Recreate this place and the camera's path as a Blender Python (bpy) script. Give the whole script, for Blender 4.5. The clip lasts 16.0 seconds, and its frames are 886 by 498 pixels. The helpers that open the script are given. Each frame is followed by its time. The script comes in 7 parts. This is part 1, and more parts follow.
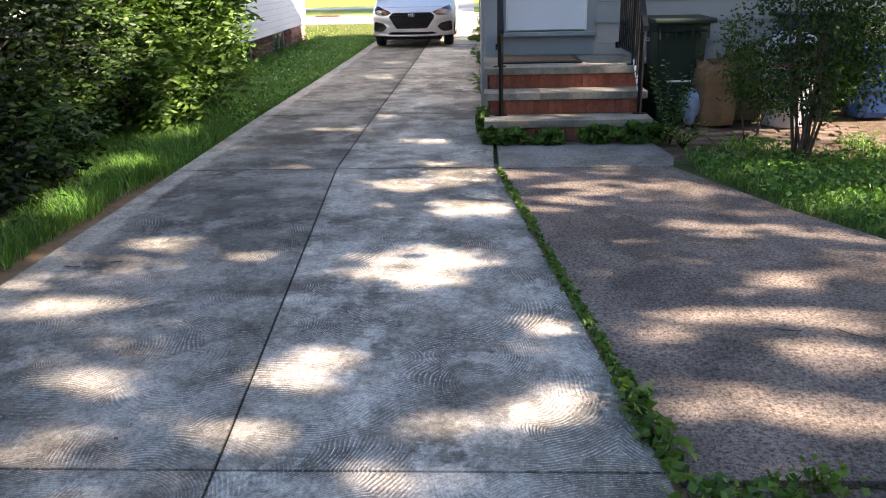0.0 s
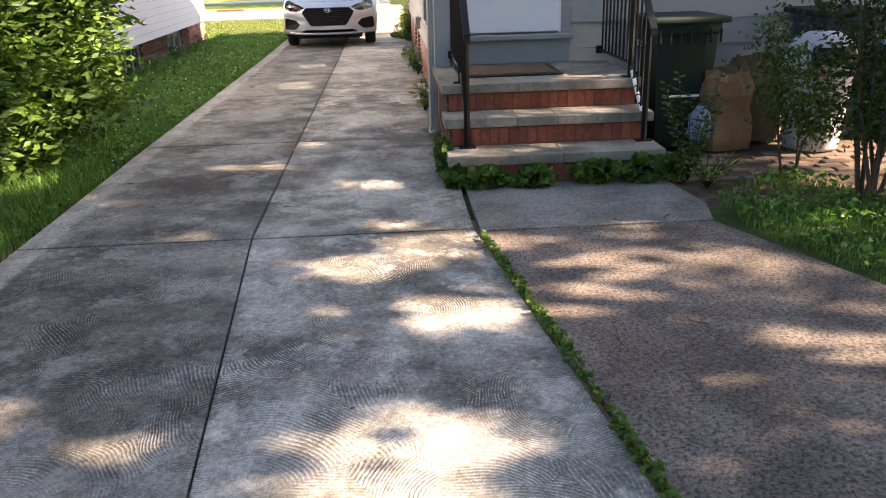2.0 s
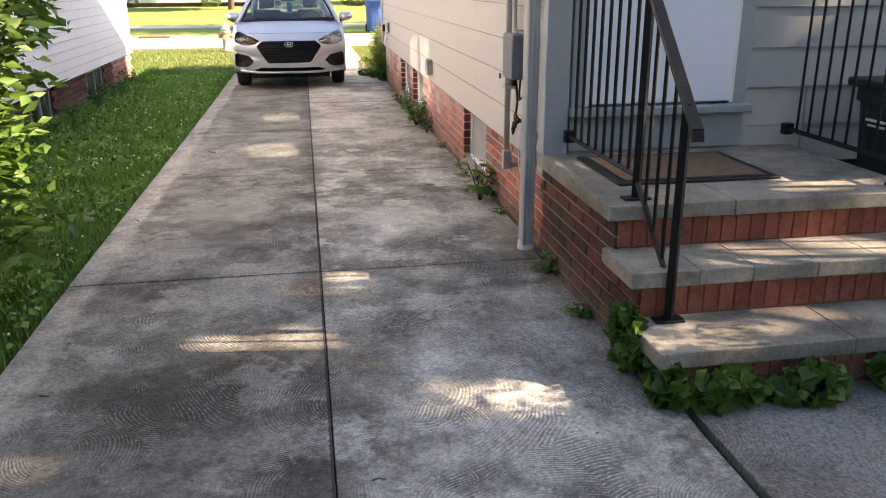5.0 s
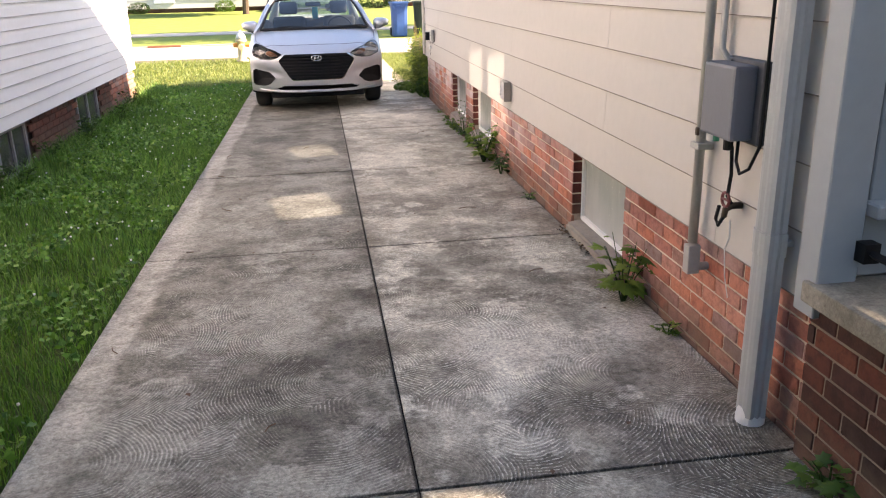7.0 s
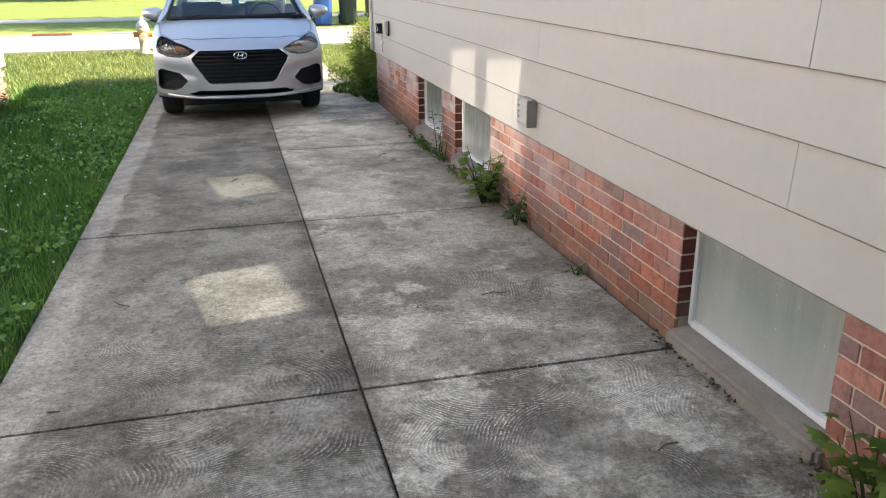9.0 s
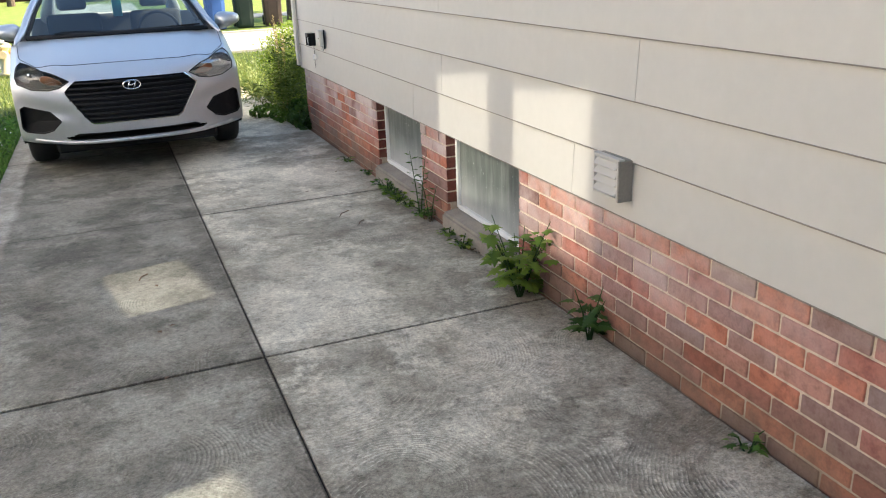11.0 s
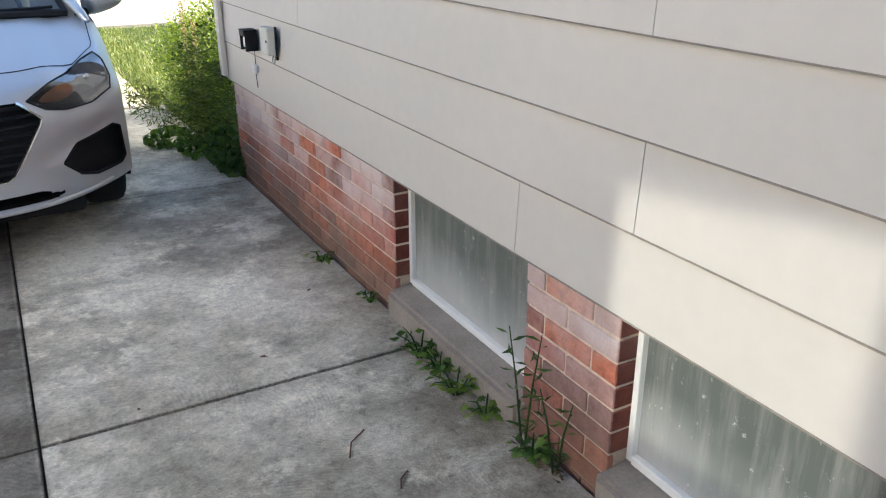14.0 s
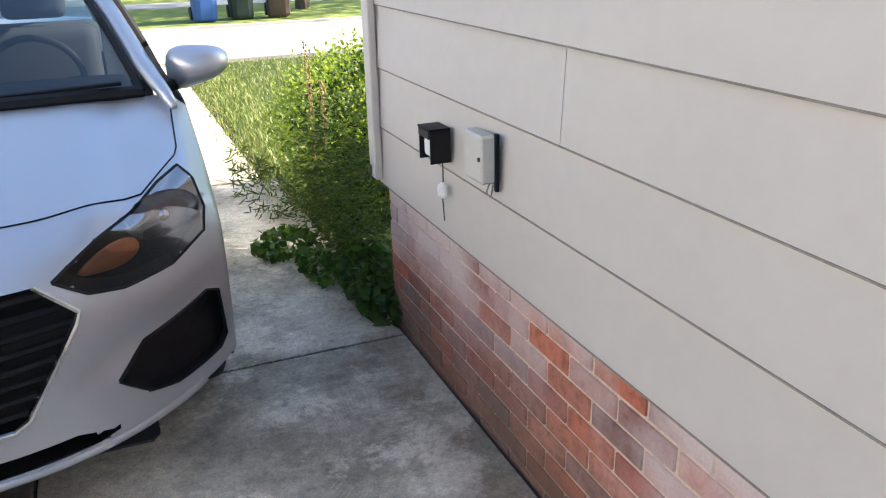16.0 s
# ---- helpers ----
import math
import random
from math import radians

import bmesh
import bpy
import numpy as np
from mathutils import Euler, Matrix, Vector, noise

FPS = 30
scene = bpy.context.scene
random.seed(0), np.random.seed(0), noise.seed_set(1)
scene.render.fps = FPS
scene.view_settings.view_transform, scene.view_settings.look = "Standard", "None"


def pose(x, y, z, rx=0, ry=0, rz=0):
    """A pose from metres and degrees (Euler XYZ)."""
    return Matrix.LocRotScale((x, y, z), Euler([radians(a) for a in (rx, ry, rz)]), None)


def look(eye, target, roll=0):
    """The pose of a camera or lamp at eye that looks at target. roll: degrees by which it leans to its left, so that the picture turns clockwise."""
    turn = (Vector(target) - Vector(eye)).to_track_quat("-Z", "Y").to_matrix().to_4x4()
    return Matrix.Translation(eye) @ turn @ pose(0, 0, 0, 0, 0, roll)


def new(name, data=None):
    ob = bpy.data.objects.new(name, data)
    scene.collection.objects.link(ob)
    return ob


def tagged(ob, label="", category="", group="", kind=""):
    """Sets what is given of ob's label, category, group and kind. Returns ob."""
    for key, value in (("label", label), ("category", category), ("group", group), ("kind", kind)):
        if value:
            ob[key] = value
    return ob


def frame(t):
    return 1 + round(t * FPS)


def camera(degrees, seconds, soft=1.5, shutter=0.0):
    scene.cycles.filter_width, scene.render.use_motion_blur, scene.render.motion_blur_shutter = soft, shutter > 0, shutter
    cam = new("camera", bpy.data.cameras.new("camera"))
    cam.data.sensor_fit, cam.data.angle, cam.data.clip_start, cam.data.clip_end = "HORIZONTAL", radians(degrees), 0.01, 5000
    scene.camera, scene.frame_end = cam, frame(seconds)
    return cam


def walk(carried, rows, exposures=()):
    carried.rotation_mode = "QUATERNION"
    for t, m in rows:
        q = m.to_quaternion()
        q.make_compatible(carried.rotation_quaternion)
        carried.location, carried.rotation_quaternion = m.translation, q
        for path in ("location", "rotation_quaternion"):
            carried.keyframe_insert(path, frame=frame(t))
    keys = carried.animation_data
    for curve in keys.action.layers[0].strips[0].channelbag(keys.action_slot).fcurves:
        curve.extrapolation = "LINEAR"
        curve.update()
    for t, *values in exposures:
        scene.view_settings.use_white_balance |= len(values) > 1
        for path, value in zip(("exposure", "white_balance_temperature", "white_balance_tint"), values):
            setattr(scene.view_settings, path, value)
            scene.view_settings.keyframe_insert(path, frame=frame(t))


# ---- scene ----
cam = camera(57.9, 16.0, 1.1)
METRES, EYE, TILT, LEAN, TURN = 15.65, 1.44, 0.7, 0.0, 2.9
ROWS = [
    (0.0, 0.0, 0.0, 0.0, -0.47, -20.09, 1.3),
    (0.5, -0.0036, 0.0291, -0.0004, -0.02, -19.42, 0.69),
    (1.0, -0.0103, 0.0596, 0.0009, -4.31, -18.63, -0.17),
    (1.5, -0.0097, 0.0901, -0.0013, -8.36, -19.3, 1.4),
    (2.0, -0.0149, 0.1209, -0.0029, -6.86, -20.88, 1.44),
    (2.5, -0.0224, 0.1534, -0.0019, -9.94, -22.45, -0.6),
    (3.0, -0.0303, 0.1874, -0.0021, -10.35, -22.17, 0.22),
    (3.5, -0.0434, 0.2169, -0.002, -10.37, -22.36, 0.07),
    (4.0, -0.0503, 0.2431, -0.003, -11.39, -21.02, -0.81),
    (6.5, -0.0664, 0.399, -0.0062, -13.09, -18.9, 1.59),
    (7.0, -0.0656, 0.4319, -0.0066, -11.6, -19.28, 1.14),
    (7.5, -0.0647, 0.4661, -0.0065, -11.95, -19.15, 0.83),
    (8.0, -0.063, 0.5015, -0.0085, -14.48, -17.98, 1.08),
    (8.5, -0.0682, 0.5316, -0.0105, -14.0, -18.89, 0.63),
    (9.0, -0.0684, 0.5631, -0.0125, -17.59, -20.19, 0.18),
    (11.5, -0.0628, 0.7133, -0.0148, -25.85, -20.76, 1.58),
    (12.0, -0.0543, 0.7454, -0.0159, -25.94, -21.0, 0.57),
    (12.5, -0.0494, 0.7739, -0.0156, -27.52, -21.75, 0.15),
    (13.0, -0.0379, 0.8036, -0.0176, -28.72, -21.41, 0.45),
    (13.5, -0.0318, 0.8318, -0.0197, -28.05, -22.64, 0.71),
    (14.0, -0.0243, 0.8601, -0.0201, -31.88, -23.26, -0.21),
    (14.5, -0.0167, 0.8927, -0.02, -29.28, -23.72, 1.66),
    (15.0, -0.0127, 0.9223, -0.0198, -27.98, -22.77, 1.78),
    (15.5, -0.0029, 0.9531, -0.0217, -28.19, -22.31, 0.71),
    (16.0, -0.0001, 0.9803, -0.0217, -25.52, -22.19, 1.0),
]
walk(cam, [(t, pose(0, 0, EYE, TILT, LEAN, TURN) @ pose(METRES * x, METRES * y, METRES * z, 90 + pitch, roll, yaw)) for t, x, y, z, yaw, pitch, roll in ROWS],
     [(0.0, 2.82, 6400, 13), (3.0, 2.85, 7250, 16), (4.0, 2.81, 7100, 15), (7.3, 2.88, 6900, 16), (8.0, 2.46, 6150, 6), (9.0, 2.56, 6150, 6), (9.6, 2.59, 6200, 4), (12.5, 2.54, 6000, 3), (14.0, 2.5, 5850, 4), (15.2, 2.65, 5750, 5), (16.0, 2.55, 5850, 7)])

# ---- world and sun ----
SUN_AZ, SUN_EL = Vector((0.9895, -0.145)), radians(33)
SUN_DIR = Vector((SUN_AZ.x * math.cos(SUN_EL), SUN_AZ.y * math.cos(SUN_EL), math.sin(SUN_EL)))
world = bpy.data.worlds.new("world")
scene.world = world
world.use_nodes = True
wn = world.node_tree
sky = wn.nodes.new("ShaderNodeTexSky")
sky.sky_type, sky.sun_disc = "NISHITA", False
sky.sun_elevation, sky.sun_rotation = SUN_EL, math.atan2(SUN_AZ.x, SUN_AZ.y)
sky.air_density, sky.dust_density = 1.0, 1.5
wn.links.new(sky.outputs[0], wn.nodes["Background"].inputs[0])
wn.nodes["Background"].inputs[1].default_value = 0.066
sun = new("sun", bpy.data.lights.new("sun", "SUN"))
sun.data.energy, sun.data.angle, sun.data.color = 4.2, radians(0.53), (1.0, 0.81, 0.62)
sun.matrix_world = look(SUN_DIR * 60, (0, 0, 0))


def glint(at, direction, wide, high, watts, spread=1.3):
    """Added area lamp standing in for low sun off an unbuilt window of the white house across the driveway."""
    l = new("window_glint_lamp", bpy.data.lights.new("window_glint_lamp", "AREA"))
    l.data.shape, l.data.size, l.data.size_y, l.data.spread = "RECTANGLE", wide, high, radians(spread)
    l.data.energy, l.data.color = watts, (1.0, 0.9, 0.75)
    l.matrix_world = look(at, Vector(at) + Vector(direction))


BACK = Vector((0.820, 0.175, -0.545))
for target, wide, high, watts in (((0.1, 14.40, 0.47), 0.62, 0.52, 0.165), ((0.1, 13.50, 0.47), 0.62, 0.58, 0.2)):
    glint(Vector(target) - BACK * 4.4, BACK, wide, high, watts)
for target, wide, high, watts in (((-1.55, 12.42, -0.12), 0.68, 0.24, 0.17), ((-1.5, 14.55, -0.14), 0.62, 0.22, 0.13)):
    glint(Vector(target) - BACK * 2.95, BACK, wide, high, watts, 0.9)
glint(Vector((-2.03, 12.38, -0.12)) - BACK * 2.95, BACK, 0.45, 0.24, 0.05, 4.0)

# ---- materials ----
def material(name, rough=0.8, metal=0.0, spec=0.5):
    m = bpy.data.materials.new(name)
    m.use_nodes = True
    b = m.node_tree.nodes["Principled BSDF"]
    b.inputs["Roughness"].default_value = rough
    b.inputs["Metallic"].default_value = metal
    b.inputs["Specular IOR Level"].default_value = spec
    return m, m.node_tree, b


def node(nt, kind, **kw):
    n = nt.nodes.new(kind)
    for k, v in kw.items():
        n.inputs[k].default_value = v
    return n


def coords(nt, kind="Object"):
    if kind == "World":
        return nt.nodes.new("ShaderNodeNewGeometry").outputs["Position"]
    return nt.nodes.new("ShaderNodeTexCoord").outputs[kind]


def noise_tex(nt, co, scale, detail=4, rough=0.55, distort=0.0):
    n = node(nt, "ShaderNodeTexNoise", Scale=scale, Detail=detail, Roughness=rough, Distortion=distort)
    nt.links.new(co, n.inputs["Vector"])
    return n.outputs["Fac"]


def ramp(nt, fac, stops):
    r = nt.nodes.new("ShaderNodeValToRGB")
    e = r.color_ramp.elements
    while len(e) < len(stops):
        e.new(0.5)
    for k, (p, c) in enumerate(stops):
        e[k].position = p
        e[k].color = (*c, 1) if len(c) == 3 else c
    nt.links.new(fac, r.inputs[0])
    return r.outputs[0]


def mix(nt, fac, a, b, mode="MIX"):
    m = nt.nodes.new("ShaderNodeMix")
    m.data_type, m.blend_type = "RGBA", mode
    for sock, v in ((m.inputs[0], fac), (m.inputs[6], a), (m.inputs[7], b)):
        if isinstance(v, bpy.types.NodeSocket):
            nt.links.new(v, sock)
        elif isinstance(v, (int, float)):
            sock.default_value = v
        else:
            sock.default_value = (*v, 1)
    return m.outputs[2]


def calc(nt, op, a, b=0.0, c=0.0):
    m = nt.nodes.new("ShaderNodeMath")
    m.operation = op
    for k, v in enumerate((a, b, c)):
        if isinstance(v, bpy.types.NodeSocket):
            nt.links.new(v, m.inputs[k])
        else:
            m.inputs[k].default_value = v
    return m.outputs[0]


def bump(nt, b, height, strength=0.3, dist=0.005):
    n = node(nt, "ShaderNodeBump", Strength=strength, Distance=dist)
    nt.links.new(height, n.inputs["Height"])
    nt.links.new(n.outputs[0], b.inputs["Normal"])


def plain(name, col, rough=0.6, metal=0.0, spec=0.5, var=0.12, scale=8.0, relief=0.15, dist=0.002):
    """A painted or raw surface with a little unevenness at two scales."""
    m, nt, b = material(name, rough, metal, spec)
    co = coords(nt)
    big = noise_tex(nt, co, scale, 5)
    fine = noise_tex(nt, co, scale * 14, 3)
    f = calc(nt, "ADD", calc(nt, "MULTIPLY", big, 0.65), calc(nt, "MULTIPLY", fine, 0.35))
    lo = tuple(c * (1 - 2 * var) for c in col)
    hi = tuple(min(1, c * (1 + 2 * var)) for c in col)
    nt.links.new(ramp(nt, f, [(0.25, lo), (0.75, hi)]), b.inputs["Base Color"])
    r = calc(nt, "MULTIPLY_ADD", big, 0.25, rough - 0.12)
    nt.links.new(r, b.inputs["Roughness"])
    if relief:
        bump(nt, b, fine, relief, dist)
    return m


def concrete(name, light, dark, stain, swirl=1.0, grit=0.25, speck=0.55):
    """Old broomed concrete: fan-shaped trowel marks in cells, dark mildew, rusty stains."""
    m, nt, b = material(name, 0.9, 0, 0.3)
    co = coords(nt, "World")
    warp = nt.nodes.new("ShaderNodeVectorMath")
    warp.operation = "MULTIPLY_ADD"
    nn = node(nt, "ShaderNodeTexNoise", Scale=2.2, Detail=3.0)
    nt.links.new(co, nn.inputs["Vector"])
    nt.links.new(nn.outputs["Color"], warp.inputs[0])
    warp.inputs[1].default_value = (0.14, 0.14, 0)
    nt.links.new(co, warp.inputs[2])
    v = node(nt, "ShaderNodeTexVoronoi", Scale=1.75, Randomness=0.75)
    v.voronoi_dimensions = "2D"
    nt.links.new(warp.outputs[0], v.inputs["Vector"])
    rings = calc(nt, "SINE", calc(nt, "MULTIPLY_ADD", noise_tex(nt, co, 17, 4, 0.75), 10.0, calc(nt, "MULTIPLY", v.outputs["Distance"], 240.0)))
    broken = ramp(nt, noise_tex(nt, co, 34, 4, 0.8), [(0.46, (0, 0, 0)), (0.55, (1, 1, 1))])
    line = calc(nt, "MULTIPLY", ramp(nt, rings, [(0.35, (0, 0, 0)), (0.8, (1, 1, 1))]), broken)
    patch = noise_tex(nt, co, 1.1, 4, 0.6)
    wear = calc(nt, "MULTIPLY", line, calc(nt, "MULTIPLY_ADD", patch, 2.2, -0.25))
    blotch = noise_tex(nt, co, 1.7, 6, 0.62, 0.4)
    mould = noise_tex(nt, co, 7.5, 6, 0.72, 0.3)
    base = ramp(nt, calc(nt, "MULTIPLY_ADD", mould, 0.3, calc(nt, "MULTIPLY", blotch, 0.7)), [(0.40, dark), (0.58, light)])
    fine = noise_tex(nt, co, 150, 3, 0.7)
    col = mix(nt, calc(nt, "MULTIPLY", wear, 0.75 * swirl), base, tuple(min(1, c * 1.9) for c in light))
    darkline = calc(nt, "MULTIPLY", calc(nt, "MULTIPLY_ADD", rings, -0.5, 0.5), calc(nt, "MULTIPLY", calc(nt, "MULTIPLY", patch, broken), 0.9 * swirl))
    col = mix(nt, darkline, col, tuple(c * 0.6 for c in dark))
    col = mix(nt, ramp(nt, noise_tex(nt, co, 0.6, 4, 0.5), [(0.5, (0, 0, 0)), (0.72, (0.55, 0.55, 0.55))]), col, stain)
    mid = noise_tex(nt, co, 58, 4, 0.8)
    col = mix(nt, speck, col, ramp(nt, mid, [(0.38, (0.24, 0.22, 0.2)), (0.5, (0.95, 0.95, 0.95)), (0.64, (1.5, 1.5, 1.47))]), "MULTIPLY")
    col = mix(nt, grit, col, ramp(nt, fine, [(0.3, (0.3, 0.3, 0.3)), (0.72, (1.0, 1.0, 1.0))]), "MULTIPLY")
    nt.links.new(col, b.inputs["Base Color"])
    bump(nt, b, calc(nt, "ADD", calc(nt, "MULTIPLY", wear, swirl), calc(nt, "MULTIPLY", calc(nt, "ADD", fine, mid), 0.8)), 0.7, 0.005)
    return m


def drive_concrete():
    """The driveway: trowelled fans of broken arcs, clean scuffs, brown grime along the joints and the wall, a smooth bare margin."""
    m, nt, b = material("driveway_concrete", 0.9, 0, 0.3)
    co = coords(nt, "World")
    sx = nt.nodes.new("ShaderNodeSeparateXYZ")
    nt.links.new(co, sx.inputs[0])
    X, Y = sx.outputs[0], sx.outputs[1]
    black, white = (0, 0, 0), (1, 1, 1)

    def grey(fac, *stops):
        return ramp(nt, fac, [(p, (v, v, v)) for p, v in stops])

    def by_y(*stops):
        return grey(calc(nt, "MULTIPLY", Y, 0.05), *[(y * 0.05, v) for y, v in stops])

    def fans(scale, offset, per_metre):
        """Arcs about scattered centres, each fan with its own spacing."""
        mv = node(nt, "ShaderNodeVectorMath")
        mv.operation = "MULTIPLY_ADD"
        nn = node(nt, "ShaderNodeTexNoise", Scale=1.9, Detail=2.0)
        nt.links.new(co, nn.inputs["Vector"])
        nt.links.new(nn.outputs["Color"], mv.inputs[0])
        mv.inputs[1].default_value = (0.22, 0.22, 0)
        sh = node(nt, "ShaderNodeVectorMath")
        sh.operation = "ADD"
        nt.links.new(co, sh.inputs[0])
        sh.inputs[1].default_value = (offset, offset * 1.7, 0)
        nt.links.new(sh.outputs[0], mv.inputs[2])
        v = node(nt, "ShaderNodeTexVoronoi", Scale=scale, Randomness=0.9)
        v.voronoi_dimensions = "2D"
        nt.links.new(mv.outputs[0], v.inputs["Vector"])
        own = nt.nodes.new("ShaderNodeSeparateColor")
        nt.links.new(v.outputs["Color"], own.inputs[0])
        rate = calc(nt, "MULTIPLY_ADD", own.outputs[0], 0.3 * per_metre / scale, 0.85 * per_metre / scale)
        phase = calc(nt, "MULTIPLY_ADD", noise_tex(nt, co, 12, 5, 0.75), 7.0, calc(nt, "MULTIPLY", v.outputs["Distance"], rate))
        away = grey(v.outputs["Distance"], (0.08, 0), (0.3, 1))
        return calc(nt, "MULTIPLY", calc(nt, "SINE", phase), away)

    pick = grey(noise_tex(nt, co, 1.6, 2, 0.5, 0.5), (0.48, 0), (0.52, 1))
    rings = calc(nt, "ADD", calc(nt, "MULTIPLY", fans(1.7, 0, 480), pick), calc(nt, "MULTIPLY", fans(1.25, 3.3, 430), calc(nt, "SUBTRACT", 1.0, pick)))
    dash = grey(noise_tex(nt, co, 50, 4, 0.8), (0.48, 0), (0.54, 1))
    zone = grey(noise_tex(nt, co, 2.4, 6, 0.7), (0.42, 0.05), (0.6, 1))
    keep = by_y((6, 1.0), (10.5, 1.0), (12.0, 0.6), (14, 0.3), (16, 0.18))
    margin_x = calc(nt, "ADD", X, calc(nt, "MULTIPLY_ADD", noise_tex(nt, co, 1.5, 3), 0.12, 2.7))
    inner = grey(margin_x, (0.5, 0), (0.56, 1))
    strength = calc(nt, "MULTIPLY", calc(nt, "MULTIPLY", zone, inner), keep)
    light_line = calc(nt, "MULTIPLY", calc(nt, "MULTIPLY", grey(rings, (0.5, 0), (1.0, 1)), dash), strength)
    dark_line = calc(nt, "MULTIPLY", grey(rings, (0.0, 1), (0.35, 0)), strength)

    cloud = noise_tex(nt, co, 0.95, 8, 0.66)
    mottle = noise_tex(nt, co, 4.5, 8, 0.7)
    scuff = noise_tex(nt, co, 3.2, 9, 0.7)
    col = ramp(nt, calc(nt, "MULTIPLY_ADD", mottle, 0.4, calc(nt, "MULTIPLY", cloud, 0.6)), [(0.42, (0.13, 0.12, 0.107)), (0.49, (0.27, 0.255, 0.23)), (0.57, (0.46, 0.44, 0.41))])
    col = mix(nt, grey(scuff, (0.53, 0), (0.6, 0.6)), col, (0.6, 0.58, 0.54))
    col = mix(nt, calc(nt, "MULTIPLY", dark_line, 0.5), col, (0.085, 0.08, 0.072))
    col = mix(nt, calc(nt, "MULTIPLY", light_line, 0.95), col, (0.66, 0.65, 0.62))
    col = mix(nt, by_y((10.5, 0), (13, 0.25)), col, (0.34, 0.33, 0.3))
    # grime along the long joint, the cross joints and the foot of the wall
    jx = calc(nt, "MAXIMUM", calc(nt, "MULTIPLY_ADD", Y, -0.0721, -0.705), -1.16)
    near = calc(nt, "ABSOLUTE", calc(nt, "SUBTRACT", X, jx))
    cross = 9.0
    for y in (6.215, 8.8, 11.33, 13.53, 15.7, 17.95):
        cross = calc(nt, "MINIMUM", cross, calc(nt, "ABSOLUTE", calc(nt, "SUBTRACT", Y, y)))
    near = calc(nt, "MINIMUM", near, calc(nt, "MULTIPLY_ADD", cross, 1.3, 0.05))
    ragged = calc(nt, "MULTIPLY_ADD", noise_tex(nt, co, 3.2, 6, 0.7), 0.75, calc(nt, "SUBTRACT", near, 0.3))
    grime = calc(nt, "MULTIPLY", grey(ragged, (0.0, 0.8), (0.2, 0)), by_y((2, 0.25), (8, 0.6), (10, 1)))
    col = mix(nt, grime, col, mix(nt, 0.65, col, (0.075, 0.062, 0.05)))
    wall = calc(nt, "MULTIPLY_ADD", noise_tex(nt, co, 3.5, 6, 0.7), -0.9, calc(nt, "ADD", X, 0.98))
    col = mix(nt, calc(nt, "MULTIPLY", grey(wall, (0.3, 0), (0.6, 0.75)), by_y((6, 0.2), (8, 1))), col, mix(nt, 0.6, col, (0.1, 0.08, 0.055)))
    # broad brown stains where cars drip and water stands; the last paints the parked car's shadow
    for (cx, cy), (rx, ry), amount in (((-1.75, 7.4), (1.0, 2.3), 0.85), ((-1.95, 13.6), (0.5, 2.4), 0.4), ((-0.35, 8.3), (0.5, 1.3), 0.55), ((-1.4, 18.1), (1.5, 1.9), 0.8)):
        mp = nt.nodes.new("ShaderNodeMapping")
        mp.vector_type = "TEXTURE"
        mp.inputs["Location"].default_value = (cx, cy, -0.1)
        mp.inputs["Scale"].default_value = (rx, ry, 10)
        nt.links.new(co, mp.inputs[0])
        ln = nt.nodes.new("ShaderNodeVectorMath")
        ln.operation = "LENGTH"
        nt.links.new(mp.outputs[0], ln.inputs[0])
        edge = calc(nt, "MULTIPLY_ADD", noise_tex(nt, co, 2.6, 7, 0.7), 1.1, ln.outputs["Value"])
        col = mix(nt, grey(edge, (0.75, amount), (1.0, 0)), col, mix(nt, 0.55, col, (0.09, 0.068, 0.05)))
    # tone graded along the driveway, separately left and right of the long joint
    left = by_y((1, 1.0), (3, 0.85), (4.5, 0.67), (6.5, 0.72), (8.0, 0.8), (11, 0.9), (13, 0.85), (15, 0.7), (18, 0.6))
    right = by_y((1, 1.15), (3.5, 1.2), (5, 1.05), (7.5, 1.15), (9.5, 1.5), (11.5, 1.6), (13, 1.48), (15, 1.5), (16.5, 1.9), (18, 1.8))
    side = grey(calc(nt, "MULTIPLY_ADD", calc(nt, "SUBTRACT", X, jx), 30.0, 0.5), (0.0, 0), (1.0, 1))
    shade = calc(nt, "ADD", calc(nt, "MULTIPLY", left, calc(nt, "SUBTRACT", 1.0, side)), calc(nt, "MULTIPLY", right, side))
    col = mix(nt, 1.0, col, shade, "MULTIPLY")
    tint = ramp(nt, calc(nt, "MULTIPLY", Y, 0.05), [(0.28, (1.0, 0.99, 0.97)), (0.43, (1.0, 0.98, 0.91)), (0.8, (1.0, 0.97, 0.88))])
    col = mix(nt, 1.0, col, tint, "MULTIPLY")
    # smooth bare margin beside the grass
    col = mix(nt, grey(calc(nt, "MULTIPLY_ADD", scuff, 0.12, margin_x), (0.51, 0.75), (0.55, 0)), col, ramp(nt, mottle, [(0.4, (0.34, 0.31, 0.265)), (0.6, (0.54, 0.5, 0.44))]))
    mid = noise_tex(nt, co, 55, 5, 0.85)
    pits = noise_tex(nt, co, 26, 5, 0.75)
    fine = noise_tex(nt, co, 170, 3, 0.7)
    col = mix(nt, by_y((12, 0.75), (15, 0.35)), col, ramp(nt, mid, [(0.37, (0.5, 0.49, 0.47)), (0.5, (1.0, 1.0, 1.0)), (0.62, (1.45, 1.45, 1.43))]), "MULTIPLY")
    col = mix(nt, by_y((8, 0.35), (13, 0.55), (16, 0.4)), col, grey(pits, (0.37, 0.4), (0.43, 0.92), (0.55, 1.05), (0.63, 1.3)), "MULTIPLY")
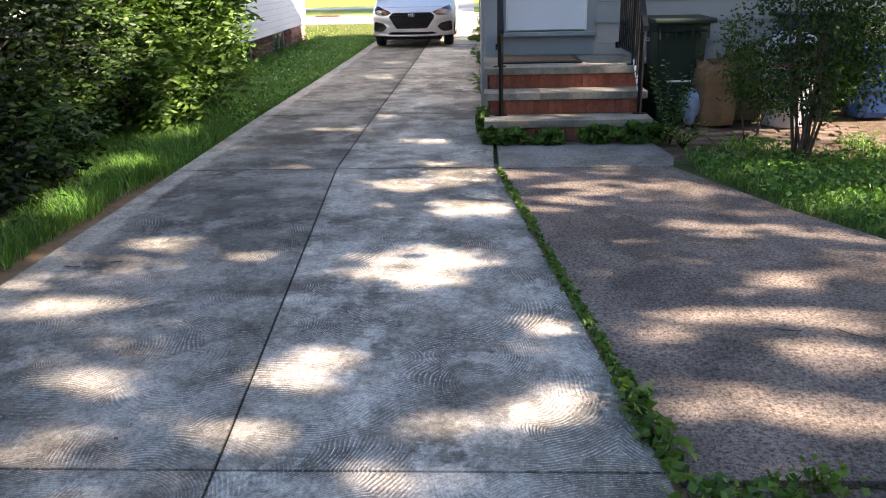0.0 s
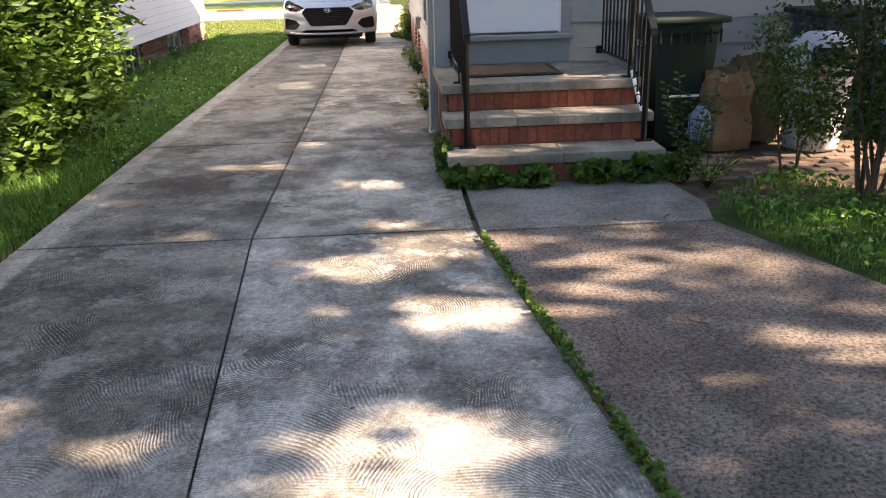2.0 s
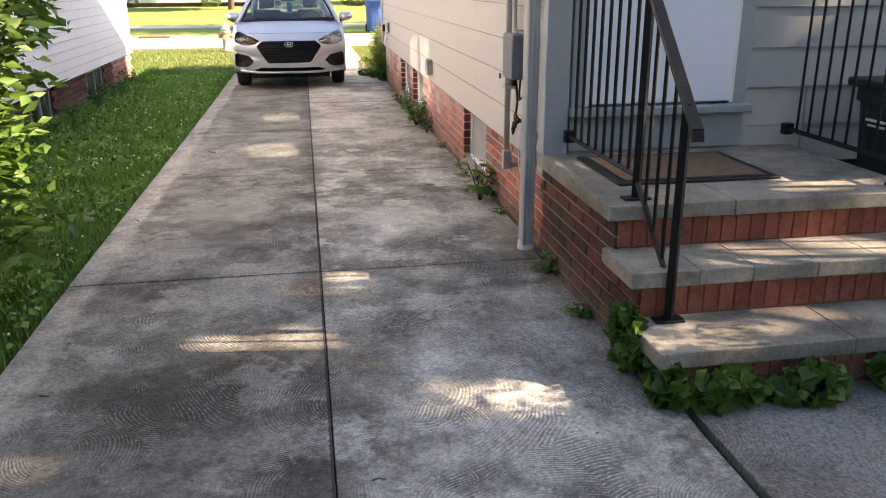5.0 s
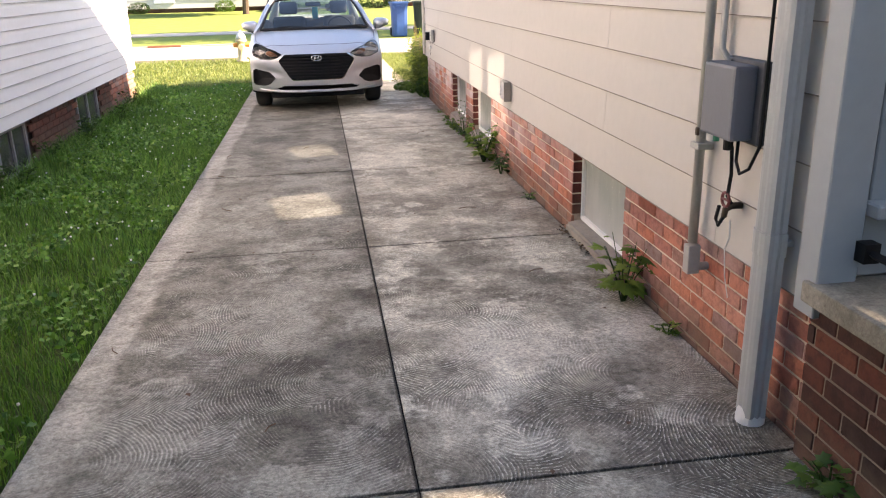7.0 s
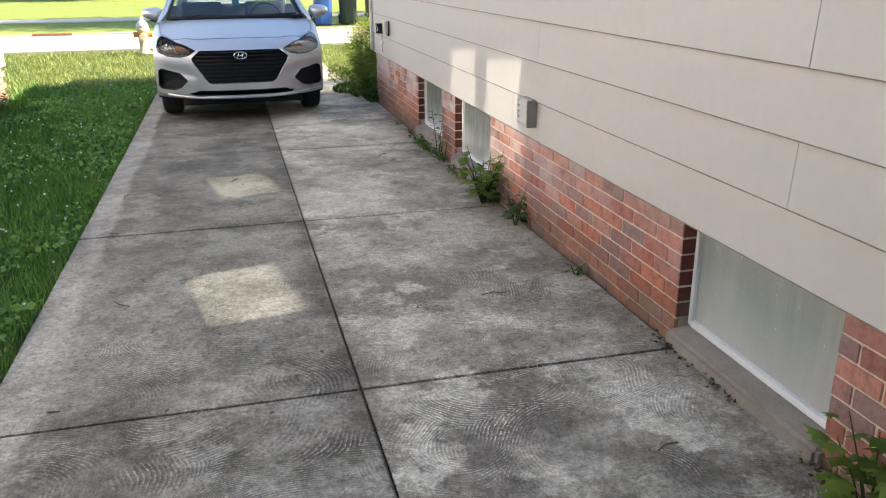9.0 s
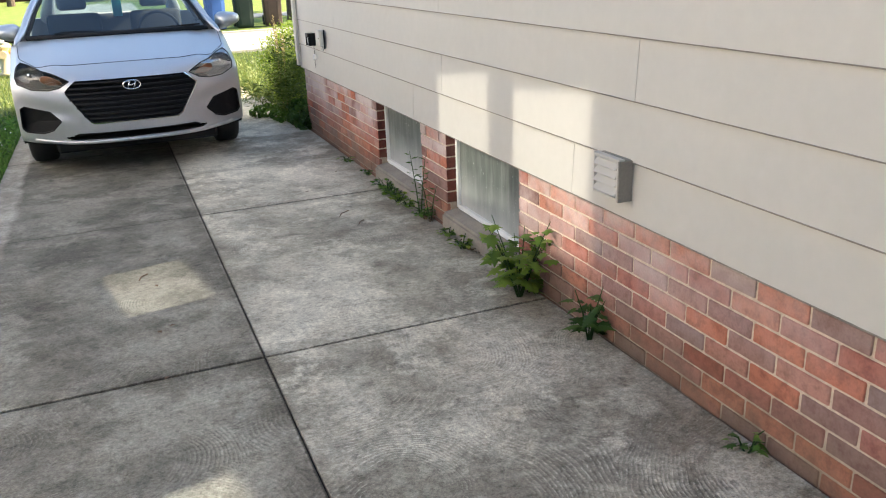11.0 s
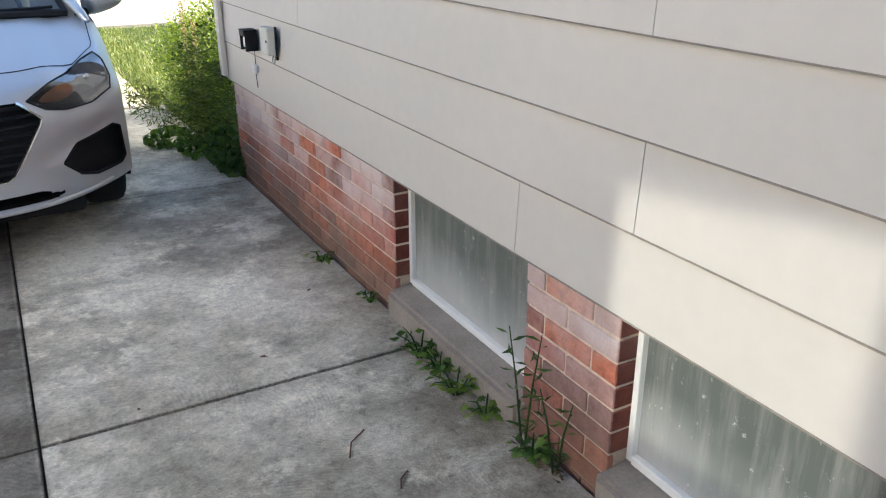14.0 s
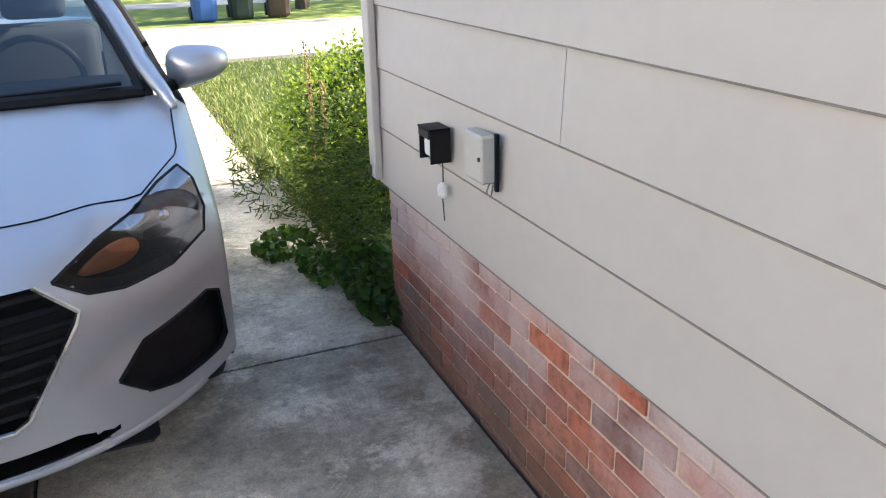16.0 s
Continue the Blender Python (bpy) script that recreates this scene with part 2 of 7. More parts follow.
    col = mix(nt, 0.35, col, grey(fine, (0.3, 0.4), (0.7, 1.1)), "MULTIPLY")
    # dirt packed along both lips of every joint
    lip = calc(nt, "MINIMUM", calc(nt, "MULTIPLY", calc(nt, "ABSOLUTE", calc(nt, "SUBTRACT", X, jx)), 1.3), cross)
    lip = calc(nt, "MULTIPLY_ADD", mid, 0.016, calc(nt, "SUBTRACT", lip, 0.008))
    col = mix(nt, grey(calc(nt, "MULTIPLY", lip, 10.0), (0.03, 0.9), (0.11, 0)), col, (0.04, 0.035, 0.028))
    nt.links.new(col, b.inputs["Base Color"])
    relief = calc(nt, "ADD", calc(nt, "MULTIPLY", calc(nt, "MULTIPLY", rings, strength), 0.5), calc(nt, "MULTIPLY", calc(nt, "ADD", fine, mid), 0.8))
    bump(nt, b, relief, 0.7, 0.005)
    return m


def brick_mat(name, tones, chalk=0.25):
    m, nt, b = material(name, 0.88, 0, 0.3)
    co = coords(nt, "World")
    info = nt.nodes.new("ShaderNodeObjectInfo")
    base = ramp(nt, info.outputs["Random"], [(k / (len(tones) - 1), c) for k, c in enumerate(tones)])
    big = noise_tex(nt, co, 22, 5, 0.7)
    col = mix(nt, ramp(nt, big, [(0.36, (0.5, 0.5, 0.5)), (0.55, (0, 0, 0))]), base, tuple(c * 0.5 for c in tones[0]))
    z = nt.nodes.new("ShaderNodeSeparateXYZ")
    nt.links.new(co, z.inputs[0])
    own = calc(nt, "FRACT", calc(nt, "MULTIPLY", info.outputs["Random"], 37.0))
    bloom = calc(nt, "MULTIPLY_ADD", own, 0.2, noise_tex(nt, co, 2.2, 4, 0.6))
    white = calc(nt, "MULTIPLY", ramp(nt, bloom, [(0.45, (0, 0, 0)), (0.8, (0.75, 0.75, 0.75))]), calc(nt, "MULTIPLY", ramp(nt, z.outputs[2], [(0.06, (0.08, 0.08, 0.08)), (0.4, (1.3, 1.3, 1.3))]), chalk))
    white = calc(nt, "MULTIPLY", white, ramp(nt, calc(nt, "MULTIPLY", z.outputs[1], 0.05), [(0.5, (0.15, 0.15, 0.15)), (0.6, (0.4, 0.4, 0.4)), (0.665, (1.2, 1.2, 1.2))]))
    col = mix(nt, white, col, (0.62, 0.52, 0.5))
    damp = calc(nt, "MULTIPLY_ADD", noise_tex(nt, co, 6, 5, 0.65), 0.35, z.outputs[2])
    col = mix(nt, ramp(nt, damp, [(0.08, (0.72, 0.72, 0.72)), (0.3, (0, 0, 0))]), col, (0.15, 0.11, 0.08))
    fine = noise_tex(nt, co, 120, 3, 0.7)
    col = mix(nt, 0.25, col, ramp(nt, fine, [(0.3, (0.35, 0.35, 0.35)), (0.7, (1, 1, 1))]), "MULTIPLY")
    nt.links.new(col, b.inputs["Base Color"])
    bump(nt, b, calc(nt, "ADD", fine, big), 0.5, 0.004)
    return m


def leaf_mat(name, tones, trans=0.35, rough=0.5):
    m, nt, b = material(name, rough, 0, 0.35)
    geo = nt.nodes.new("ShaderNodeNewGeometry")
    col = ramp(nt, geo.outputs["Random Per Island"], [(k / (len(tones) - 1), c) for k, c in enumerate(tones)])
    co = coords(nt, "World")
    col = mix(nt, 0.5, col, ramp(nt, noise_tex(nt, co, 3, 3), [(0.3, (0.6, 0.6, 0.6)), (0.7, (1, 1, 1))]), "MULTIPLY")
    nt.links.new(col, b.inputs["Base Color"])
    t = nt.nodes.new("ShaderNodeBsdfTranslucent")
    nt.links.new(mix(nt, 1.0, col, (1.0, 1.0, 0.5), "MULTIPLY"), t.inputs[0])
    ms = nt.nodes.new("ShaderNodeMixShader")
    ms.inputs[0].default_value = trans
    nt.links.new(b.outputs[0], ms.inputs[1])
    nt.links.new(t.outputs[0], ms.inputs[2])
    nt.links.new(ms.outputs[0], nt.nodes["Material Output"].inputs[0])
    return m


def soil_mat(name, tones, scale=6):
    m, nt, b = material(name, 0.95, 0, 0.2)
    co = coords(nt, "World")
    f = noise_tex(nt, co, scale, 8, 0.7)
    fine = noise_tex(nt, co, scale * 12, 4, 0.7)
    col = ramp(nt, calc(nt, "MULTIPLY_ADD", fine, 0.4, calc(nt, "MULTIPLY", f, 0.6)), [(0.3 + 0.4 * k / (len(tones) - 1), c) for k, c in enumerate(tones)])
    nt.links.new(col, b.inputs["Base Color"])
    bump(nt, b, calc(nt, "ADD", f, fine), 0.6, 0.02)
    return m


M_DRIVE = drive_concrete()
M_PAD = concrete("aggregate_pad", (0.32, 0.265, 0.23), (0.14, 0.118, 0.104), (0.2, 0.14, 0.1), 0.12, 0.85, 0.9)
M_APRON = concrete("smooth_slab", (0.34, 0.32, 0.29), (0.17, 0.155, 0.135), (0.2, 0.15, 0.11), 0.35, 0.45)
M_CAP = concrete("step_cap", (0.42, 0.38, 0.31), (0.17, 0.155, 0.125), (0.2, 0.18, 0.12), 0.03, 0.35, 0.25)
M_STREET = plain("street_concrete", (0.42, 0.385, 0.34), 0.9, var=0.15, scale=0.8)
M_CRACK = soil_mat("joint_dirt", [(0.012, 0.01, 0.008), (0.05, 0.04, 0.03)], 20)
M_LAWN = soil_mat("lawn_ground", [(0.018, 0.03, 0.01), (0.05, 0.075, 0.02), (0.1, 0.12, 0.035)], 4)
M_SOIL = soil_mat("bare_soil", [(0.12, 0.07, 0.04), (0.25, 0.17, 0.1), (0.34, 0.25, 0.16)], 5)
M_DIRT = soil_mat("dark_soil", [(0.035, 0.025, 0.018), (0.11, 0.08, 0.055), (0.24, 0.19, 0.14)], 9)
M_PAVER = brick_mat("weathered_paver", [(0.1, 0.065, 0.055), (0.2, 0.13, 0.105), (0.24, 0.19, 0.16), (0.14, 0.1, 0.085)], 0.4)
M_SIDING = plain("beige_siding", (0.52, 0.49, 0.445), 0.55, var=0.035, scale=1.3, relief=0.08)
# siding paint greyed and darkened to carry the rear wall's shade
M_SIDING_SHADEGREY = plain("shade_grey_siding", (0.32, 0.34, 0.345), 0.6, var=0.05, scale=1.3, relief=0.1)
M_TRIMGREY = plain("grey_trim", (0.28, 0.305, 0.315), 0.55, var=0.06, scale=3)
M_WHITESIDE = plain("white_siding", (0.72, 0.72, 0.75), 0.5, var=0.03, scale=1.5, relief=0.05)
M_BRICK = brick_mat("red_brick", [(0.25, 0.085, 0.06), (0.47, 0.15, 0.09), (0.54, 0.2, 0.12), (0.25, 0.17, 0.155), (0.42, 0.14, 0.1), (0.34, 0.2, 0.18), (0.56, 0.24, 0.16)], 1.4)
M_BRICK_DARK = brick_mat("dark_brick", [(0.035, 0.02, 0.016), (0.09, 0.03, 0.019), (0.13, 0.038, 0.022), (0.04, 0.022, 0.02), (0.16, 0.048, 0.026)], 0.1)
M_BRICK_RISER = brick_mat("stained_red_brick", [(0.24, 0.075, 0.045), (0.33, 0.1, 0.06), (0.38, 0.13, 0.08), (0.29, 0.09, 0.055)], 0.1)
M_MORTAR = brick_mat("mortar", [(0.7, 0.57, 0.44), (0.7, 0.57, 0.44)], 0.1)
M_MORTAR_DARK = plain("grey_mortar", (0.11, 0.075, 0.06), 0.95, var=0.15, scale=12, relief=0.4, dist=0.004)
M_WHITE = plain("white_paint", (0.72, 0.72, 0.7), 0.45, var=0.04, scale=4)
M_DOOR = plain("white_door", (0.74, 0.77, 0.82), 0.4, var=0.02, scale=2, relief=0.02)
M_BLACK = plain("black_iron", (0.008, 0.008, 0.009), 0.5, 0.0, 0.25, var=0.3, scale=20)
M_DARK = plain("dark_void", (0.015, 0.014, 0.013), 0.9, var=0.2)
M_ROOF = plain("asphalt_shingle", (0.09, 0.08, 0.075), 0.95, var=0.2, scale=20)
M_BARK = plain("bark", (0.09, 0.065, 0.045), 0.95, var=0.3, scale=18, relief=0.6, dist=0.01)
M_LEAF = leaf_mat("shade_leaf", [(0.012, 0.03, 0.007), (0.03, 0.068, 0.013), (0.055, 0.108, 0.02)])
# driveway hedge only: leaf greens darkened to hold its shade
M_LEAF_SHADED = leaf_mat("shaded_leaf", [(0.004, 0.01, 0.003), (0.01, 0.024, 0.006), (0.024, 0.05, 0.01)])
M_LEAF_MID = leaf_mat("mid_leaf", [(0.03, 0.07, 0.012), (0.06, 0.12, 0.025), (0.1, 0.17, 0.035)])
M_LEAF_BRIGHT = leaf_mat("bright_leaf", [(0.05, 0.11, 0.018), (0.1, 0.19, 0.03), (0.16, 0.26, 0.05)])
M_GRASS = leaf_mat("grass_blade", [(0.035, 0.1, 0.014), (0.085, 0.21, 0.03), (0.14, 0.31, 0.045), (0.24, 0.38, 0.09)], 0.3)
M_GRASS_DRY = leaf_mat("sunny_grass", [(0.12, 0.18, 0.04), (0.22, 0.28, 0.07), (0.34, 0.35, 0.13)], 0.3)

# ---- mesh helpers ----
def finish(name, bm, mat, parent=None, label="", kind="", smooth=False):
    me = bpy.data.meshes.new(name)
    if smooth:
        for f in bm.faces:
            f.smooth = True
    bm.to_mesh(me)
    bm.free()
    for m in (mat if isinstance(mat, (list, tuple)) else (mat,)):
        me.materials.append(m)
    ob = new(name, me)
    ob.parent = parent
    return tagged(ob, label, "", "", kind)


def part(name, bm, mat, parent, label="", smooth=False):
    return finish(name, bm, mat, parent, label, "", smooth)


def thing(name, label, category, at=(0, 0, 0), rz=0.0, group=""):
    ob = new(name)
    ob.empty_display_size = 0.1
    ob.matrix_world = pose(*at, 0, 0, rz)
    return tagged(ob, label, category, group)


def box(x0, x1, y0, y1, z0, z1, bevel=0.0, bm=None, seg=1):
    bm = bm or bmesh.new()
    vs = bmesh.ops.create_cube(bm, size=1)["verts"]
    for v in vs:
        v.co = Vector(((x0 + x1) / 2 + v.co.x * (x1 - x0), (y0 + y1) / 2 + v.co.y * (y1 - y0), (z0 + z1) / 2 + v.co.z * (z1 - z0)))
    if bevel:
        es = list({e for v in vs for e in v.link_edges})
        bmesh.ops.bevel(bm, geom=es, offset=bevel, segments=seg, affect="EDGES", profile=0.6)
    return bm


def tube(points, r, n=8, bm=None, caps=True, flat=1.0):
    """A round bar along a polyline; r may be a list of radii."""
    bm = bm or bmesh.new()
    pts = [Vector(p) for p in points]
    rs = r if isinstance(r, (list, tuple)) else [r] * len(pts)
    rings = []
    side = None
    for k, p in enumerate(pts):
        d = (pts[min(k + 1, len(pts) - 1)] - pts[max(k - 1, 0)]).normalized()
        if side is None:
            side = d.orthogonal().normalized()
        side = (side - d * side.dot(d)).normalized()
        up = d.cross(side)
        rings.append([bm.verts.new(p + (side * math.cos(a) + up * math.sin(a) * flat) * rs[k]) for a in [2 * math.pi * (j + 0.5) / n for j in range(n)]])
    for a, b in zip(rings, rings[1:]):
        for j in range(n):
            bm.faces.new((a[j], a[(j + 1) % n], b[(j + 1) % n], b[j]))
    if caps:
        bm.faces.new(rings[0][::-1])
        bm.faces.new(rings[-1])
    return bm


def lathe(profile, n=24, bm=None, cx=0.0, cy=0.0):
    bm = bm or bmesh.new()
    rings = [[bm.verts.new((cx + r * math.cos(2 * math.pi * j / n), cy + r * math.sin(2 * math.pi * j / n), z)) for j in range(n)] for r, z in profile]
    for a, b in zip(rings, rings[1:]):
        for j in range(n):
            bm.faces.new((a[j], a[(j + 1) % n], b[(j + 1) % n], b[j]))
    bm.faces.new(rings[0][::-1])
    bm.faces.new(rings[-1])
    return bm


def prism(outline, z0, z1, bm=None):
    bm = bm or bmesh.new()
    lo = [bm.verts.new((x, y, z0(x, y) if callable(z0) else z0)) for x, y in outline]
    hi = [bm.verts.new((x, y, z1(x, y) if callable(z1) else z1)) for x, y in outline]
    n = len(outline)
    bm.faces.new(lo[::-1])
    bm.faces.new(hi)
    for k in range(n):
        bm.faces.new((lo[k], lo[(k + 1) % n], hi[(k + 1) % n], hi[k]))
    bmesh.ops.recalc_face_normals(bm, faces=bm.faces)
    return bm


GY = [-40, 6.2, 8.8, 11.33, 13.5, 15.7, 19, 25.5, 60]
GZ = [-0.062, -0.062, -0.075, -0.107, -0.131, -0.15, -0.16, -0.22, -0.2]


def gz(y):
    return float(np.interp(y, GY, GZ))


def gfun(off=0.0):
    return lambda x, y: gz(y) + off

# ---- ground ----
def ground_sheet():
    bm = bmesh.new()
    xs = [-400, -120, -40, -20, -12, -8] + [-6 + 0.5 * k for k in range(25)] + [8, 12, 20, 40, 120, 400]
    ys = [-400, -120, -40, -20, -10, -6] + [-4 + 0.5 * k for k in range(66)] + [32, 36, 40, 60, 120, 400]
    grid = [[bm.verts.new((x, y, gz(y) - 0.035 + (0.012 * noise.noise((x, y, 0)) if abs(x) < 8 and y < 30 else 0))) for x in xs] for y in ys]
    for j in range(len(ys) - 1):
        for i in range(len(xs) - 1):
            f = bm.faces.new((grid[j][i], grid[j][i + 1], grid[j + 1][i + 1], grid[j + 1][i]))
            c = f.calc_center_median()
            soil = c.x > 1.2 and 6.3 < c.y < 9
            f.material_index = 2 if soil else (1 if (-2.9 < c.x < 1 and c.y < 6.5) else 0)
            f.smooth = True
    return finish("ground", bm, [M_LAWN, M_SOIL, M_DIRT], label="grass and bare brown soil", kind="structure")


ground_sheet()
XL = -2.45


def joint_x(y):
    return float(np.interp(y, [-5, 2.15, 6.2, 30], [-0.4, -0.86, -1.152, -1.165]))



def edge_right(y):
    return float(np.interp(y, [-6, 2.1, 6.2, 6.9], [0.9, 0.58, 0.11, 0.11])) if y < 7.0 else 0.121


def slab(name, outline, top, mat, label, parent=None):
    """A slab on the sloping ground, its upper rim rounded."""
    bm = prism(outline, gfun(-0.12), gfun(top))
    es = [e for e in bm.edges if all(abs(v.co.z - gz(v.co.y) - top) < 1e-4 for v in e.verts)]
    bmesh.ops.bevel(bm, geom=es, offset=0.002, segments=1, affect="EDGES")
    return part(name, bm, mat, parent, label)


drive = tagged(new("driveway"), "long weathered concrete driveway beside the house", "driveway", kind="structure")
JY = [-5.0, 2.15, 6.215, 8.8, 11.33, 13.53, 15.7, 17.95, 20.4, 23.0, 26.4]
G, GC = 0.003, 0.007
for a, b in zip(JY, JY[1:]):
    ys = [a + GC] + [y for y in (6.9, 7.1) if a < y < b] + [b - GC]
    left = [(XL - (0.06 if a < 5 else 0), a + GC), (joint_x(a) - G, a + GC), (joint_x(b) - G, b - GC), (XL, b - GC)]
    right = [(joint_x(a) + G, a + GC)] + [(edge_right(y) - G, y) for y in ys] + [(joint_x(b) + G, b - GC)]
    if a > 18:
        right = [(joint_x(a) + G, a + GC), (0.02, a + GC), (0.02, b - GC), (joint_x(b) + G, b - GC)]
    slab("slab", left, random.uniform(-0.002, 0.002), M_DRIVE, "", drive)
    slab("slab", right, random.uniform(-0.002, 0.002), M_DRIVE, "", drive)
BY = [-5, 2.1, 6.2, 8.8, 11.33, 13.5, 15.7, 19, 25.5, 26.4]
bed = prism([(0.9, -5), (0.58, 2.1)] + [(0.11, y) for y in BY[2:]] + [(XL, y) for y in BY[::-1]], gfun(-0.1), gfun(-0.014))
bmesh.ops.triangulate(bed, faces=bed.faces)
part("joint", bed, M_CRACK, drive, "dark dirt in the joints")

pad = tagged(new("parking_pad"), "rough worn aggregate concrete pad beside the driveway", "pavement", kind="structure")
slab("slab", [(edge_right(2.1) + 0.035, 2.12), (3.1, 2.12), (2.95, 3.3), (2.27, 4.41), (1.97, 4.98), (1.6, 5.9), (1.5, 6.16), (edge_right(6.16) + 0.035, 6.16)], -0.004, M_PAD, "", pad)
slab("slab", [(0.92, -5), (7.0, -5), (7.0, 1.8), (3.1, 2.05), (edge_right(2.0) + 0.035, 2.08)], -0.002, M_PAD, "", pad)
slab("slab", [(0.145, 6.18), (1.5, 6.18), (1.58, 6.5), (1.5, 7.2), (0.145, 7.2)], 0.0, M_APRON, "smoother pale slab at the foot of the steps", pad)


# ---- our house ----
HX, HXB, HY0, HY1 = 0.10, 0.135, 8.80, 18.10
SB, EXPO = 0.425, 0.2135
house = tagged(new("house"), "beige clapboard house on a red brick base", "house", kind="structure")


def lap(name, parent, mat, axis, face, out, a0, a1, z, h, mapping=None):
    """One lapped board: its lower edge stands proud. axis 'y': it runs along y at x = face, facing out (-1 or 1)."""
    bm = bmesh.new()
    t0, t1 = 0.014, 0.003
    prof = [(0.0, z), (t0 * out, z), (t1 * out, z + h + 0.012), (-0.012 * out, z + h + 0.012), (-0.012 * out, z)]
    ends = []
    for a in (a0, a1):
        ends.append([bm.verts.new((face + d, a, zz) if axis == "y" else (a, face + d, zz)) for d, zz in prof])
    n = len(prof)
    for k in range(n):
        bm.faces.new((ends[0][k], ends[0][(k + 1) % n], ends[1][(k + 1) % n], ends[1][k]))
    bm.faces.new(ends[0][::-1])
    bm.faces.new(ends[1])
    bmesh.ops.recalc_face_normals(bm, faces=bm.faces)
    return part(name, bm, mat, parent)


JOINTS = {0: [9.47, 13.30, 15.12], 1: [10.765, 14.66], 2: [12.90, 16.8], 3: [10.755, 14.66], 4: [12.9, 16.9], 5: [11.2, 15.1], 6: [13.0, 16.6], 7: [10.8, 14.7], 8: [12.2, 16.0], 9: [11, 15], 10: [12.9, 16.8], 11: [10.8, 14.7], 12: [12.4, 16.4], 13: [11.2, 15.2]}
# thin dark strips paint the shadow line under each lapped board
M_LAPSHADE = plain("lap_shade", (0.24, 0.21, 0.18), 0.8, var=0.2, scale=20)
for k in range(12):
    part("lap_shade_strip", box(HX - 0.003, HX + 0.004, HY0 + 0.07, HY1 - 0.04, SB + k * EXPO - 0.003, SB + k * EXPO + 0.0006), M_LAPSHADE, house)
    part("lap_shade_strip", box(1.25, 8.0, HY0 - 0.003, HY0 + 0.004, SB + k * EXPO - 0.003, SB + k * EXPO + 0.0006), M_LAPSHADE, house)
    cuts = [HY0 + 0.02] + [c for c in JOINTS[k] if c > HY0 + 0.1] + [HY1]
    for a, b in zip(cuts, cuts[1:]):
        lap("board", house, M_SIDING, "y", HX + 0.014, -1, a + (0.0015 if a > HY0 + 0.1 else 0), b - 0.0015, SB + k * EXPO, EXPO)
    for a, b in ((0.14, 0.22), (1.2, 8.0)) if k < 8 and k > 1 else (((0.14, 8.0),) if k > 7 else ((1.6, 8.0), (0.14, 0.2))):
        lap("board", house, M_SIDING_SHADEGREY, "x", HY0 + 0.014, -1, a, b, SB + k * EXPO, EXPO)
core = box(HXB + 0.02, 8, HY0 + 0.026, HY1 - 0.01, 0.42, 2.93)
part("wall", core, M_SIDING, house, "plain sheathing behind the boards")

# hip roof
rf = bmesh.new()
e = [rf.verts.new(p) for p in ((-0.3, HY0 - 0.3, 2.9), (8.4, HY0 - 0.3, 2.9), (8.4, HY1 + 0.28, 2.9), (-0.3, HY1 + 0.28, 2.9), (4.05, HY0 + 3.0, 6.75), (4.05, HY1 - 2.2, 6.75))]
for f in ((0, 1, 4), (1, 2, 5, 4), (2, 3, 5), (3, 0, 4, 5), (3, 2, 1, 0)):
    rf.faces.new([e[i] for i in f])
part("roof", rf, M_ROOF, house, "dark shingle hip roof")


WINDOWS = [(10.50, 11.375), (13.825, 14.71), (15.10, 15.965)]
WZ0 = 0.0
# concrete-filled base with openings
for a, b in [(HY0 - 0.02, WINDOWS[0][0]), (WINDOWS[0][1], WINDOWS[1][0]), (WINDOWS[1][1], WINDOWS[2][0]), (WINDOWS[2][1], HY1)]:
    part("foundation", box(HXB + 0.0035, 0.4, a + (0.004 if a > 9 else 0), b - (0.004 if b < 18 else 0), -0.5, 0.45), M_MORTAR, house, "pale mortar of the brick base")
for a, b in WINDOWS:
    part("foundation", box(HXB + 0.02, 0.4, a, b, -0.5, WZ0 - 0.12), M_MORTAR, house)
part("foundation", box(0.4, 8, HY0 + 0.01, HY1 - 0.01, -0.5, 0.44), M_DARK, house, "dark basement inside")
part("foundation", box(1.55, 8, HY0 + 0.02, HY0 + 0.3, -0.5, 0.44), M_MORTAR_DARK, house, "dull brick base at the rear")


# ---- steps ----
M_MORTAR_STEP = plain("step_mortar", (0.2, 0.16, 0.125), 0.95, var=0.2, scale=12, relief=0.4, dist=0.004)
M_RISER = plain("stained_brick_core", (0.25, 0.085, 0.05), 0.95, var=0.2, scale=12, relief=0.4, dist=0.004)
steps = thing("porch_steps", "red brick porch steps with worn concrete treads against the grey wall", "steps", (0, 0, 0))
LV = [(7.12, 0.135), (7.42, 0.335), (7.70, 0.53)]
for k, (y0, z1) in enumerate(LV):
    y1 = LV[k + 1][0] + 0.04 if k < 2 else HY0 - 0.012
    part("riser", box(0.085, 1.475, y0 + 0.035, y1 - 0.002, (-0.3 if k == 0 else LV[k - 1][1] - 0.19), z1 - 0.07), M_RISER, steps, "dark brick core with grey mortar")
    xs = ((0.035, 0.82, 1.525), (0.035, 0.32, 0.55, 0.83, 1.12, 1.525), (0.035, 0.60, 1.525))[k]
    for a, b in zip(xs, xs[1:]):
        part("tread", box(a + 0.0008, b - 0.0008, y0 + random.uniform(-0.002, 0.002), y1 + (0.02 if k < 2 else 0), z1 - 0.068 + random.uniform(0, 0.003), z1 - random.uniform(0, 0.001), 0.006, seg=2), M_CAP, steps, "thick worn concrete slab with chipped edge")
part("foundation_side", box(0.083, 1.477, 7.745, HY0 - 0.014, -0.3, 0.45), M_MORTAR_STEP, steps, "grey mortar of the side wall")

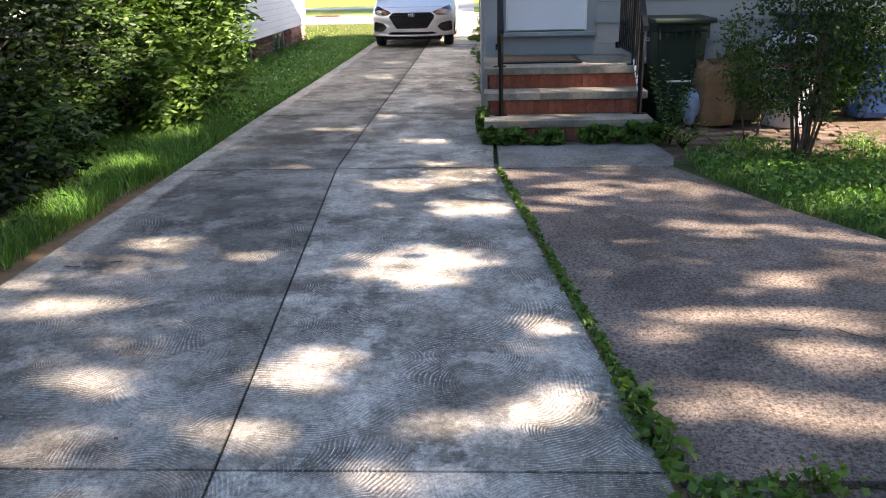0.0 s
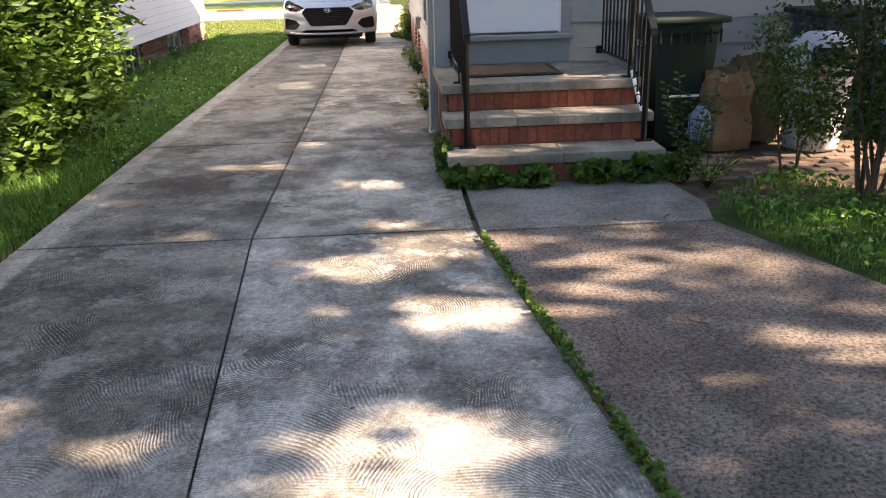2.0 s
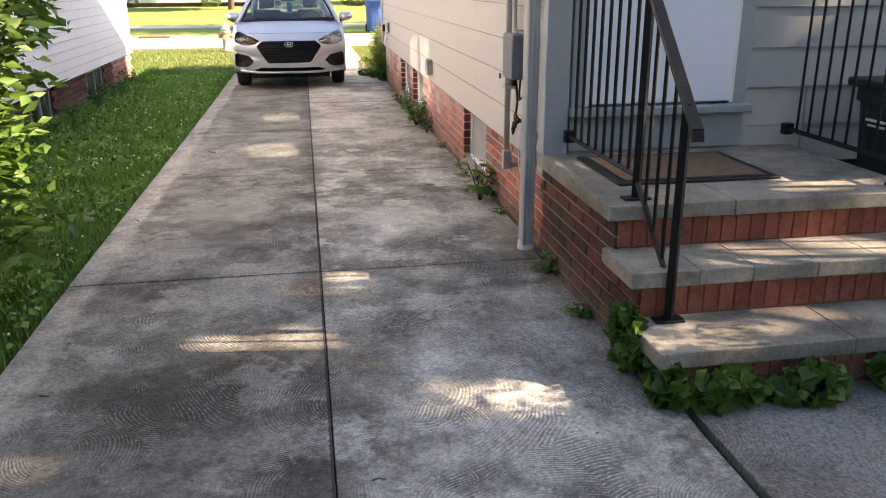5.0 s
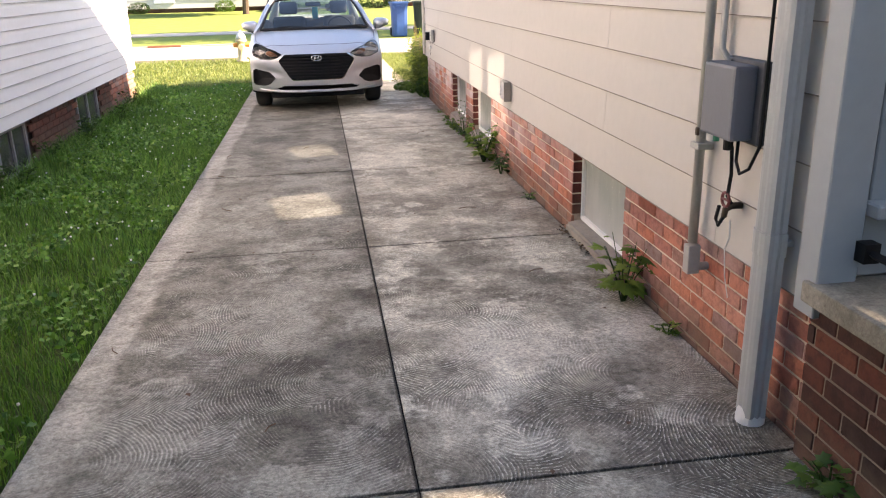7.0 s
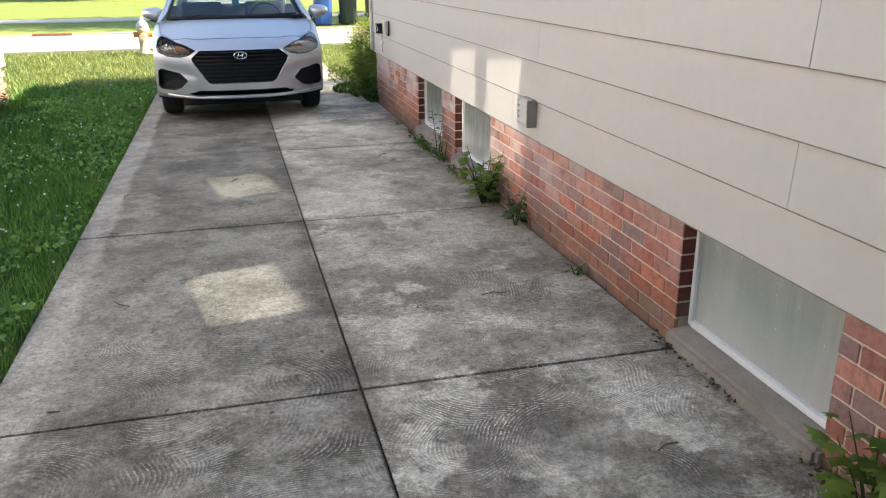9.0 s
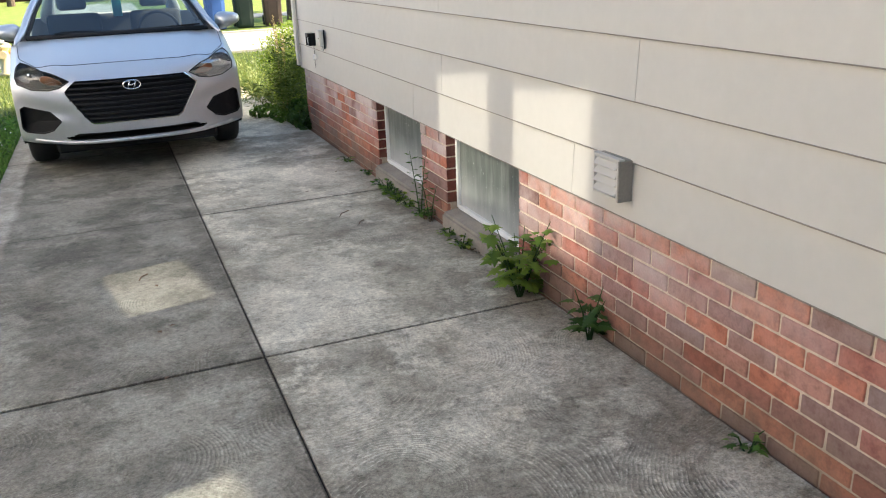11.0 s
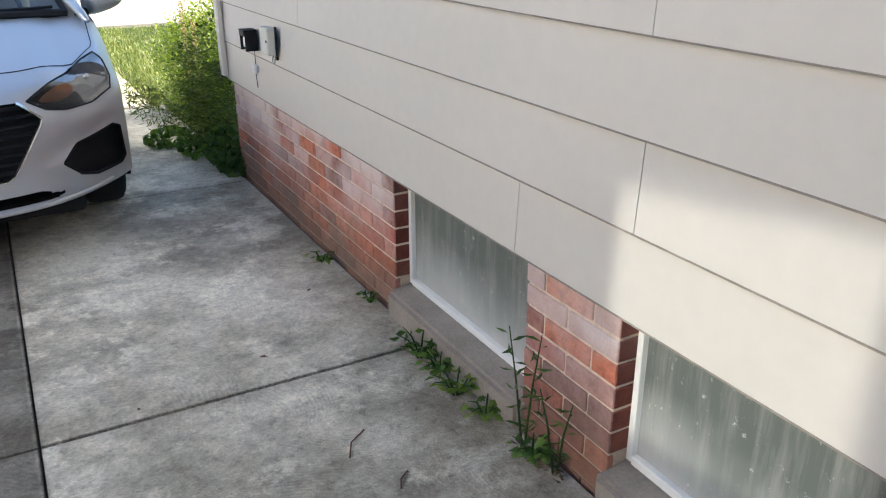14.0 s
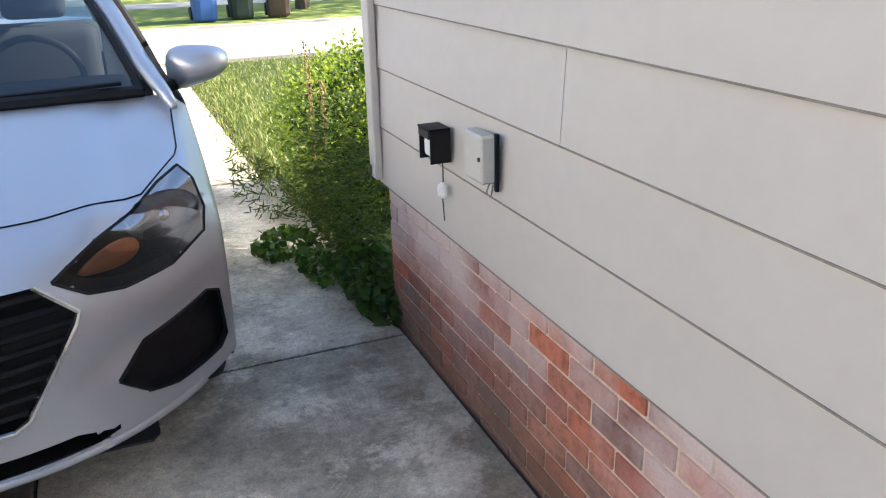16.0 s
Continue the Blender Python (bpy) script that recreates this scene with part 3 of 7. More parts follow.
# ---- neighbour's house ----
NX = -4.08
# grey strips draw the shade below the white boards' laps
M_LAPSHADE_GREY = plain("grey_lap_shade", (0.3, 0.3, 0.33), 0.8, var=0.1, scale=20)
nh = tagged(new("neighbour_house"), "white clapboard house on a red brick base", "house", kind="structure")
for k in range(25):
    lap("board", nh, M_WHITESIDE, "y", NX - 0.014, 1, 4.0, 19.4, 0.27 + k * 0.115, 0.115)
    part("lap_shade_strip", box(NX - 0.004, NX + 0.002, 8.0, 19.38, 0.2675 + k * 0.115, 0.2712 + k * 0.115), M_LAPSHADE_GREY, nh)
part("wall", box(NX - 8, NX - 0.03, 4.0, 19.4, 0.27, 3.3), M_WHITESIDE, nh)
part("foundation", box(NX - 8, NX - 0.095, 4.0, 19.35, -0.5, 0.265), M_MORTAR_DARK, nh)
nr = bmesh.new()
e = [nr.verts.new(p) for p in ((NX + 0.35, 3.6, 3.25), (NX + 0.35, 19.8, 3.25), (NX - 8.4, 19.8, 3.25), (NX - 8.4, 3.6, 3.25), (NX - 4, 3.6, 6), (NX - 4, 19.8, 6))]
for f in ((0, 1, 5, 4), (2, 3, 4, 5), (1, 2, 5), (3, 0, 4), (0, 3, 2, 1)):
    nr.faces.new([e[i] for i in f])
part("roof", nr, M_ROOF, nh)

# ---- street ----
part("road", prism([(-200, 26.4), (200, 26.4), (200, 30.5), (-200, 30.5)], -0.3, -0.205), M_STREET, None).update_tag()
tagged(bpy.data.objects["road"], "sunlit pale concrete residential street", "road", kind="structure")

# ---- car ----
M_SILVER, _nt, _b = material("silver_paint", 0.38, 0.6, 0.5)
_co = coords(_nt)
_nt.links.new(ramp(_nt, noise_tex(_nt, _co, 900, 2), [(0.3, (0.48, 0.495, 0.53)), (0.7, (0.64, 0.655, 0.695))]), _b.inputs["Base Color"])
_nt.links.new(calc(_nt, "MULTIPLY_ADD", noise_tex(_nt, _co, 6, 4), 0.1, 0.33), _b.inputs["Roughness"])
_b.inputs["Coat Weight"].default_value = 0.3
_b.inputs["Coat Roughness"].default_value = 0.16
M_PLASTIC = plain("black_plastic", (0.008, 0.008, 0.009), 0.6, 0.0, 0.25, var=0.2, scale=20)
M_TYRE = plain("tyre_rubber", (0.018, 0.018, 0.018), 0.85, var=0.25, scale=15)
M_CHROME = plain("chrome", (0.8, 0.8, 0.8), 0.16, 1.0, var=0.02, relief=0)
M_ALLOY = plain("alloy", (0.45, 0.45, 0.46), 0.3, 0.9, var=0.05)
M_SEAT = plain("seat_cloth", (0.022, 0.023, 0.026), 0.85, var=0.15, scale=20)
M_AMBER = plain("amber_plastic", (0.22, 0.08, 0.03), 0.3, var=0.1)
M_REFLECT = plain("lamp_reflector", (0.6, 0.6, 0.6), 0.2, 0.9, var=0.1, scale=40)


def glass(name, tint, rough=0.0, clear=0.85, gain=1.0):
    m = bpy.data.materials.new(name)
    m.use_nodes = True
    nt = m.node_tree
    nt.nodes.remove(nt.nodes["Principled BSDF"])
    tr = nt.nodes.new("ShaderNodeBsdfTransparent")
    tr.inputs[0].default_value = (*tint, 1)
    gl = nt.nodes.new("ShaderNodeBsdfGlossy")
    gl.inputs["Roughness"].default_value = rough
    fr = node(nt, "ShaderNodeFresnel", IOR=1.35)
    f = calc(nt, "MULTIPLY_ADD", fr.outputs[0], gain, 1 - clear)
    ms = nt.nodes.new("ShaderNodeMixShader")
    nt.links.new(f, ms.inputs[0])
    nt.links.new(tr.outputs[0], ms.inputs[1])
    nt.links.new(gl.outputs[0], ms.inputs[2])
    nt.links.new(ms.outputs[0], nt.nodes["Material Output"].inputs[0])
    return m


M_CARGLASS = glass("car_glass", (0.5, 0.6, 0.62), 0.0, 0.93)
M_LENS = glass("lamp_lens", (0.72, 0.72, 0.72), 0.06, 0.99, 0.35)

CAR = [(0.13, 0.235), (0.06, 0.25), (0.03, 0.275), (0.02, 0.30), (0.012, 0.36), (0.005, 0.42), (0.0, 0.50), (0.0, 0.58), (0.008, 0.65), (0.03, 0.70), (0.07, 0.745), (0.13, 0.785), (0.22, 0.823), (0.38, 0.868), (0.58, 0.91), (0.78, 0.948), (0.97, 0.978)]
for _ in range(3):
    CAR = [CAR[0]] + [(p[0] * (1 - t) + q[0] * t, p[1] * (1 - t) + q[1] * t) for p, q in zip(CAR, CAR[1:]) for t in (0.25, 0.75)] + [CAR[-1]]
CT = [0.0]
for p, q in zip(CAR, CAR[1:]):
    CT.append(CT[-1] + math.dist(p, q))
W = 0.855


def nose(x, v):
    """The front and bonnet surface: x across, v metres up along the middle line."""
    y, z = np.interp(v, CT, [p[0] for p in CAR]), np.interp(v, CT, [p[1] for p in CAR])
    a = abs(x) / W
    k = float(np.interp(v, [0, 0.6, 0.75, CT[-1]], [1.0, 1.0, 0.86, 0.3]))
    bow = 0.44 * a ** 2.7 * k + 0.03 * a ** 14 * k
    drop = float(np.interp(v, [0, 0.52, 0.7, CT[-1]], [0, 0.0, 0.055, 0.045])) * (a ** 2.2 - 0.55 * max(0, a - 0.72) / 0.28)
    drop += 0.05 * max(0.0, a - 0.93) / 0.07 * float(np.interp(v, [0.5, 0.75], [0, 1]))
    crease = 0.012 * math.exp(-((a - 0.62) / 0.09) ** 2) * float(np.interp(v, [0.6, 0.75, CT[-1]], [0, 1, 0.6]))
    fold = 0.02 * math.exp(-((z - (0.40 + 0.16 * a)) / 0.05) ** 2) * float(np.interp(a, [0.45, 0.6, 0.9, 1], [0, 1, 1, 0])) if z < 0.7 else 0
    return Vector((x, float(y) + bow + fold, float(z) - drop + crease))


def vof(z):
    return float(np.interp(z, [p[1] for p in CAR], CT))


def closest(px, pz, poly):
    best = (9, 0, 0)
    n = len(poly)
    for k in range(n):
        ax, az = poly[k]
        bx, bz = poly[(k + 1) % n]
        dx, dz = bx - ax, bz - az
        u = max(0, min(1, ((px - ax) * dx + (pz - az) * dz) / (dx * dx + dz * dz + 1e-12)))
        qx, qz = ax + u * dx, az + u * dz
        d = math.hypot(px - qx, pz - qz)
        if d < best[0]:
            best = (d, qx, qz)
    return best


def inside(px, pz, poly):
    r = False
    n = len(poly)
    for k in range(n):
        ax, az = poly[k]
        bx, bz = poly[(k + 1) % n]
        if (az > pz) != (bz > pz) and px < (bx - ax) * (pz - az) / (bz - az) + ax:
            r = not r
    return r


def rows(poly):
    return [(x, vof(z)) for x, z in poly]


def mirrored(poly):
    return [(-x, z) for x, z in poly]


GRILLE = rows([(-0.39, 0.722), (0.39, 0.722), (0.475, 0.645), (0.465, 0.62), (0.335, 0.425), (0.30, 0.405), (-0.30, 0.405), (-0.335, 0.425), (-0.465, 0.62), (-0.475, 0.645)])
FOG = rows([(0.53, 0.43), (0.60, 0.50), (0.78, 0.53), (0.815, 0.51), (0.825, 0.36), (0.80, 0.335), (0.67, 0.335), (0.60, 0.36)])
LOW = rows([(-0.42, 0.335), (0.42, 0.335), (0.52, 0.30), (0.46, 0.285), (-0.46, 0.285), (-0.52, 0.30)])
LAMP = rows([(0.43, 0.721), (0.52, 0.77), (0.63, 0.813), (0.7, 0.843), (0.765, 0.858), (0.8, 0.828), (0.815, 0.758), (0.8, 0.696), (0.7, 0.661), (0.58, 0.659), (0.5, 0.676)])
HOLES = [GRILLE, FOG, mirrored(FOG), LOW, LAMP, mirrored(LAMP)]


def nose_grid(bm, holes, nx=130, nv=104):
    step = 2 * W / nx
    pts = {}
    for i in range(nx + 1):
        for j in range(nv + 1):
            x, v = -W + i * step, CT[-1] * j / nv
            for h in holes:
                d, qx, qv = closest(x, v, h)
                if d < step * 0.62 and abs(x) < W - 0.001:
                    x, v = qx, qv
                    break
            pts[i, j] = (x, v, bm.verts.new(nose(x, v)))
    for i in range(nx):
        for j in range(nv):
            q = [pts[i, j], pts[i + 1, j], pts[i + 1, j + 1], pts[i, j + 1]]
            cx, cv = sum(p[0] for p in q) / 4, sum(p[1] for p in q) / 4
            if not any(inside(cx, cv, h) for h in holes):
                try:
                    bm.faces.new([p[2] for p in q])
                except ValueError:
                    pass
    return [pts[0, j][2] for j in range(nv + 1)], [pts[nx, j][2] for j in range(nv + 1)]


def rim_line(poly, depth, n=4):
    out = []
    for k in range(len(poly)):
        a, b = poly[k], poly[(k + 1) % len(poly)]
        for j in range(n):
            p = nose(a[0] + (b[0] - a[0]) * j / n, a[1] + (b[1] - a[1]) * j / n)
            out.append(p + Vector((0, depth, 0)))
    return out + out[:1]


def wall_in(poly, depth, bm=None):
    """The walls and the back of a recess."""
    bm = bm or bmesh.new()
    a, b = rim_line(poly, 0.0)[:-1], rim_line(poly, depth)[:-1]
    va, vb = [bm.verts.new(p) for p in a], [bm.verts.new(p) for p in b]
    n = len(a)
    for k in range(n):
        bm.faces.new((va[k], va[(k + 1) % n], vb[(k + 1) % n], vb[k]))
    c = bm.verts.new(sum(b, Vector()) / n)
    for k in range(n):
        bm.faces.new((vb[k], vb[(k + 1) % n], c))
    return bm


WY, WZ, WR = 0.90, 0.305, 0.30
RY = WY + 2.52


def build_car():
    car = thing("car", "silver compact sedan with black grille parked on the concrete driveway", "car", (-1.405, 17.09, -0.150), 0)
    body = bmesh.new()
    left, right = nose_grid(body, HOLES)
    nv = len(left)
    ys = [0.0, 0.06] + [k / 34 for k in range(3, 35)]
    for side, edge in ((-1, left), (1, right)):
        prev = edge
        top = nv - 1
        cols = []
        for s in np.linspace(0, 1, 56)[1:]:
            col = []
            for j in range(nv):
                p0 = edge[j].co
                y = p0.y + (4.15 - p0.y) * s
                f = j / top
                blend = min(1.0, s * 7)
                zt = 0.225 + (0.765 + 0.02 * math.sin(s * 3)) * f
                z = p0.z * (1 - blend) + zt * blend
                bulge = 0.018 * math.sin(math.pi * min(1, f * 1.15)) - 0.045 * max(0, f - 0.78) / 0.22 * blend
                x = side * (W + bulge * min(1, s * 12) + (0.012 if 0.62 < f < 0.68 else 0) * blend - 0.06 * max(0, s - 0.85) / 0.15)
                for cy in (WY, RY):
                    d = math.hypot(y - cy, z - WZ)
                    if 0.31 < d < 0.385:
                        y, z = cy + (y - cy) * 0.345 / d, WZ + (z - WZ) * 0.345 / d
                col.append(body.verts.new((x, y, z)))
            cols.append(col)
        seq = [edge] + cols
        for a, b in zip(seq, seq[1:]):
            for j in range(nv - 1):
                c = (a[j].co + b[j + 1].co) / 2
                if min(math.hypot(c.y - WY, c.z - WZ), math.hypot(c.y - RY, c.z - WZ)) > 0.335:
                    q = (a[j], b[j], b[j + 1], a[j + 1])
                    body.faces.new(q if side > 0 else q[::-1])
        if side < 0:
            lastl = cols
        else:
            lastr = cols
    for j in range(nv - 1):
        body.faces.new((lastr[-1][j], lastl[-1][j], lastl[-1][j + 1], lastr[-1][j + 1]))
    for k in range(len(lastl) - 1):
        if lastl[k][-1].co.y > 3.6:
            body.faces.new((lastl[k][-1], lastl[k + 1][-1], lastr[k + 1][-1], lastr[k][-1]))
    part("body", body, M_SILVER, car, "metallic silver painted body shell", smooth=True)
    # roof and pillars
    def arc(y, z, w, n=12, crown=0.04):
        return [Vector((w * t, y + 0.10 * t * t * (-1 if y > 2.5 else 1), z - crown * abs(t) ** 2.4)) for t in np.linspace(-1, 1, n + 1)]
    base_w, top_f, top_r, base_r = arc(0.955, 0.985, 0.72, crown=0.01), arc(1.72, 1.365, 0.545), arc(3.05, 1.375, 0.535), arc(3.75, 1.03, 0.64, crown=0.02)
    mid = [arc(1.9, 1.395, 0.56), arc(2.4, 1.415, 0.57), arc(2.85, 1.40, 0.55)]
    rb = bmesh.new()
    rws = [[rb.verts.new(p) for p in r] for r in [top_f] + mid + [top_r]]
    for a, b in zip(rws, rws[1:]):
        for i in range(12):
            rb.faces.new((a[i], a[i + 1], b[i + 1], b[i]))
    part("roof", rb, M_SILVER, car, smooth=True)
    for name, lo, hi, lab in (("windscreen", base_w, top_f, "clear curved windscreen"), ("rear_window", base_r, top_r, "")):
        gb = bmesh.new()
        g = [[gb.verts.new(a.lerp(b, t) + Vector((0, 0, 0.03 * math.sin(math.pi * t)))) for a, b in zip(lo, hi)] for t in np.linspace(0, 1, 7)]
        for a, b in zip(g, g[1:]):
            for i in range(12):
                gb.faces.new((a[i], a[i + 1], b[i + 1], b[i]))
        part(name, gb, M_CARGLASS, car, lab, smooth=True).visible_shadow = False
    edge = [a.lerp(b, 0) + Vector((0, -0.012, 0.004)) for a, b in zip(base_w, top_f)]
    part("cowl", tube(edge, 0.022, 6, flat=0.6), M_PLASTIC, car, "black cowl strip")
    part("windscreen_surround", tube([p + Vector((0, 0, 0.004)) for p in top_f], 0.014, 6), M_PLASTIC, car)
    for s in (-1, 1):
        bl, tl = base_w[0 if s < 0 else 12], top_f[0 if s < 0 else 12]
        run = [bl.lerp(tl, t) + Vector((s * 0.012, 0, 0.03 * math.sin(math.pi * t) - 0.003)) for t in np.linspace(0, 1, 7)]
        part("windscreen_surround", tube([p + Vector((-s * 0.015, -0.004, 0.006)) for p in run], 0.013, 6), M_PLASTIC, car)
        tr, br = top_r[0 if s < 0 else 12], base_r[0 if s < 0 else 12]
        rail = [Vector((s * 0.80, 0.90, 0.945)), Vector((s * 0.785, 0.98, 0.975))] + [p + Vector((s * 0.03, 0.02, 0)) for p in run[1:]] + [mid[1][0 if s < 0 else 12] + Vector((s * 0.02, 0, 0)), tr + Vector((s * 0.02, 0, 0)), br + Vector((s * 0.03, 0.05, 0))]
        part("pillar", tube(rail, [0.012, 0.022] + [0.034] * 6 + [0.034, 0.045, 0.08], 8), M_SILVER, car, smooth=True)
        part("pillar", tube([(s * 0.79, 2.28, 0.97), (s * 0.60, 2.33, 1.385)], 0.035, 6), M_PLASTIC, car)
        sw = bmesh.new()
        pts = [(s * 0.80, 1.02, 0.985), (s * 0.80, 3.3, 0.99), (s * 0.60, 2.98, 1.36), (s * 0.61, 2.3, 1.40), (s * 0.605, 1.85, 1.37)]
        sw.faces.new([sw.verts.new(p) for p in pts])
        part("side_window", sw, M_CARGLASS, car, "tinted side glass").visible_shadow = False
        mr = bmesh.new()
        bmesh.ops.create_uvsphere(mr, u_segments=18, v_segments=12, radius=1)
        for v in mr.verts:
            c = v.co
            c.y = max(c.y, -1) if c.y < 0 else c.y * 0.35
            flat = math.hypot(c.x, c.z) / max(1e-6, (abs(c.x) ** 3.2 + abs(c.z) ** 3.2) ** (1 / 3.2))
            c.x, c.z = c.x * flat, c.z * flat
            sq = 1 - 0.3 * c.x * s
            v.co = Vector((s * (0.925 if s > 0 else 0.875) + c.x * 0.11, 1.27 + c.y * 0.10, 1.02 + c.z * 0.068 * sq + 0.012 * c.x * s))
        mirror = part("door_mirror", mr, M_SILVER, car, "silver door mirror housing", smooth=True)
        part("mirror_stalk", tube([(s * 0.79, 1.20, 0.955), (s * 0.84, 1.25, 0.96), (s * 0.9, 1.27, 0.965)], [0.03, 0.03, 0.022], 8, flat=0.7), M_PLASTIC, mirror, "black mirror foot")
        # headlamp
        lamp = LAMP if s > 0 else mirrored(LAMP)
        hb = part("headlight", wall_in(lamp, 0.09), M_PLASTIC, car, "clear headlight with dark housing")
        rim = part("bezel", tube(rim_line(lamp, -0.001), 0.0042, 6), M_PLASTIC, hb)
        cen = nose(s * 0.70, vof(0.775)) + Vector((0, 0.035, 0))
        rb2 = bmesh.new()
        bmesh.ops.create_uvsphere(rb2, u_segments=16, v_segments=8, radius=1)
        for v in rb2.verts:
            v.co = cen + Vector((v.co.x * 0.1, abs(v.co.y) * 0.05 + 0.2 * s * v.co.x * 0.3, v.co.z * 0.064))
        part("reflector", rb2, M_REFLECT, hb, "faceted chrome reflector", smooth=True)
        bul = bmesh.new()
        bmesh.ops.create_uvsphere(bul, u_segments=10, v_segments=6, radius=0.018)
        bmesh.ops.translate(bul, verts=bul.verts, vec=cen + Vector((0, -0.005, 0)))
        part("bulb", bul, M_CHROME, hb, smooth=True)
        am = nose(s * 0.555, vof(0.725)) + Vector((0, 0.035, 0))
        ab = bmesh.new()
        bmesh.ops.create_uvsphere(ab, u_segments=18, v_segments=10, radius=1)
        for v in ab.verts:
            v.co = Vector((v.co.x * 0.082, v.co.y * 0.008, v.co.z * 0.03 * (1 + 0.4 * s * v.co.x)))
        bmesh.ops.transform(ab, verts=ab.verts, matrix=Matrix.Translation(am) @ pose(0, 0, 0, 0, -s * 14, s * 22))
        part("indicator", ab, M_AMBER, hb, "orange indicator segment", smooth=True)
        lens = bmesh.new()
        ring = rim_line(lamp, -0.002)[:-1]
        vs = [lens.verts.new(p) for p in ring]
        c0 = nose(s * 0.645, vof(0.765)) + Vector((0, -0.006, 0))
        vm = [lens.verts.new(p.lerp(c0, 0.5) + Vector((0, -0.004, 0))) for p in ring]
        cc = lens.verts.new(c0)
        for k in range(len(ring)):
            k2 = (k + 1) % len(ring)
            lens.faces.new((vs[k], vs[k2], vm[k2], vm[k]))
            lens.faces.new((vm[k], vm[k2], cc))
        part("lens", lens, M_LENS, hb, "clear plastic lens", smooth=True).visible_shadow = False
        fog = FOG if s > 0 else mirrored(FOG)
        fb = part("fog_lamp_recess", wall_in(fog, 0.045), M_PLASTIC, car, "black plastic bumper insert")
        part("surround", tube(rim_line(fog, 0.0), 0.005, 6), M_PLASTIC, fb)
        # wheels
        for y in (WY, RY):
            wh = new("wheel")
            wh.parent = car
            wh.location = (s * 0.735, y, WZ)
            wh.rotation_euler = (0, radians(90), 0)
            tagged(wh, "black tyre on a grey wheel")
            part("tyre", lathe([(0.19, -0.09), (0.27, -0.1), (0.297, -0.085), (0.305, -0.05), (0.305, 0.05), (0.297, 0.085), (0.27, 0.1), (0.19, 0.09)], 40), M_TYRE, wh, "black rubber tyre", smooth=True)
            rb3 = lathe([(0.19, -0.08), (0.198, 0.08), (0.185, 0.09), (0.17, 0.06), (0.05, 0.05), (0.04, 0.075)], 32)
            for k in range(5):
                a = 2 * math.pi * k / 5
                tube([(0.04 * math.cos(a), 0.04 * math.sin(a), s * 0.07), (0.18 * math.cos(a), 0.18 * math.sin(a), s * 0.08)], [0.03, 0.022], 6, rb3, flat=0.5)
            part("rim", rb3, M_ALLOY, wh)
        for y in (WY, RY):
            arch = bmesh.new()
            prev = None
            for k in range(19):
                a = math.pi * (k / 18 * 1.16 - 0.08)
                pr = [arch.verts.new((s * xx, y + 0.35 * math.cos(a), WZ + 0.35 * math.sin(a))) for xx in (0.85, 0.55)]
                if prev:
                    arch.faces.new((prev[0], pr[0], pr[1], prev[1]))
                prev = pr
            part("wheel_arch", arch, M_PLASTIC, car, "black wheel arch liner")
    # grille
    gr = part("grille", wall_in(GRILLE, 0.06), M_PLASTIC, car, "black grille with horizontal slats")
    for z in np.linspace(0.44, 0.70, 8):
        hw = float(np.interp(z, [0.405, 0.43, 0.62, 0.645, 0.722], [0.30, 0.335, 0.465, 0.475, 0.39])) - 0.008
        v = vof(z)
        run = [nose(hw * t, v) + Vector((0, 0.016, 0)) for t in np.linspace(-1, 1, 15)]
        part("slat", tube(run, 0.0095, 6, flat=0.9), M_PLASTIC, gr)
    rl = rim_line(GRILLE, -0.001, 4)[:-1]
    part("grille_trim", tube(rl[4:28], 0.0065, 6), M_CHROME, gr, "thin chrome grille surround")
    part("lower_intake", wall_in(LOW, 0.05), M_PLASTIC, car, "black lower intake")
    lip = [nose(x, vof(0.262) if abs(x) < 0.5 else vof(0.262 + 0.02 * (abs(x) - 0.5) / 0.3)) + Vector((0, -0.006, 0)) for x in np.linspace(-0.74, 0.74, 25)]
    part("bumper_lip", tube(lip, 0.012, 6, flat=1.2), M_SILVER, car, "silver lower bumper lip", smooth=True)
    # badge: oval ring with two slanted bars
    bc = nose(0, vof(0.672)) + Vector((0, -0.004, 0))
    oval = [bc + Vector((0.062 * math.cos(a), 0.003, 0.033 * math.sin(a))) for a in np.linspace(0, 2 * math.pi, 25)]
    bb = tube(oval, 0.0055, 6)
    tube([bc + Vector((-0.03, 0, -0.022)), bc + Vector((-0.012, 0, 0.024))], 0.0065, 6, bb)
    tube([bc + Vector((0.012, 0, -0.024)), bc + Vector((0.03, 0, 0.022))], 0.0065, 6, bb)
    tube([bc + Vector((-0.02, 0, -0.005)), bc + Vector((0.02, 0, 0.006))], 0.005, 6, bb)
    part("badge", bb, M_CHROME, gr, "oval chrome badge", smooth=True)
    # bonnet seams, laid slightly proud as thin dark gaps
    vs = vof(0.823)
    seam = [nose(x, vs + 0.05 * (abs(x) / W) ** 2) + Vector((0, 0, 0.0006)) for x in np.linspace(-0.655, 0.655, 31)]
    part("bonnet_seam", tube(seam, 0.0026, 5), M_PLASTIC, car, "dark gap around the bonnet")
    for s in (-1, 1):
        run = [nose(s * x, v) + Vector((0, 0, 0.0006)) for x, v in zip(np.interp(np.linspace(0, 1, 14), [0, 0.25, 1], [0.655, 0.775, 0.80]), np.linspace(vs + 0.03, CT[-1] - 0.02, 14))]
        part("bonnet_seam", tube(run, 0.0026, 5), M_PLASTIC, car)
    # underside, cabin
    part("underbody", box(-0.6, 0.6, 0.22, 4.05, 0.17, 0.30, 0.02), M_PLASTIC, car)
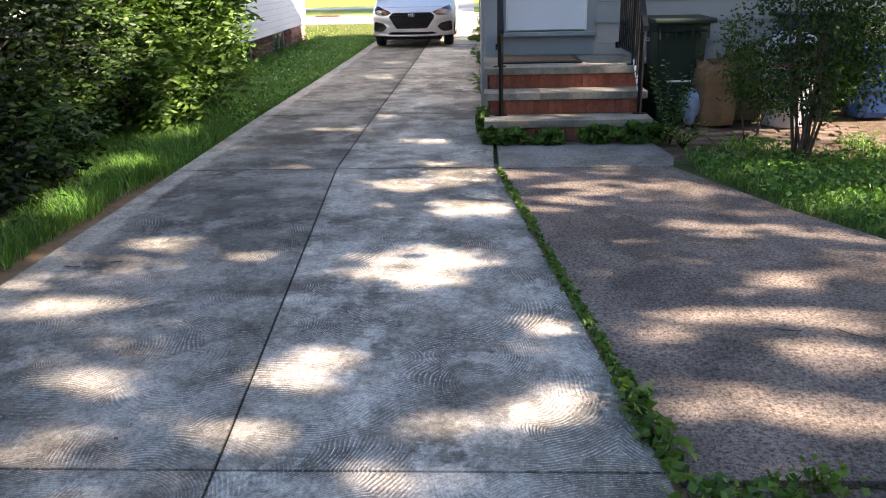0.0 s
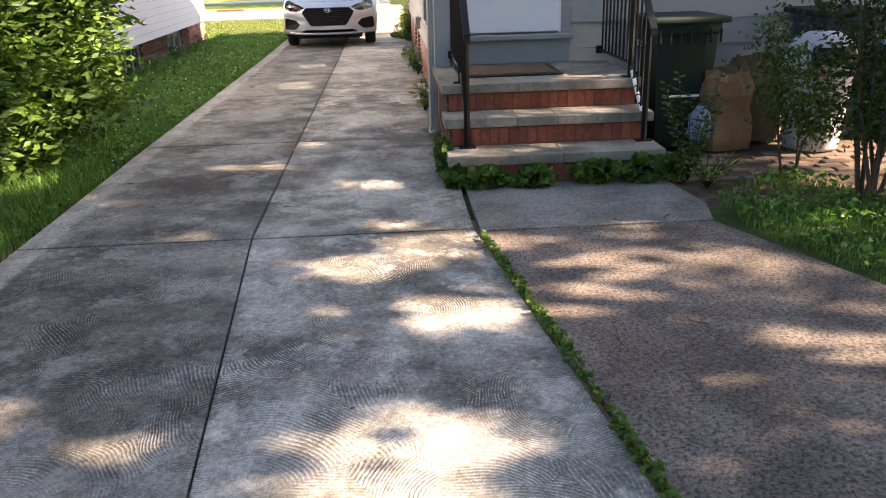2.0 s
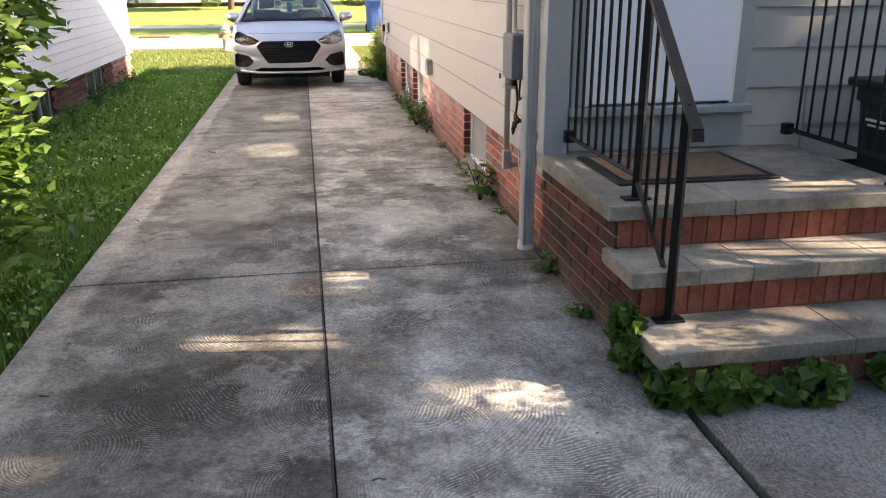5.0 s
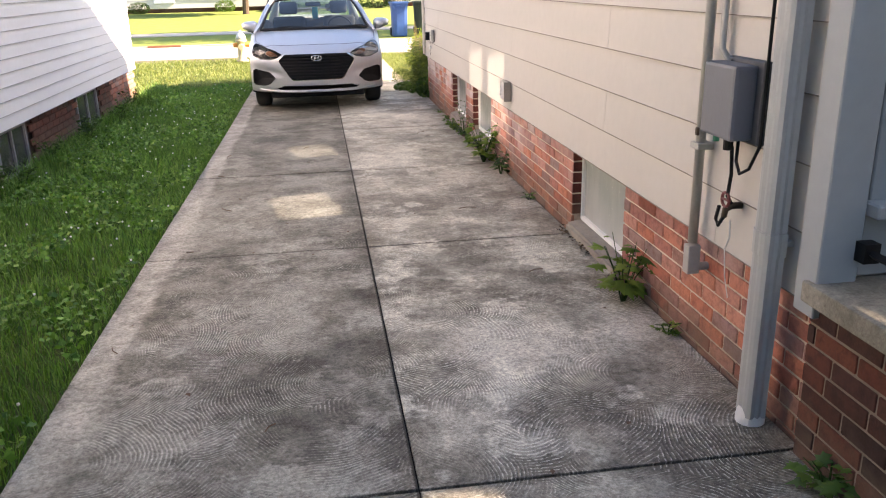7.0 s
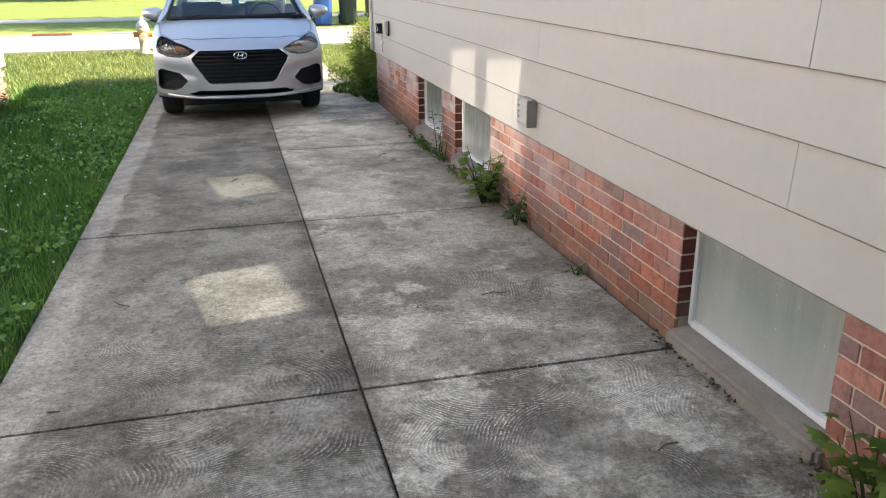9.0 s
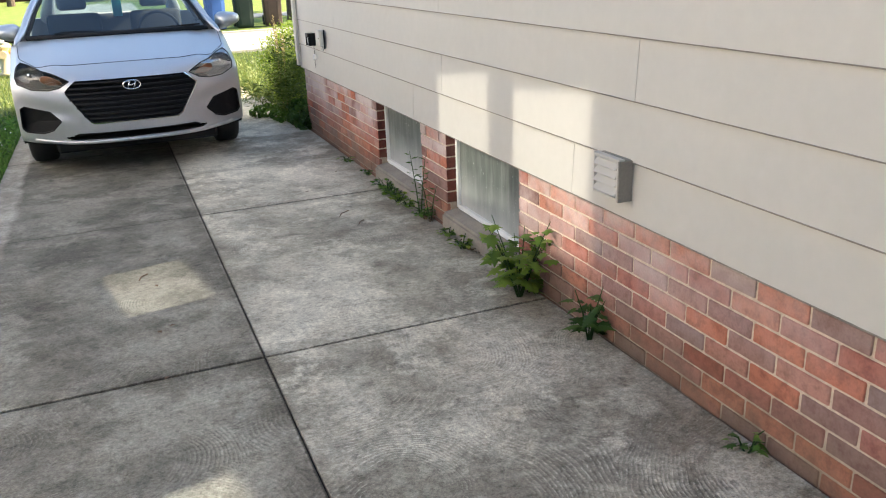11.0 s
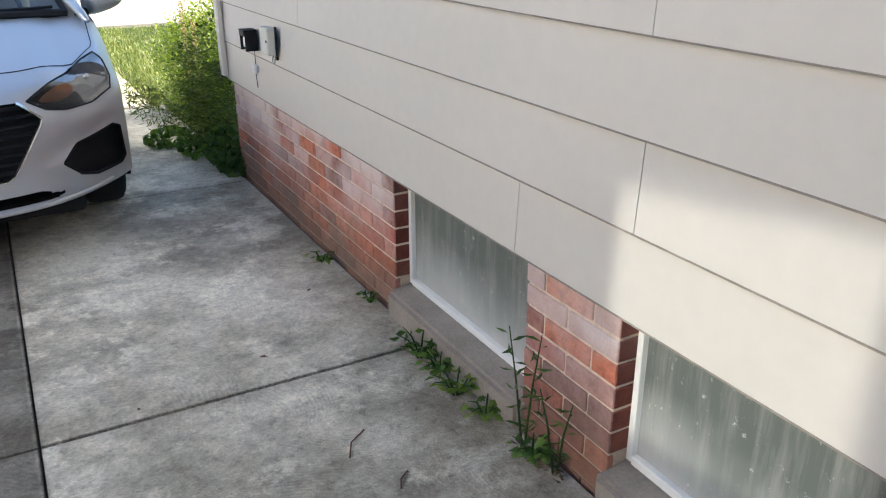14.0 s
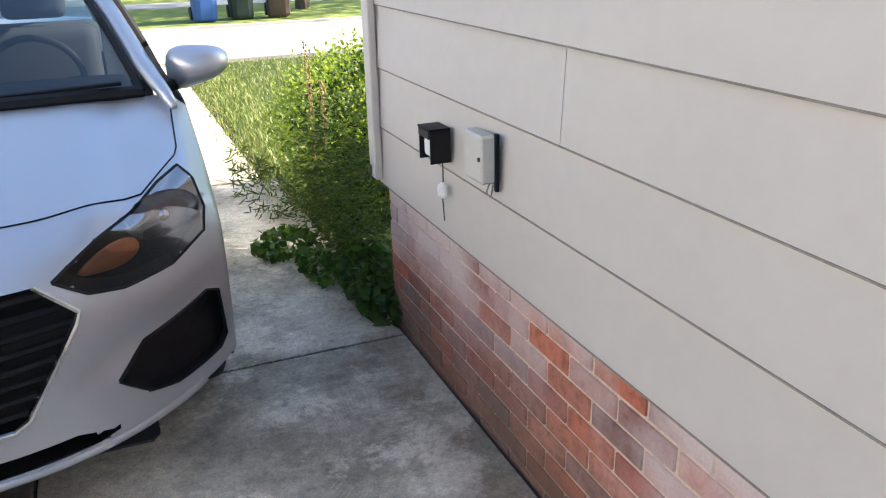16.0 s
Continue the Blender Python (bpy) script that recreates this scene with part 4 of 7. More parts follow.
    part("firewall", box(-0.72, 0.72, 1.15, 3.6, 0.3, 0.62), M_DARK, car)
    part("dashboard", box(-0.70, 0.70, 1.10, 1.62, 0.66, 0.965, 0.05, seg=3), M_PLASTIC, car, "dark dashboard", smooth=True)
    sx = 0.36
    st = tube([(sx + 0.18 * math.cos(a), 1.72 + 0.07 * math.sin(a), 0.93 + 0.165 * math.sin(a)) for a in np.linspace(0, 2 * math.pi, 29)], 0.014, 8)
    tube([(sx - 0.17, 1.72, 0.93), (sx, 1.70, 0.91), (sx + 0.17, 1.72, 0.93)], 0.02, 6, st)
    part("steering_wheel", st, M_PLASTIC, car, "black steering wheel", smooth=True)
    for s in (-1, 1):
        seat = part("seat", box(s * 0.37 - 0.24, s * 0.37 + 0.24, 2.15, 2.30, 0.5, 1.10, 0.06, seg=3), M_SEAT, car, "dark cloth front seat", smooth=True)
        hr = box(s * 0.37 - 0.13, s * 0.37 + 0.13, 2.2, 2.3, 1.13, 1.31, 0.045, seg=3)
        part("headrest", hr, M_SEAT, seat, smooth=True)
    part("rear_bench", box(-0.62, 0.62, 3.05, 3.25, 0.5, 1.04, 0.06, seg=3), M_SEAT, car, smooth=True)
    part("rear_view_mirror", box(-0.11, 0.11, 1.66, 1.69, 1.25, 1.31, 0.012), M_PLASTIC, car, "black rear-view mirror")
    part("hanging_tag", box(-0.02, 0.06, 1.7, 1.704, 1.08, 1.24), plain("teal_card", (0.05, 0.45, 0.5), 0.5), car, "teal card hanging from the mirror")
    for s, a0 in ((0.1, 0.62), (-0.5, 0.05)):
        part("wiper", tube([(s, 0.975, 1.0), (s + 0.3, 1.0, 1.005), (s + a0 * 0.9, 1.03, 1.01)], 0.008, 5), M_PLASTIC, car, "black wiper arm")
    return car


car = build_car()

# ---- doors, windows and fittings of our house ----
def pane_mat(name, top, low):
    m, nt, b = material(name, 0.22, 0, 0.5)
    co = coords(nt, "World")
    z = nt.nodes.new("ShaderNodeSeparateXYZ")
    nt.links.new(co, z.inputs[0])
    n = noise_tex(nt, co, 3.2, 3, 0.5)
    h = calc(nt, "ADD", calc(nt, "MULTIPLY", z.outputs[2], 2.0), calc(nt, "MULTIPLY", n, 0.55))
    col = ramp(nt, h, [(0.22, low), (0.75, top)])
    mp = nt.nodes.new("ShaderNodeMapping")
    mp.inputs["Scale"].default_value = (1, 22, 2.2)
    nt.links.new(co, mp.inputs[0])
    runs = ramp(nt, noise_tex(nt, mp.outputs[0], 1.0, 5, 0.7), [(0.45, (0, 0, 0)), (0.75, (0.35, 0.35, 0.35))])
    col = mix(nt, runs, col, (0.5, 0.5, 0.47))
    speck = ramp(nt, noise_tex(nt, co, 30, 4, 0.85), [(0.63, (0, 0, 0)), (0.74, (0.8, 0.8, 0.8))])
    nt.links.new(mix(nt, speck, col, (0.75, 0.75, 0.72)), b.inputs["Base Color"])
    nt.links.new(calc(nt, "MULTIPLY_ADD", n, 0.2, 0.24), b.inputs["Roughness"])
    return m


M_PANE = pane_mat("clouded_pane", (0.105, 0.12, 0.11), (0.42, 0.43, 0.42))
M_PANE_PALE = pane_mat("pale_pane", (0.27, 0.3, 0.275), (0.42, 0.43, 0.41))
M_GREYBOX = plain("grey_plastic", (0.15, 0.155, 0.175), 0.5, var=0.05, scale=5)
M_CONDUIT = plain("painted_conduit", (0.4, 0.38, 0.34), 0.55, var=0.08, scale=6)
M_PIPEGREY = plain("grey_downspout", (0.36, 0.37, 0.36), 0.45, var=0.06, scale=4)
M_COPPER = plain("red_valve", (0.16, 0.03, 0.03), 0.5, var=0.2)
M_BRASS = plain("old_brass", (0.09, 0.065, 0.045), 0.5, 0.7, var=0.2)
M_MAT = plain("brown_coir", (0.16, 0.1, 0.06), 0.95, var=0.3, scale=30, relief=0.7, dist=0.006)
M_SILL = plain("sill_concrete", (0.26, 0.225, 0.19), 0.9, var=0.18, scale=7, relief=0.5, dist=0.004)

for n, (a, b) in enumerate(WINDOWS):
    w = tagged(new("window"), "clouded basement window with a white painted frame in the brick base", "window", kind="structure")
    x = 0.2
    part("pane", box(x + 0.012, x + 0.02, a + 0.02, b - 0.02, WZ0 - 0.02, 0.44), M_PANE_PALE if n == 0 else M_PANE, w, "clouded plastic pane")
    for y0, y1, z0, z1 in ((a, a + 0.02, -0.03, 0.43), (b - 0.02, b, -0.03, 0.43), (a + 0.02, b - 0.02, -0.035, -0.008)):
        part("frame", box(x - 0.008, x + 0.03, y0, y1, z0, z1, 0.003), M_WHITE, w, "flaking white paint")
    sill = bmesh.new()
    box(0.0, 1, 0, 1, 0, 1, 0.0, sill)
    for v in sill.verts:
        c = v.co
        v.co = Vector((0.1 + c.x * 0.13, a - 0.015 + c.y * (b - a + 0.03), (gz(a) - 0.1) if c.z < 0.5 else (-0.05 + c.x * 0.02)))
    bmesh.ops.bevel(sill, geom=sill.edges[:], offset=0.014, segments=2, affect="EDGES")
    part("sill", sill, M_SILL, w, "weathered concrete sill")

trim = tagged(new("trim"), "corner boards greyed for the rear's shade, and beige edging", "trim", kind="structure")
part("corner_board", box(0.055, 0.185, 8.745, 8.85, 0.415, 2.9, 0.004), M_SIDING_SHADEGREY, trim, "corner post, its paint greyed for the rear's shade")
part("corner_strip", box(0.072, 0.10, 18.06, 18.13, 0.44, 2.9, 0.004), M_SIDING, trim)
part("corner_cap", box(0.072, 0.115, 18.10, 18.14, 0.43, 0.49, 0.003), M_BLACK, trim, "dark metal corner cap")

door = tagged(new("door"), "white storm door with grey casing above the porch", "door", kind="structure")
part("door_panel", box(0.295, 1.10, 8.745, 8.785, 0.79, 2.72, 0.006), M_DOOR, door, "smooth white door panel")
for x0, x1, z0, z1 in ((0.275, 0.295, 0.78, 2.74), (1.10, 1.12, 0.78, 2.74), (0.295, 1.10, 2.72, 2.74)):
    part("door_edge", box(x0, x1, 8.752, 8.79, z0, z1), M_WHITE, door)
for x0, x1 in ((0.205, 0.275), (1.12, 1.205)):
    part("casing", box(x0, x1, 8.765, 8.80, 0.765, 2.8, 0.004), M_TRIMGREY, door, "grey painted casing")
part("door_sill", box(0.19, 1.22, 8.70, 8.80, 0.73, 0.775, 0.006), M_TRIMGREY, door, "worn grey threshold")
part("kick_board", box(0.205, 1.205, 8.775, 8.80, 0.535, 0.73, 0.003), M_SIDING_SHADEGREY, door)
part("door_handle", tube([(1.04, 8.745, 1.72), (1.04, 8.70, 1.72), (1.04, 8.70, 1.86), (1.04, 8.745, 1.86)], 0.009, 6), M_BLACK, door, "black pull handle")

# railings
def railing(x, side, label):
    r = thing("railing", label, "railing", (x, 7.4, 0.135), group="railings beside the porch steps")
    y0, z0 = 0.0, 0.0
    yt, zt = 0.40, 0.395
    R = lambda n, pts, rad, lab="", mat=M_BLACK: part(n, tube(pts, rad, 4), mat, r, lab)
    R("post", [(0, y0, 0), (0, y0, 0.86)], 0.021)
    R("post", [(0, yt, zt), (0, yt, zt + 0.90)], 0.021)
    for yy, zz in ((y0, 0.004), (yt, zt + 0.004)):
        part("foot_plate", box(-0.06, 0.06, yy - 0.03, yy + 0.03, zz - 0.004, zz + 0.006, 0.002), M_BLACK, r)
    handrail = [(0, 1.33, zt + 0.87), (0, yt, zt + 0.87), (0, 0.0, 0.86), (0, -0.09, 0.775), (0, -0.10, 0.735)]
    hb = bmesh.new()
    for a, b in zip(handrail, handrail[1:]):
        a, b = Vector(a), Vector(b)
        u = (b - a).normalized().cross(Vector((1, 0, 0)))
        vs = [hb.verts.new(p + Vector((sx * 0.022, 0, 0)) + u * su * 0.009) for p in (a, b) for sx, su in ((-1, -1), (1, -1), (1, 1), (-1, 1))]
        for q in ((0, 1, 2, 3), (7, 6, 5, 4), (0, 4, 5, 1), (1, 5, 6, 2), (2, 6, 7, 3), (3, 7, 4, 0)):
            hb.faces.new([vs[i] for i in q])
    bmesh.ops.recalc_face_normals(hb, faces=hb.faces)
    part("handrail", hb, M_BLACK, r, "flat iron handrail with a turned-down end")
    R("bottom_rail", [(0, 1.33, zt + 0.10), (0, yt, zt + 0.10)], 0.013)
    R("bottom_rail", [(0, yt, zt + 0.08), (0, 0, 0.13)], 0.013)
    part("wall_bracket", box(-0.025, 0.025, 1.30, 1.345, zt + 0.07, zt + 0.13), M_BLACK, r)
    for k in range(1, 9):
        y = yt + k * 0.104
        R("baluster", [(0, y, zt + 0.10), (0, y, zt + 0.87)], 0.0085)
    for k in (1, 2, 3):
        f = k / 4
        R("baluster", [(0, yt * f, 0.13 + (zt - 0.05) * f), (0, yt * f, 0.86 + (zt + 0.01) * f)], 0.0085)
    return r


rail_a = railing(0.19, 0, "black iron railing bolted to the porch step edge by the downspout")
rail_b = railing(1.45, 1, "black iron railing with white tape beside the green bin")
tp = bmesh.new()
for k in range(5):
    f0 = 0.18 + k * 0.15
    tube([(0, 0.4 * f0, 0.13 + 0.345 * f0), (0, 0.4 * (f0 + 0.12), 0.13 + 0.345 * (f0 + 0.12))], 0.0145, 6, tp)
part("tape", tp, M_WHITE, rail_b, "white tape wound round the bar")

part("tape", box(-0.026, 0.026, 0.62, 0.80, 1.255, 1.282, 0.003), plain("lavender_tape", (0.42, 0.43, 0.62), 0.4, var=0.1), rail_b, "pale lavender tape on the handrail")
mat = thing("doormat", "worn brown doormat with a black rubber border on the porch", "doormat", (0.20, 8.02, 0.53))
part("border", box(0, 0.80, 0, 0.6, 0, 0.012, 0.004), M_BLACK, mat, "black rubber border")
part("bristle_pad", box(0.05, 0.75, 0.05, 0.55, 0.01, 0.018, 0.003), M_MAT, mat, "brown bristle pile")

ds = thing("downspout", "grey corrugated downspout with a white boot beside the corner post", "downspout", (0.045, 9.0, gz(9.0)))
pb = bmesh.new()
n = 20
prof = []
for k in range(n):
    a = 2 * math.pi * k / n
    sx, sy = math.cos(a), math.sin(a)
    rr = 0.037 / max(abs(sx), abs(sy)) * (1 if k % 2 else 0.93)
    prof.append((sx * rr * 1.05, sy * rr * 1.3))
part("pipe", prism(prof, 0.03, 2.9), M_PIPEGREY, ds)
part("collar", prism([(x * 1.09, y * 1.09) for x, y in prof], 0.62, 0.70), M_PIPEGREY, ds)
part("boot", lathe([(0.05, -0.02), (0.05, 0.02), (0.046, 0.04), (0.042, 0.055)], 20), M_WHITE, ds, "white plastic boot")
part("strap", box(-0.03, 0.06, -0.045, 0.045, 0.655, 0.672), M_PIPEGREY, ds)

cd = thing("conduit", "painted electrical conduit clipped to the clapboards", "conduit", (0.06, 9.57, 0))
part("pipe", tube([(0, 0, 2.9), (0, 0, 0.40)], 0.019, 12), M_CONDUIT, cd, smooth=True)
part("elbow", box(-0.024, 0.028, -0.024, 0.024, 0.27, 0.39, 0.006, seg=2), M_CONDUIT, cd, "grey rectangular elbow fitting")
part("nipple", tube([(0.02, 0, 0.295), (0.09, 0, 0.295)], 0.016, 10), M_CONDUIT, cd)
for z in (0.78, 1.6):
    part("clip", box(-0.025, 0.04, -0.035, 0.035, z, z + 0.025, 0.003), M_CONDUIT, cd)

cp = thing("pipe", "thin painted pipe running down to the utility box", "pipe", (0.075, 9.49, 0))
part("run", tube([(0, 0, 2.9), (0, 0, 1.16), (0.0, -0.07, 1.12)], 0.013, 10), M_CONDUIT, cp, smooth=True)

M_BOXDARK = plain("dark_grey_plastic", (0.06, 0.065, 0.075), 0.5, var=0.05, scale=5)
ub = thing("utility_box", "grey plastic utility box screwed to the clapboards", "utility box", (0, 9.33, 0.86))
part("back_plate", box(0.075, 0.105, -0.14, 0.12, 0.0, 0.28, 0.004), M_BOXDARK, ub)
part("cover", box(-0.005, 0.08, -0.10, 0.125, 0.01, 0.265, 0.012, seg=2), M_GREYBOX, ub, "rounded grey cover")
part("latch", box(-0.03, -0.02, 0.09, 0.11, 0.0, 0.03, 0.003), M_BRASS, ub)
part("gland", tube([(0.03, -0.03, 0.012), (0.03, -0.03, -0.03)], 0.018, 10), M_BLACK, ub)
part("gland", tube([(0.04, 0.08, 0.012), (0.04, 0.08, -0.02)], 0.012, 10), plain("green_plastic", (0.02, 0.2, 0.12), 0.5), ub, "green cable gland")

cable = thing("cable", "thin black cable looping below the utility box", "cable", (0.06, 9.18, 0))
part("run", tube([(0.02, 0, 2.9), (0.02, 0, 0.86), (0.0, 0.02, 0.78), (-0.01, 0.06, 0.755), (0.0, 0.11, 0.79), (0.01, 0.125, 0.87)], 0.006, 6), M_BLACK, cable)
cable2 = thing("cable", "short dark cable from the utility box to the tap", "cable", (0.045, 9.30, 0))
part("run", tube([(0, 0, 0.84), (0.01, 0.005, 0.74), (0.0, 0.0, 0.66), (0.03, 0.01, 0.62)], 0.007, 6), M_BLACK, cable2)
tap = thing("hose_tap", "old outdoor tap with a red wheel handle on the wall", "tap", (0.06, 9.31, 0.61))
part("spout", tube([(0.06, 0, 0.01), (0.01, 0, 0.01), (-0.012, 0, -0.002), (-0.016, 0, -0.03)], [0.013, 0.013, 0.012, 0.011], 10), M_BRASS, tap, smooth=True)
wheel_b = bmesh.new()
tube([(-0.015 + 0.0 * a, 0.026 * math.cos(a), 0.035 + 0.026 * math.sin(a)) for a in np.linspace(0, 2 * math.pi, 17)], 0.006, 6, wheel_b)
tube([(-0.015, -0.025, 0.035), (-0.015, 0.025, 0.035)], 0.005, 6, wheel_b)
part("handle", wheel_b, M_COPPER, tap, "red wheel handle")
part("hose_end", tube([(-0.016, 0, -0.028), (-0.02, 0.03, -0.07), (-0.02, 0.05, -0.05), (-0.01, 0.05, 0.0)], 0.007, 6), M_BLACK, tap)
wire = thing("wire", "thin white wire hanging down the wall below the tap", "wire", (0.08, 9.33, 0))
part("strand", tube([(0, 0, 0.56), (0.0, -0.01, 0.50), (0.0, 0.02, 0.44), (0.0, 0.0, 0.34), (0.02, 0.0, 0.25)], 0.0025, 5), M_WHITE, wire)

vent = thing("wall_vent", "beige louvred dryer vent on the clapboards", "vent", (0.075, 12.99, 0.575))
# tan darkened to paint shade between the louvres; the flange shares it
M_VENTSHADE = plain("shadowed_tan_plastic", (0.24, 0.215, 0.185), 0.6)
part("backing", box(-0.006, 0.03, -0.082, 0.082, -0.072, 0.072), M_VENTSHADE, vent, "flat backing darkened for the shade behind the louvres")
for y0, y1, z0, z1 in ((-0.085, -0.07, -0.075, 0.075), (0.07, 0.085, -0.075, 0.075), (-0.07, 0.07, 0.062, 0.075), (-0.07, 0.07, -0.075, -0.066)):
    part("frame", box(-0.026, 0.0, y0, y1, z0, z1, 0.002), M_SIDING, vent)
part("flange", box(-0.03, 0.028, -0.0935, -0.0855, -0.078, 0.07), M_VENTSHADE, vent, "darker tan side flange")
for k in range(4):
    z0 = 0.06 - 0.0315 * k
    lb = bmesh.new()
    q = [lb.verts.new((x, y, z)) for y in (-0.069, 0.069) for x, z in ((-0.012, z0), (-0.032, z0 - 0.024), (-0.029, z0 - 0.026), (-0.008, z0 - 0.002))]
    for f in ((0, 1, 2, 3), (7, 6, 5, 4), (0, 4, 5, 1), (1, 5, 6, 2), (2, 6, 7, 3), (3, 7, 4, 0)):
        lb.faces.new([q[i] for i in f])
    bmesh.ops.recalc_face_normals(lb, faces=lb.faces)
    part("louvre", lb, M_SIDING, vent)

lamp = thing("flood_light", "small black outdoor flood light on the clapboards", "lamp", (0.09, 17.43, 0.72))
part("hood", box(-0.085, -0.078, -0.043, 0.043, 0.025, 0.056, 0.002), M_BLACK, lamp)
lamp.scale, hd = (0.78, 0.92, 0.95), bmesh.new()
for q in (((0.0, -0.06), (0.0, 0.06)),):
    box(-0.08, 0.0, -0.048, -0.043, -0.05, 0.055, 0.0, hd)
    box(-0.08, 0.0, 0.043, 0.048, -0.05, 0.055, 0.0, hd)
    box(-0.085, 0.0, -0.048, 0.048, 0.05, 0.056, 0.0, hd)
    box(-0.02, 0.0, -0.045, 0.045, -0.05, 0.05, 0.0, hd)
part("housing", hd, M_BLACK, lamp, "open black metal hood")
part("bulb", box(-0.07, -0.02, -0.032, 0.032, -0.035, 0.02, 0.012, seg=2), M_WHITE, lamp, "white frosted lamp face")
part("cord", tube([(-0.01, 0.0, -0.055), (-0.01, 0.0, -0.12), (-0.012, 0.01, -0.14), (-0.01, -0.005, -0.25)], 0.0025, 5), M_BLACK, lamp)
part("sensor", lathe([(0.008, -0.175), (0.02, -0.165), (0.02, -0.135), (0.006, -0.125)], 12, cx=-0.012), M_WHITE, lamp, "small white sensor on a cord")
gbx = thing("junction_box", "pale grey metal junction box on the clapboards", "junction box", (0.09, 17.14, 0.755))
gbx.scale = (0.8, 0.92, 1.0)
part("body", box(-0.055, 0.0, -0.06, 0.06, -0.065, 0.06, 0.006), plain("pale_grey_metal", (0.5, 0.49, 0.44), 0.5, var=0.05), gbx)
part("back_plate", box(-0.01, 0.003, -0.07, -0.055, -0.085, 0.065, 0.002), M_BLACK, gbx, "dark hinge edge")
part("screw", tube([(-0.06, -0.045, 0.0), (-0.052, -0.045, 0.0)], 0.006, 8), M_BRASS, gbx)
part("loop", tube([(-0.02, -0.045, -0.065), (-0.03, -0.045, -0.09), (-0.02, -0.055, -0.1), (-0.01, -0.05, -0.07)], 0.003, 5), M_GREYBOX, gbx)

cap = thing("bottle_cap", "bright blue plastic cap lying on the concrete", "cap", (0.12, 8.72, gz(8.72) + 0.001))
part("shell", lathe([(0.018, 0.0), (0.019, 0.008), (0.016, 0.014)], 16), plain("blue_plastic", (0.02, 0.04, 0.5), 0.35), cap)


# ---- bins and bags behind the steps ----
def wheelie(name, label, at, rz, mat_body, mat_lid, w=0.56, d=0.62, h=1.02, group=""):
    b = thing(name, label, "bin", at, rz, group)
    sh = bmesh.new()
    lev = [(0.0, 0.40, 0.42), (0.05, 0.43, 0.46), (h * 0.86, w * 0.94, d * 0.94), (h * 0.87, w, d), (h * 0.94, w, d)]
    rings = []
    for z, ww, dd in lev:
        out = []
        for k in range(20):
            a = 2 * math.pi * (k + 0.5) / 20
            c, s = math.cos(a), math.sin(a)
            q = (abs(c) ** 6 + abs(s) ** 6) ** (-1 / 6)
            out.append(sh.verts.new((c * q * ww / 2, s * q * dd / 2, z)))
        rings.append(out)
    for a, c in zip(rings, rings[1:]):
        for k in range(20):
            sh.faces.new((a[k], a[(k + 1) % 20], c[(k + 1) % 20], c[k]))
    sh.faces.new(rings[0][::-1])
    sh.faces.new(rings[-1])
    part("body", sh, mat_body, b)
    part("lid", box(-w / 2 - 0.015, w / 2 + 0.015, -d / 2 - 0.04, d / 2, h * 0.94, h * 0.985, 0.015, seg=2), mat_lid, b)
    for k in range(7):
        x = -w / 2 + 0.05 + (w - 0.1) * k / 6
        part("rib", box(x - 0.006, x + 0.006, -d / 2 - 0.018, -d / 2 + 0.01, h * 0.80, h * 0.90, 0.003), mat_body, b)
    part("grip", tube([(-w / 2 + 0.04, d / 2 + 0.05, h * 0.96), (w / 2 - 0.04, d / 2 + 0.05, h * 0.96)], 0.014, 8), mat_lid, b)
    for s in (-1, 1):
        wb = lathe([(0.03, -0.025), (0.12, -0.025), (0.125, 0.0), (0.12, 0.025), (0.03, 0.025)], 20)
        bmesh.ops.transform(wb, verts=wb.verts, matrix=Matrix.Translation((s * (w / 2 - 0.04), d / 2 - 0.09, 0.125)) @ pose(0, 0, 0, 0, 90, 0))
        part("wheel", wb, M_PLASTIC, b, "black bin wheel")
    return b


M_BINGREEN = plain("dark_green_plastic", (0.006, 0.019, 0.012), 0.68, var=0.12, scale=6)
M_BINBLUE = plain("blue_bin_plastic", (0.02, 0.075, 0.26), 0.5, var=0.12, scale=6)
M_BINNAVY = plain("navy_bin_plastic", (0.01, 0.02, 0.06), 0.5, var=0.12, scale=6)
# white plastic greyed to carry the shade by the rear wall
M_WHITE_SHADED = plain("shaded_white_plastic", (0.42, 0.42, 0.47), 0.4, var=0.12, scale=5)
M_BINBROWN = plain("brown_bin_plastic", (0.06, 0.035, 0.025), 0.55, var=0.15, scale=6)
gb = wheelie("wheelie_bin", "dark green wheelie bin standing beside the porch railing", (1.93, 8.22, gz(8.1)), 0, M_BINGREEN, M_BINGREEN)
st = bmesh.new()
for k in range(5):
    a = 2 * math.pi * k / 5 + math.pi / 2
    tube([(-0.277, -0.08, 0.80), (-0.277, -0.08 - 0.022 * math.cos(a), 0.80 + 0.022 * math.sin(a))], 0.005, 5, st)
box(-0.28, -0.272, -0.0, 0.14, 0.80, 0.812, 0, st)
box(-0.28, -0.272, -0.0, 0.12, 0.775, 0.785, 0, st)
part("marking", st, M_WHITE, gb, "small white star and unreadable print")
part("handle_bar", tube([(-0.13, -0.30, 0.42), (0.10, -0.30, 0.42)], 0.009, 6), M_WHITE, gb, "pale bar across the front")

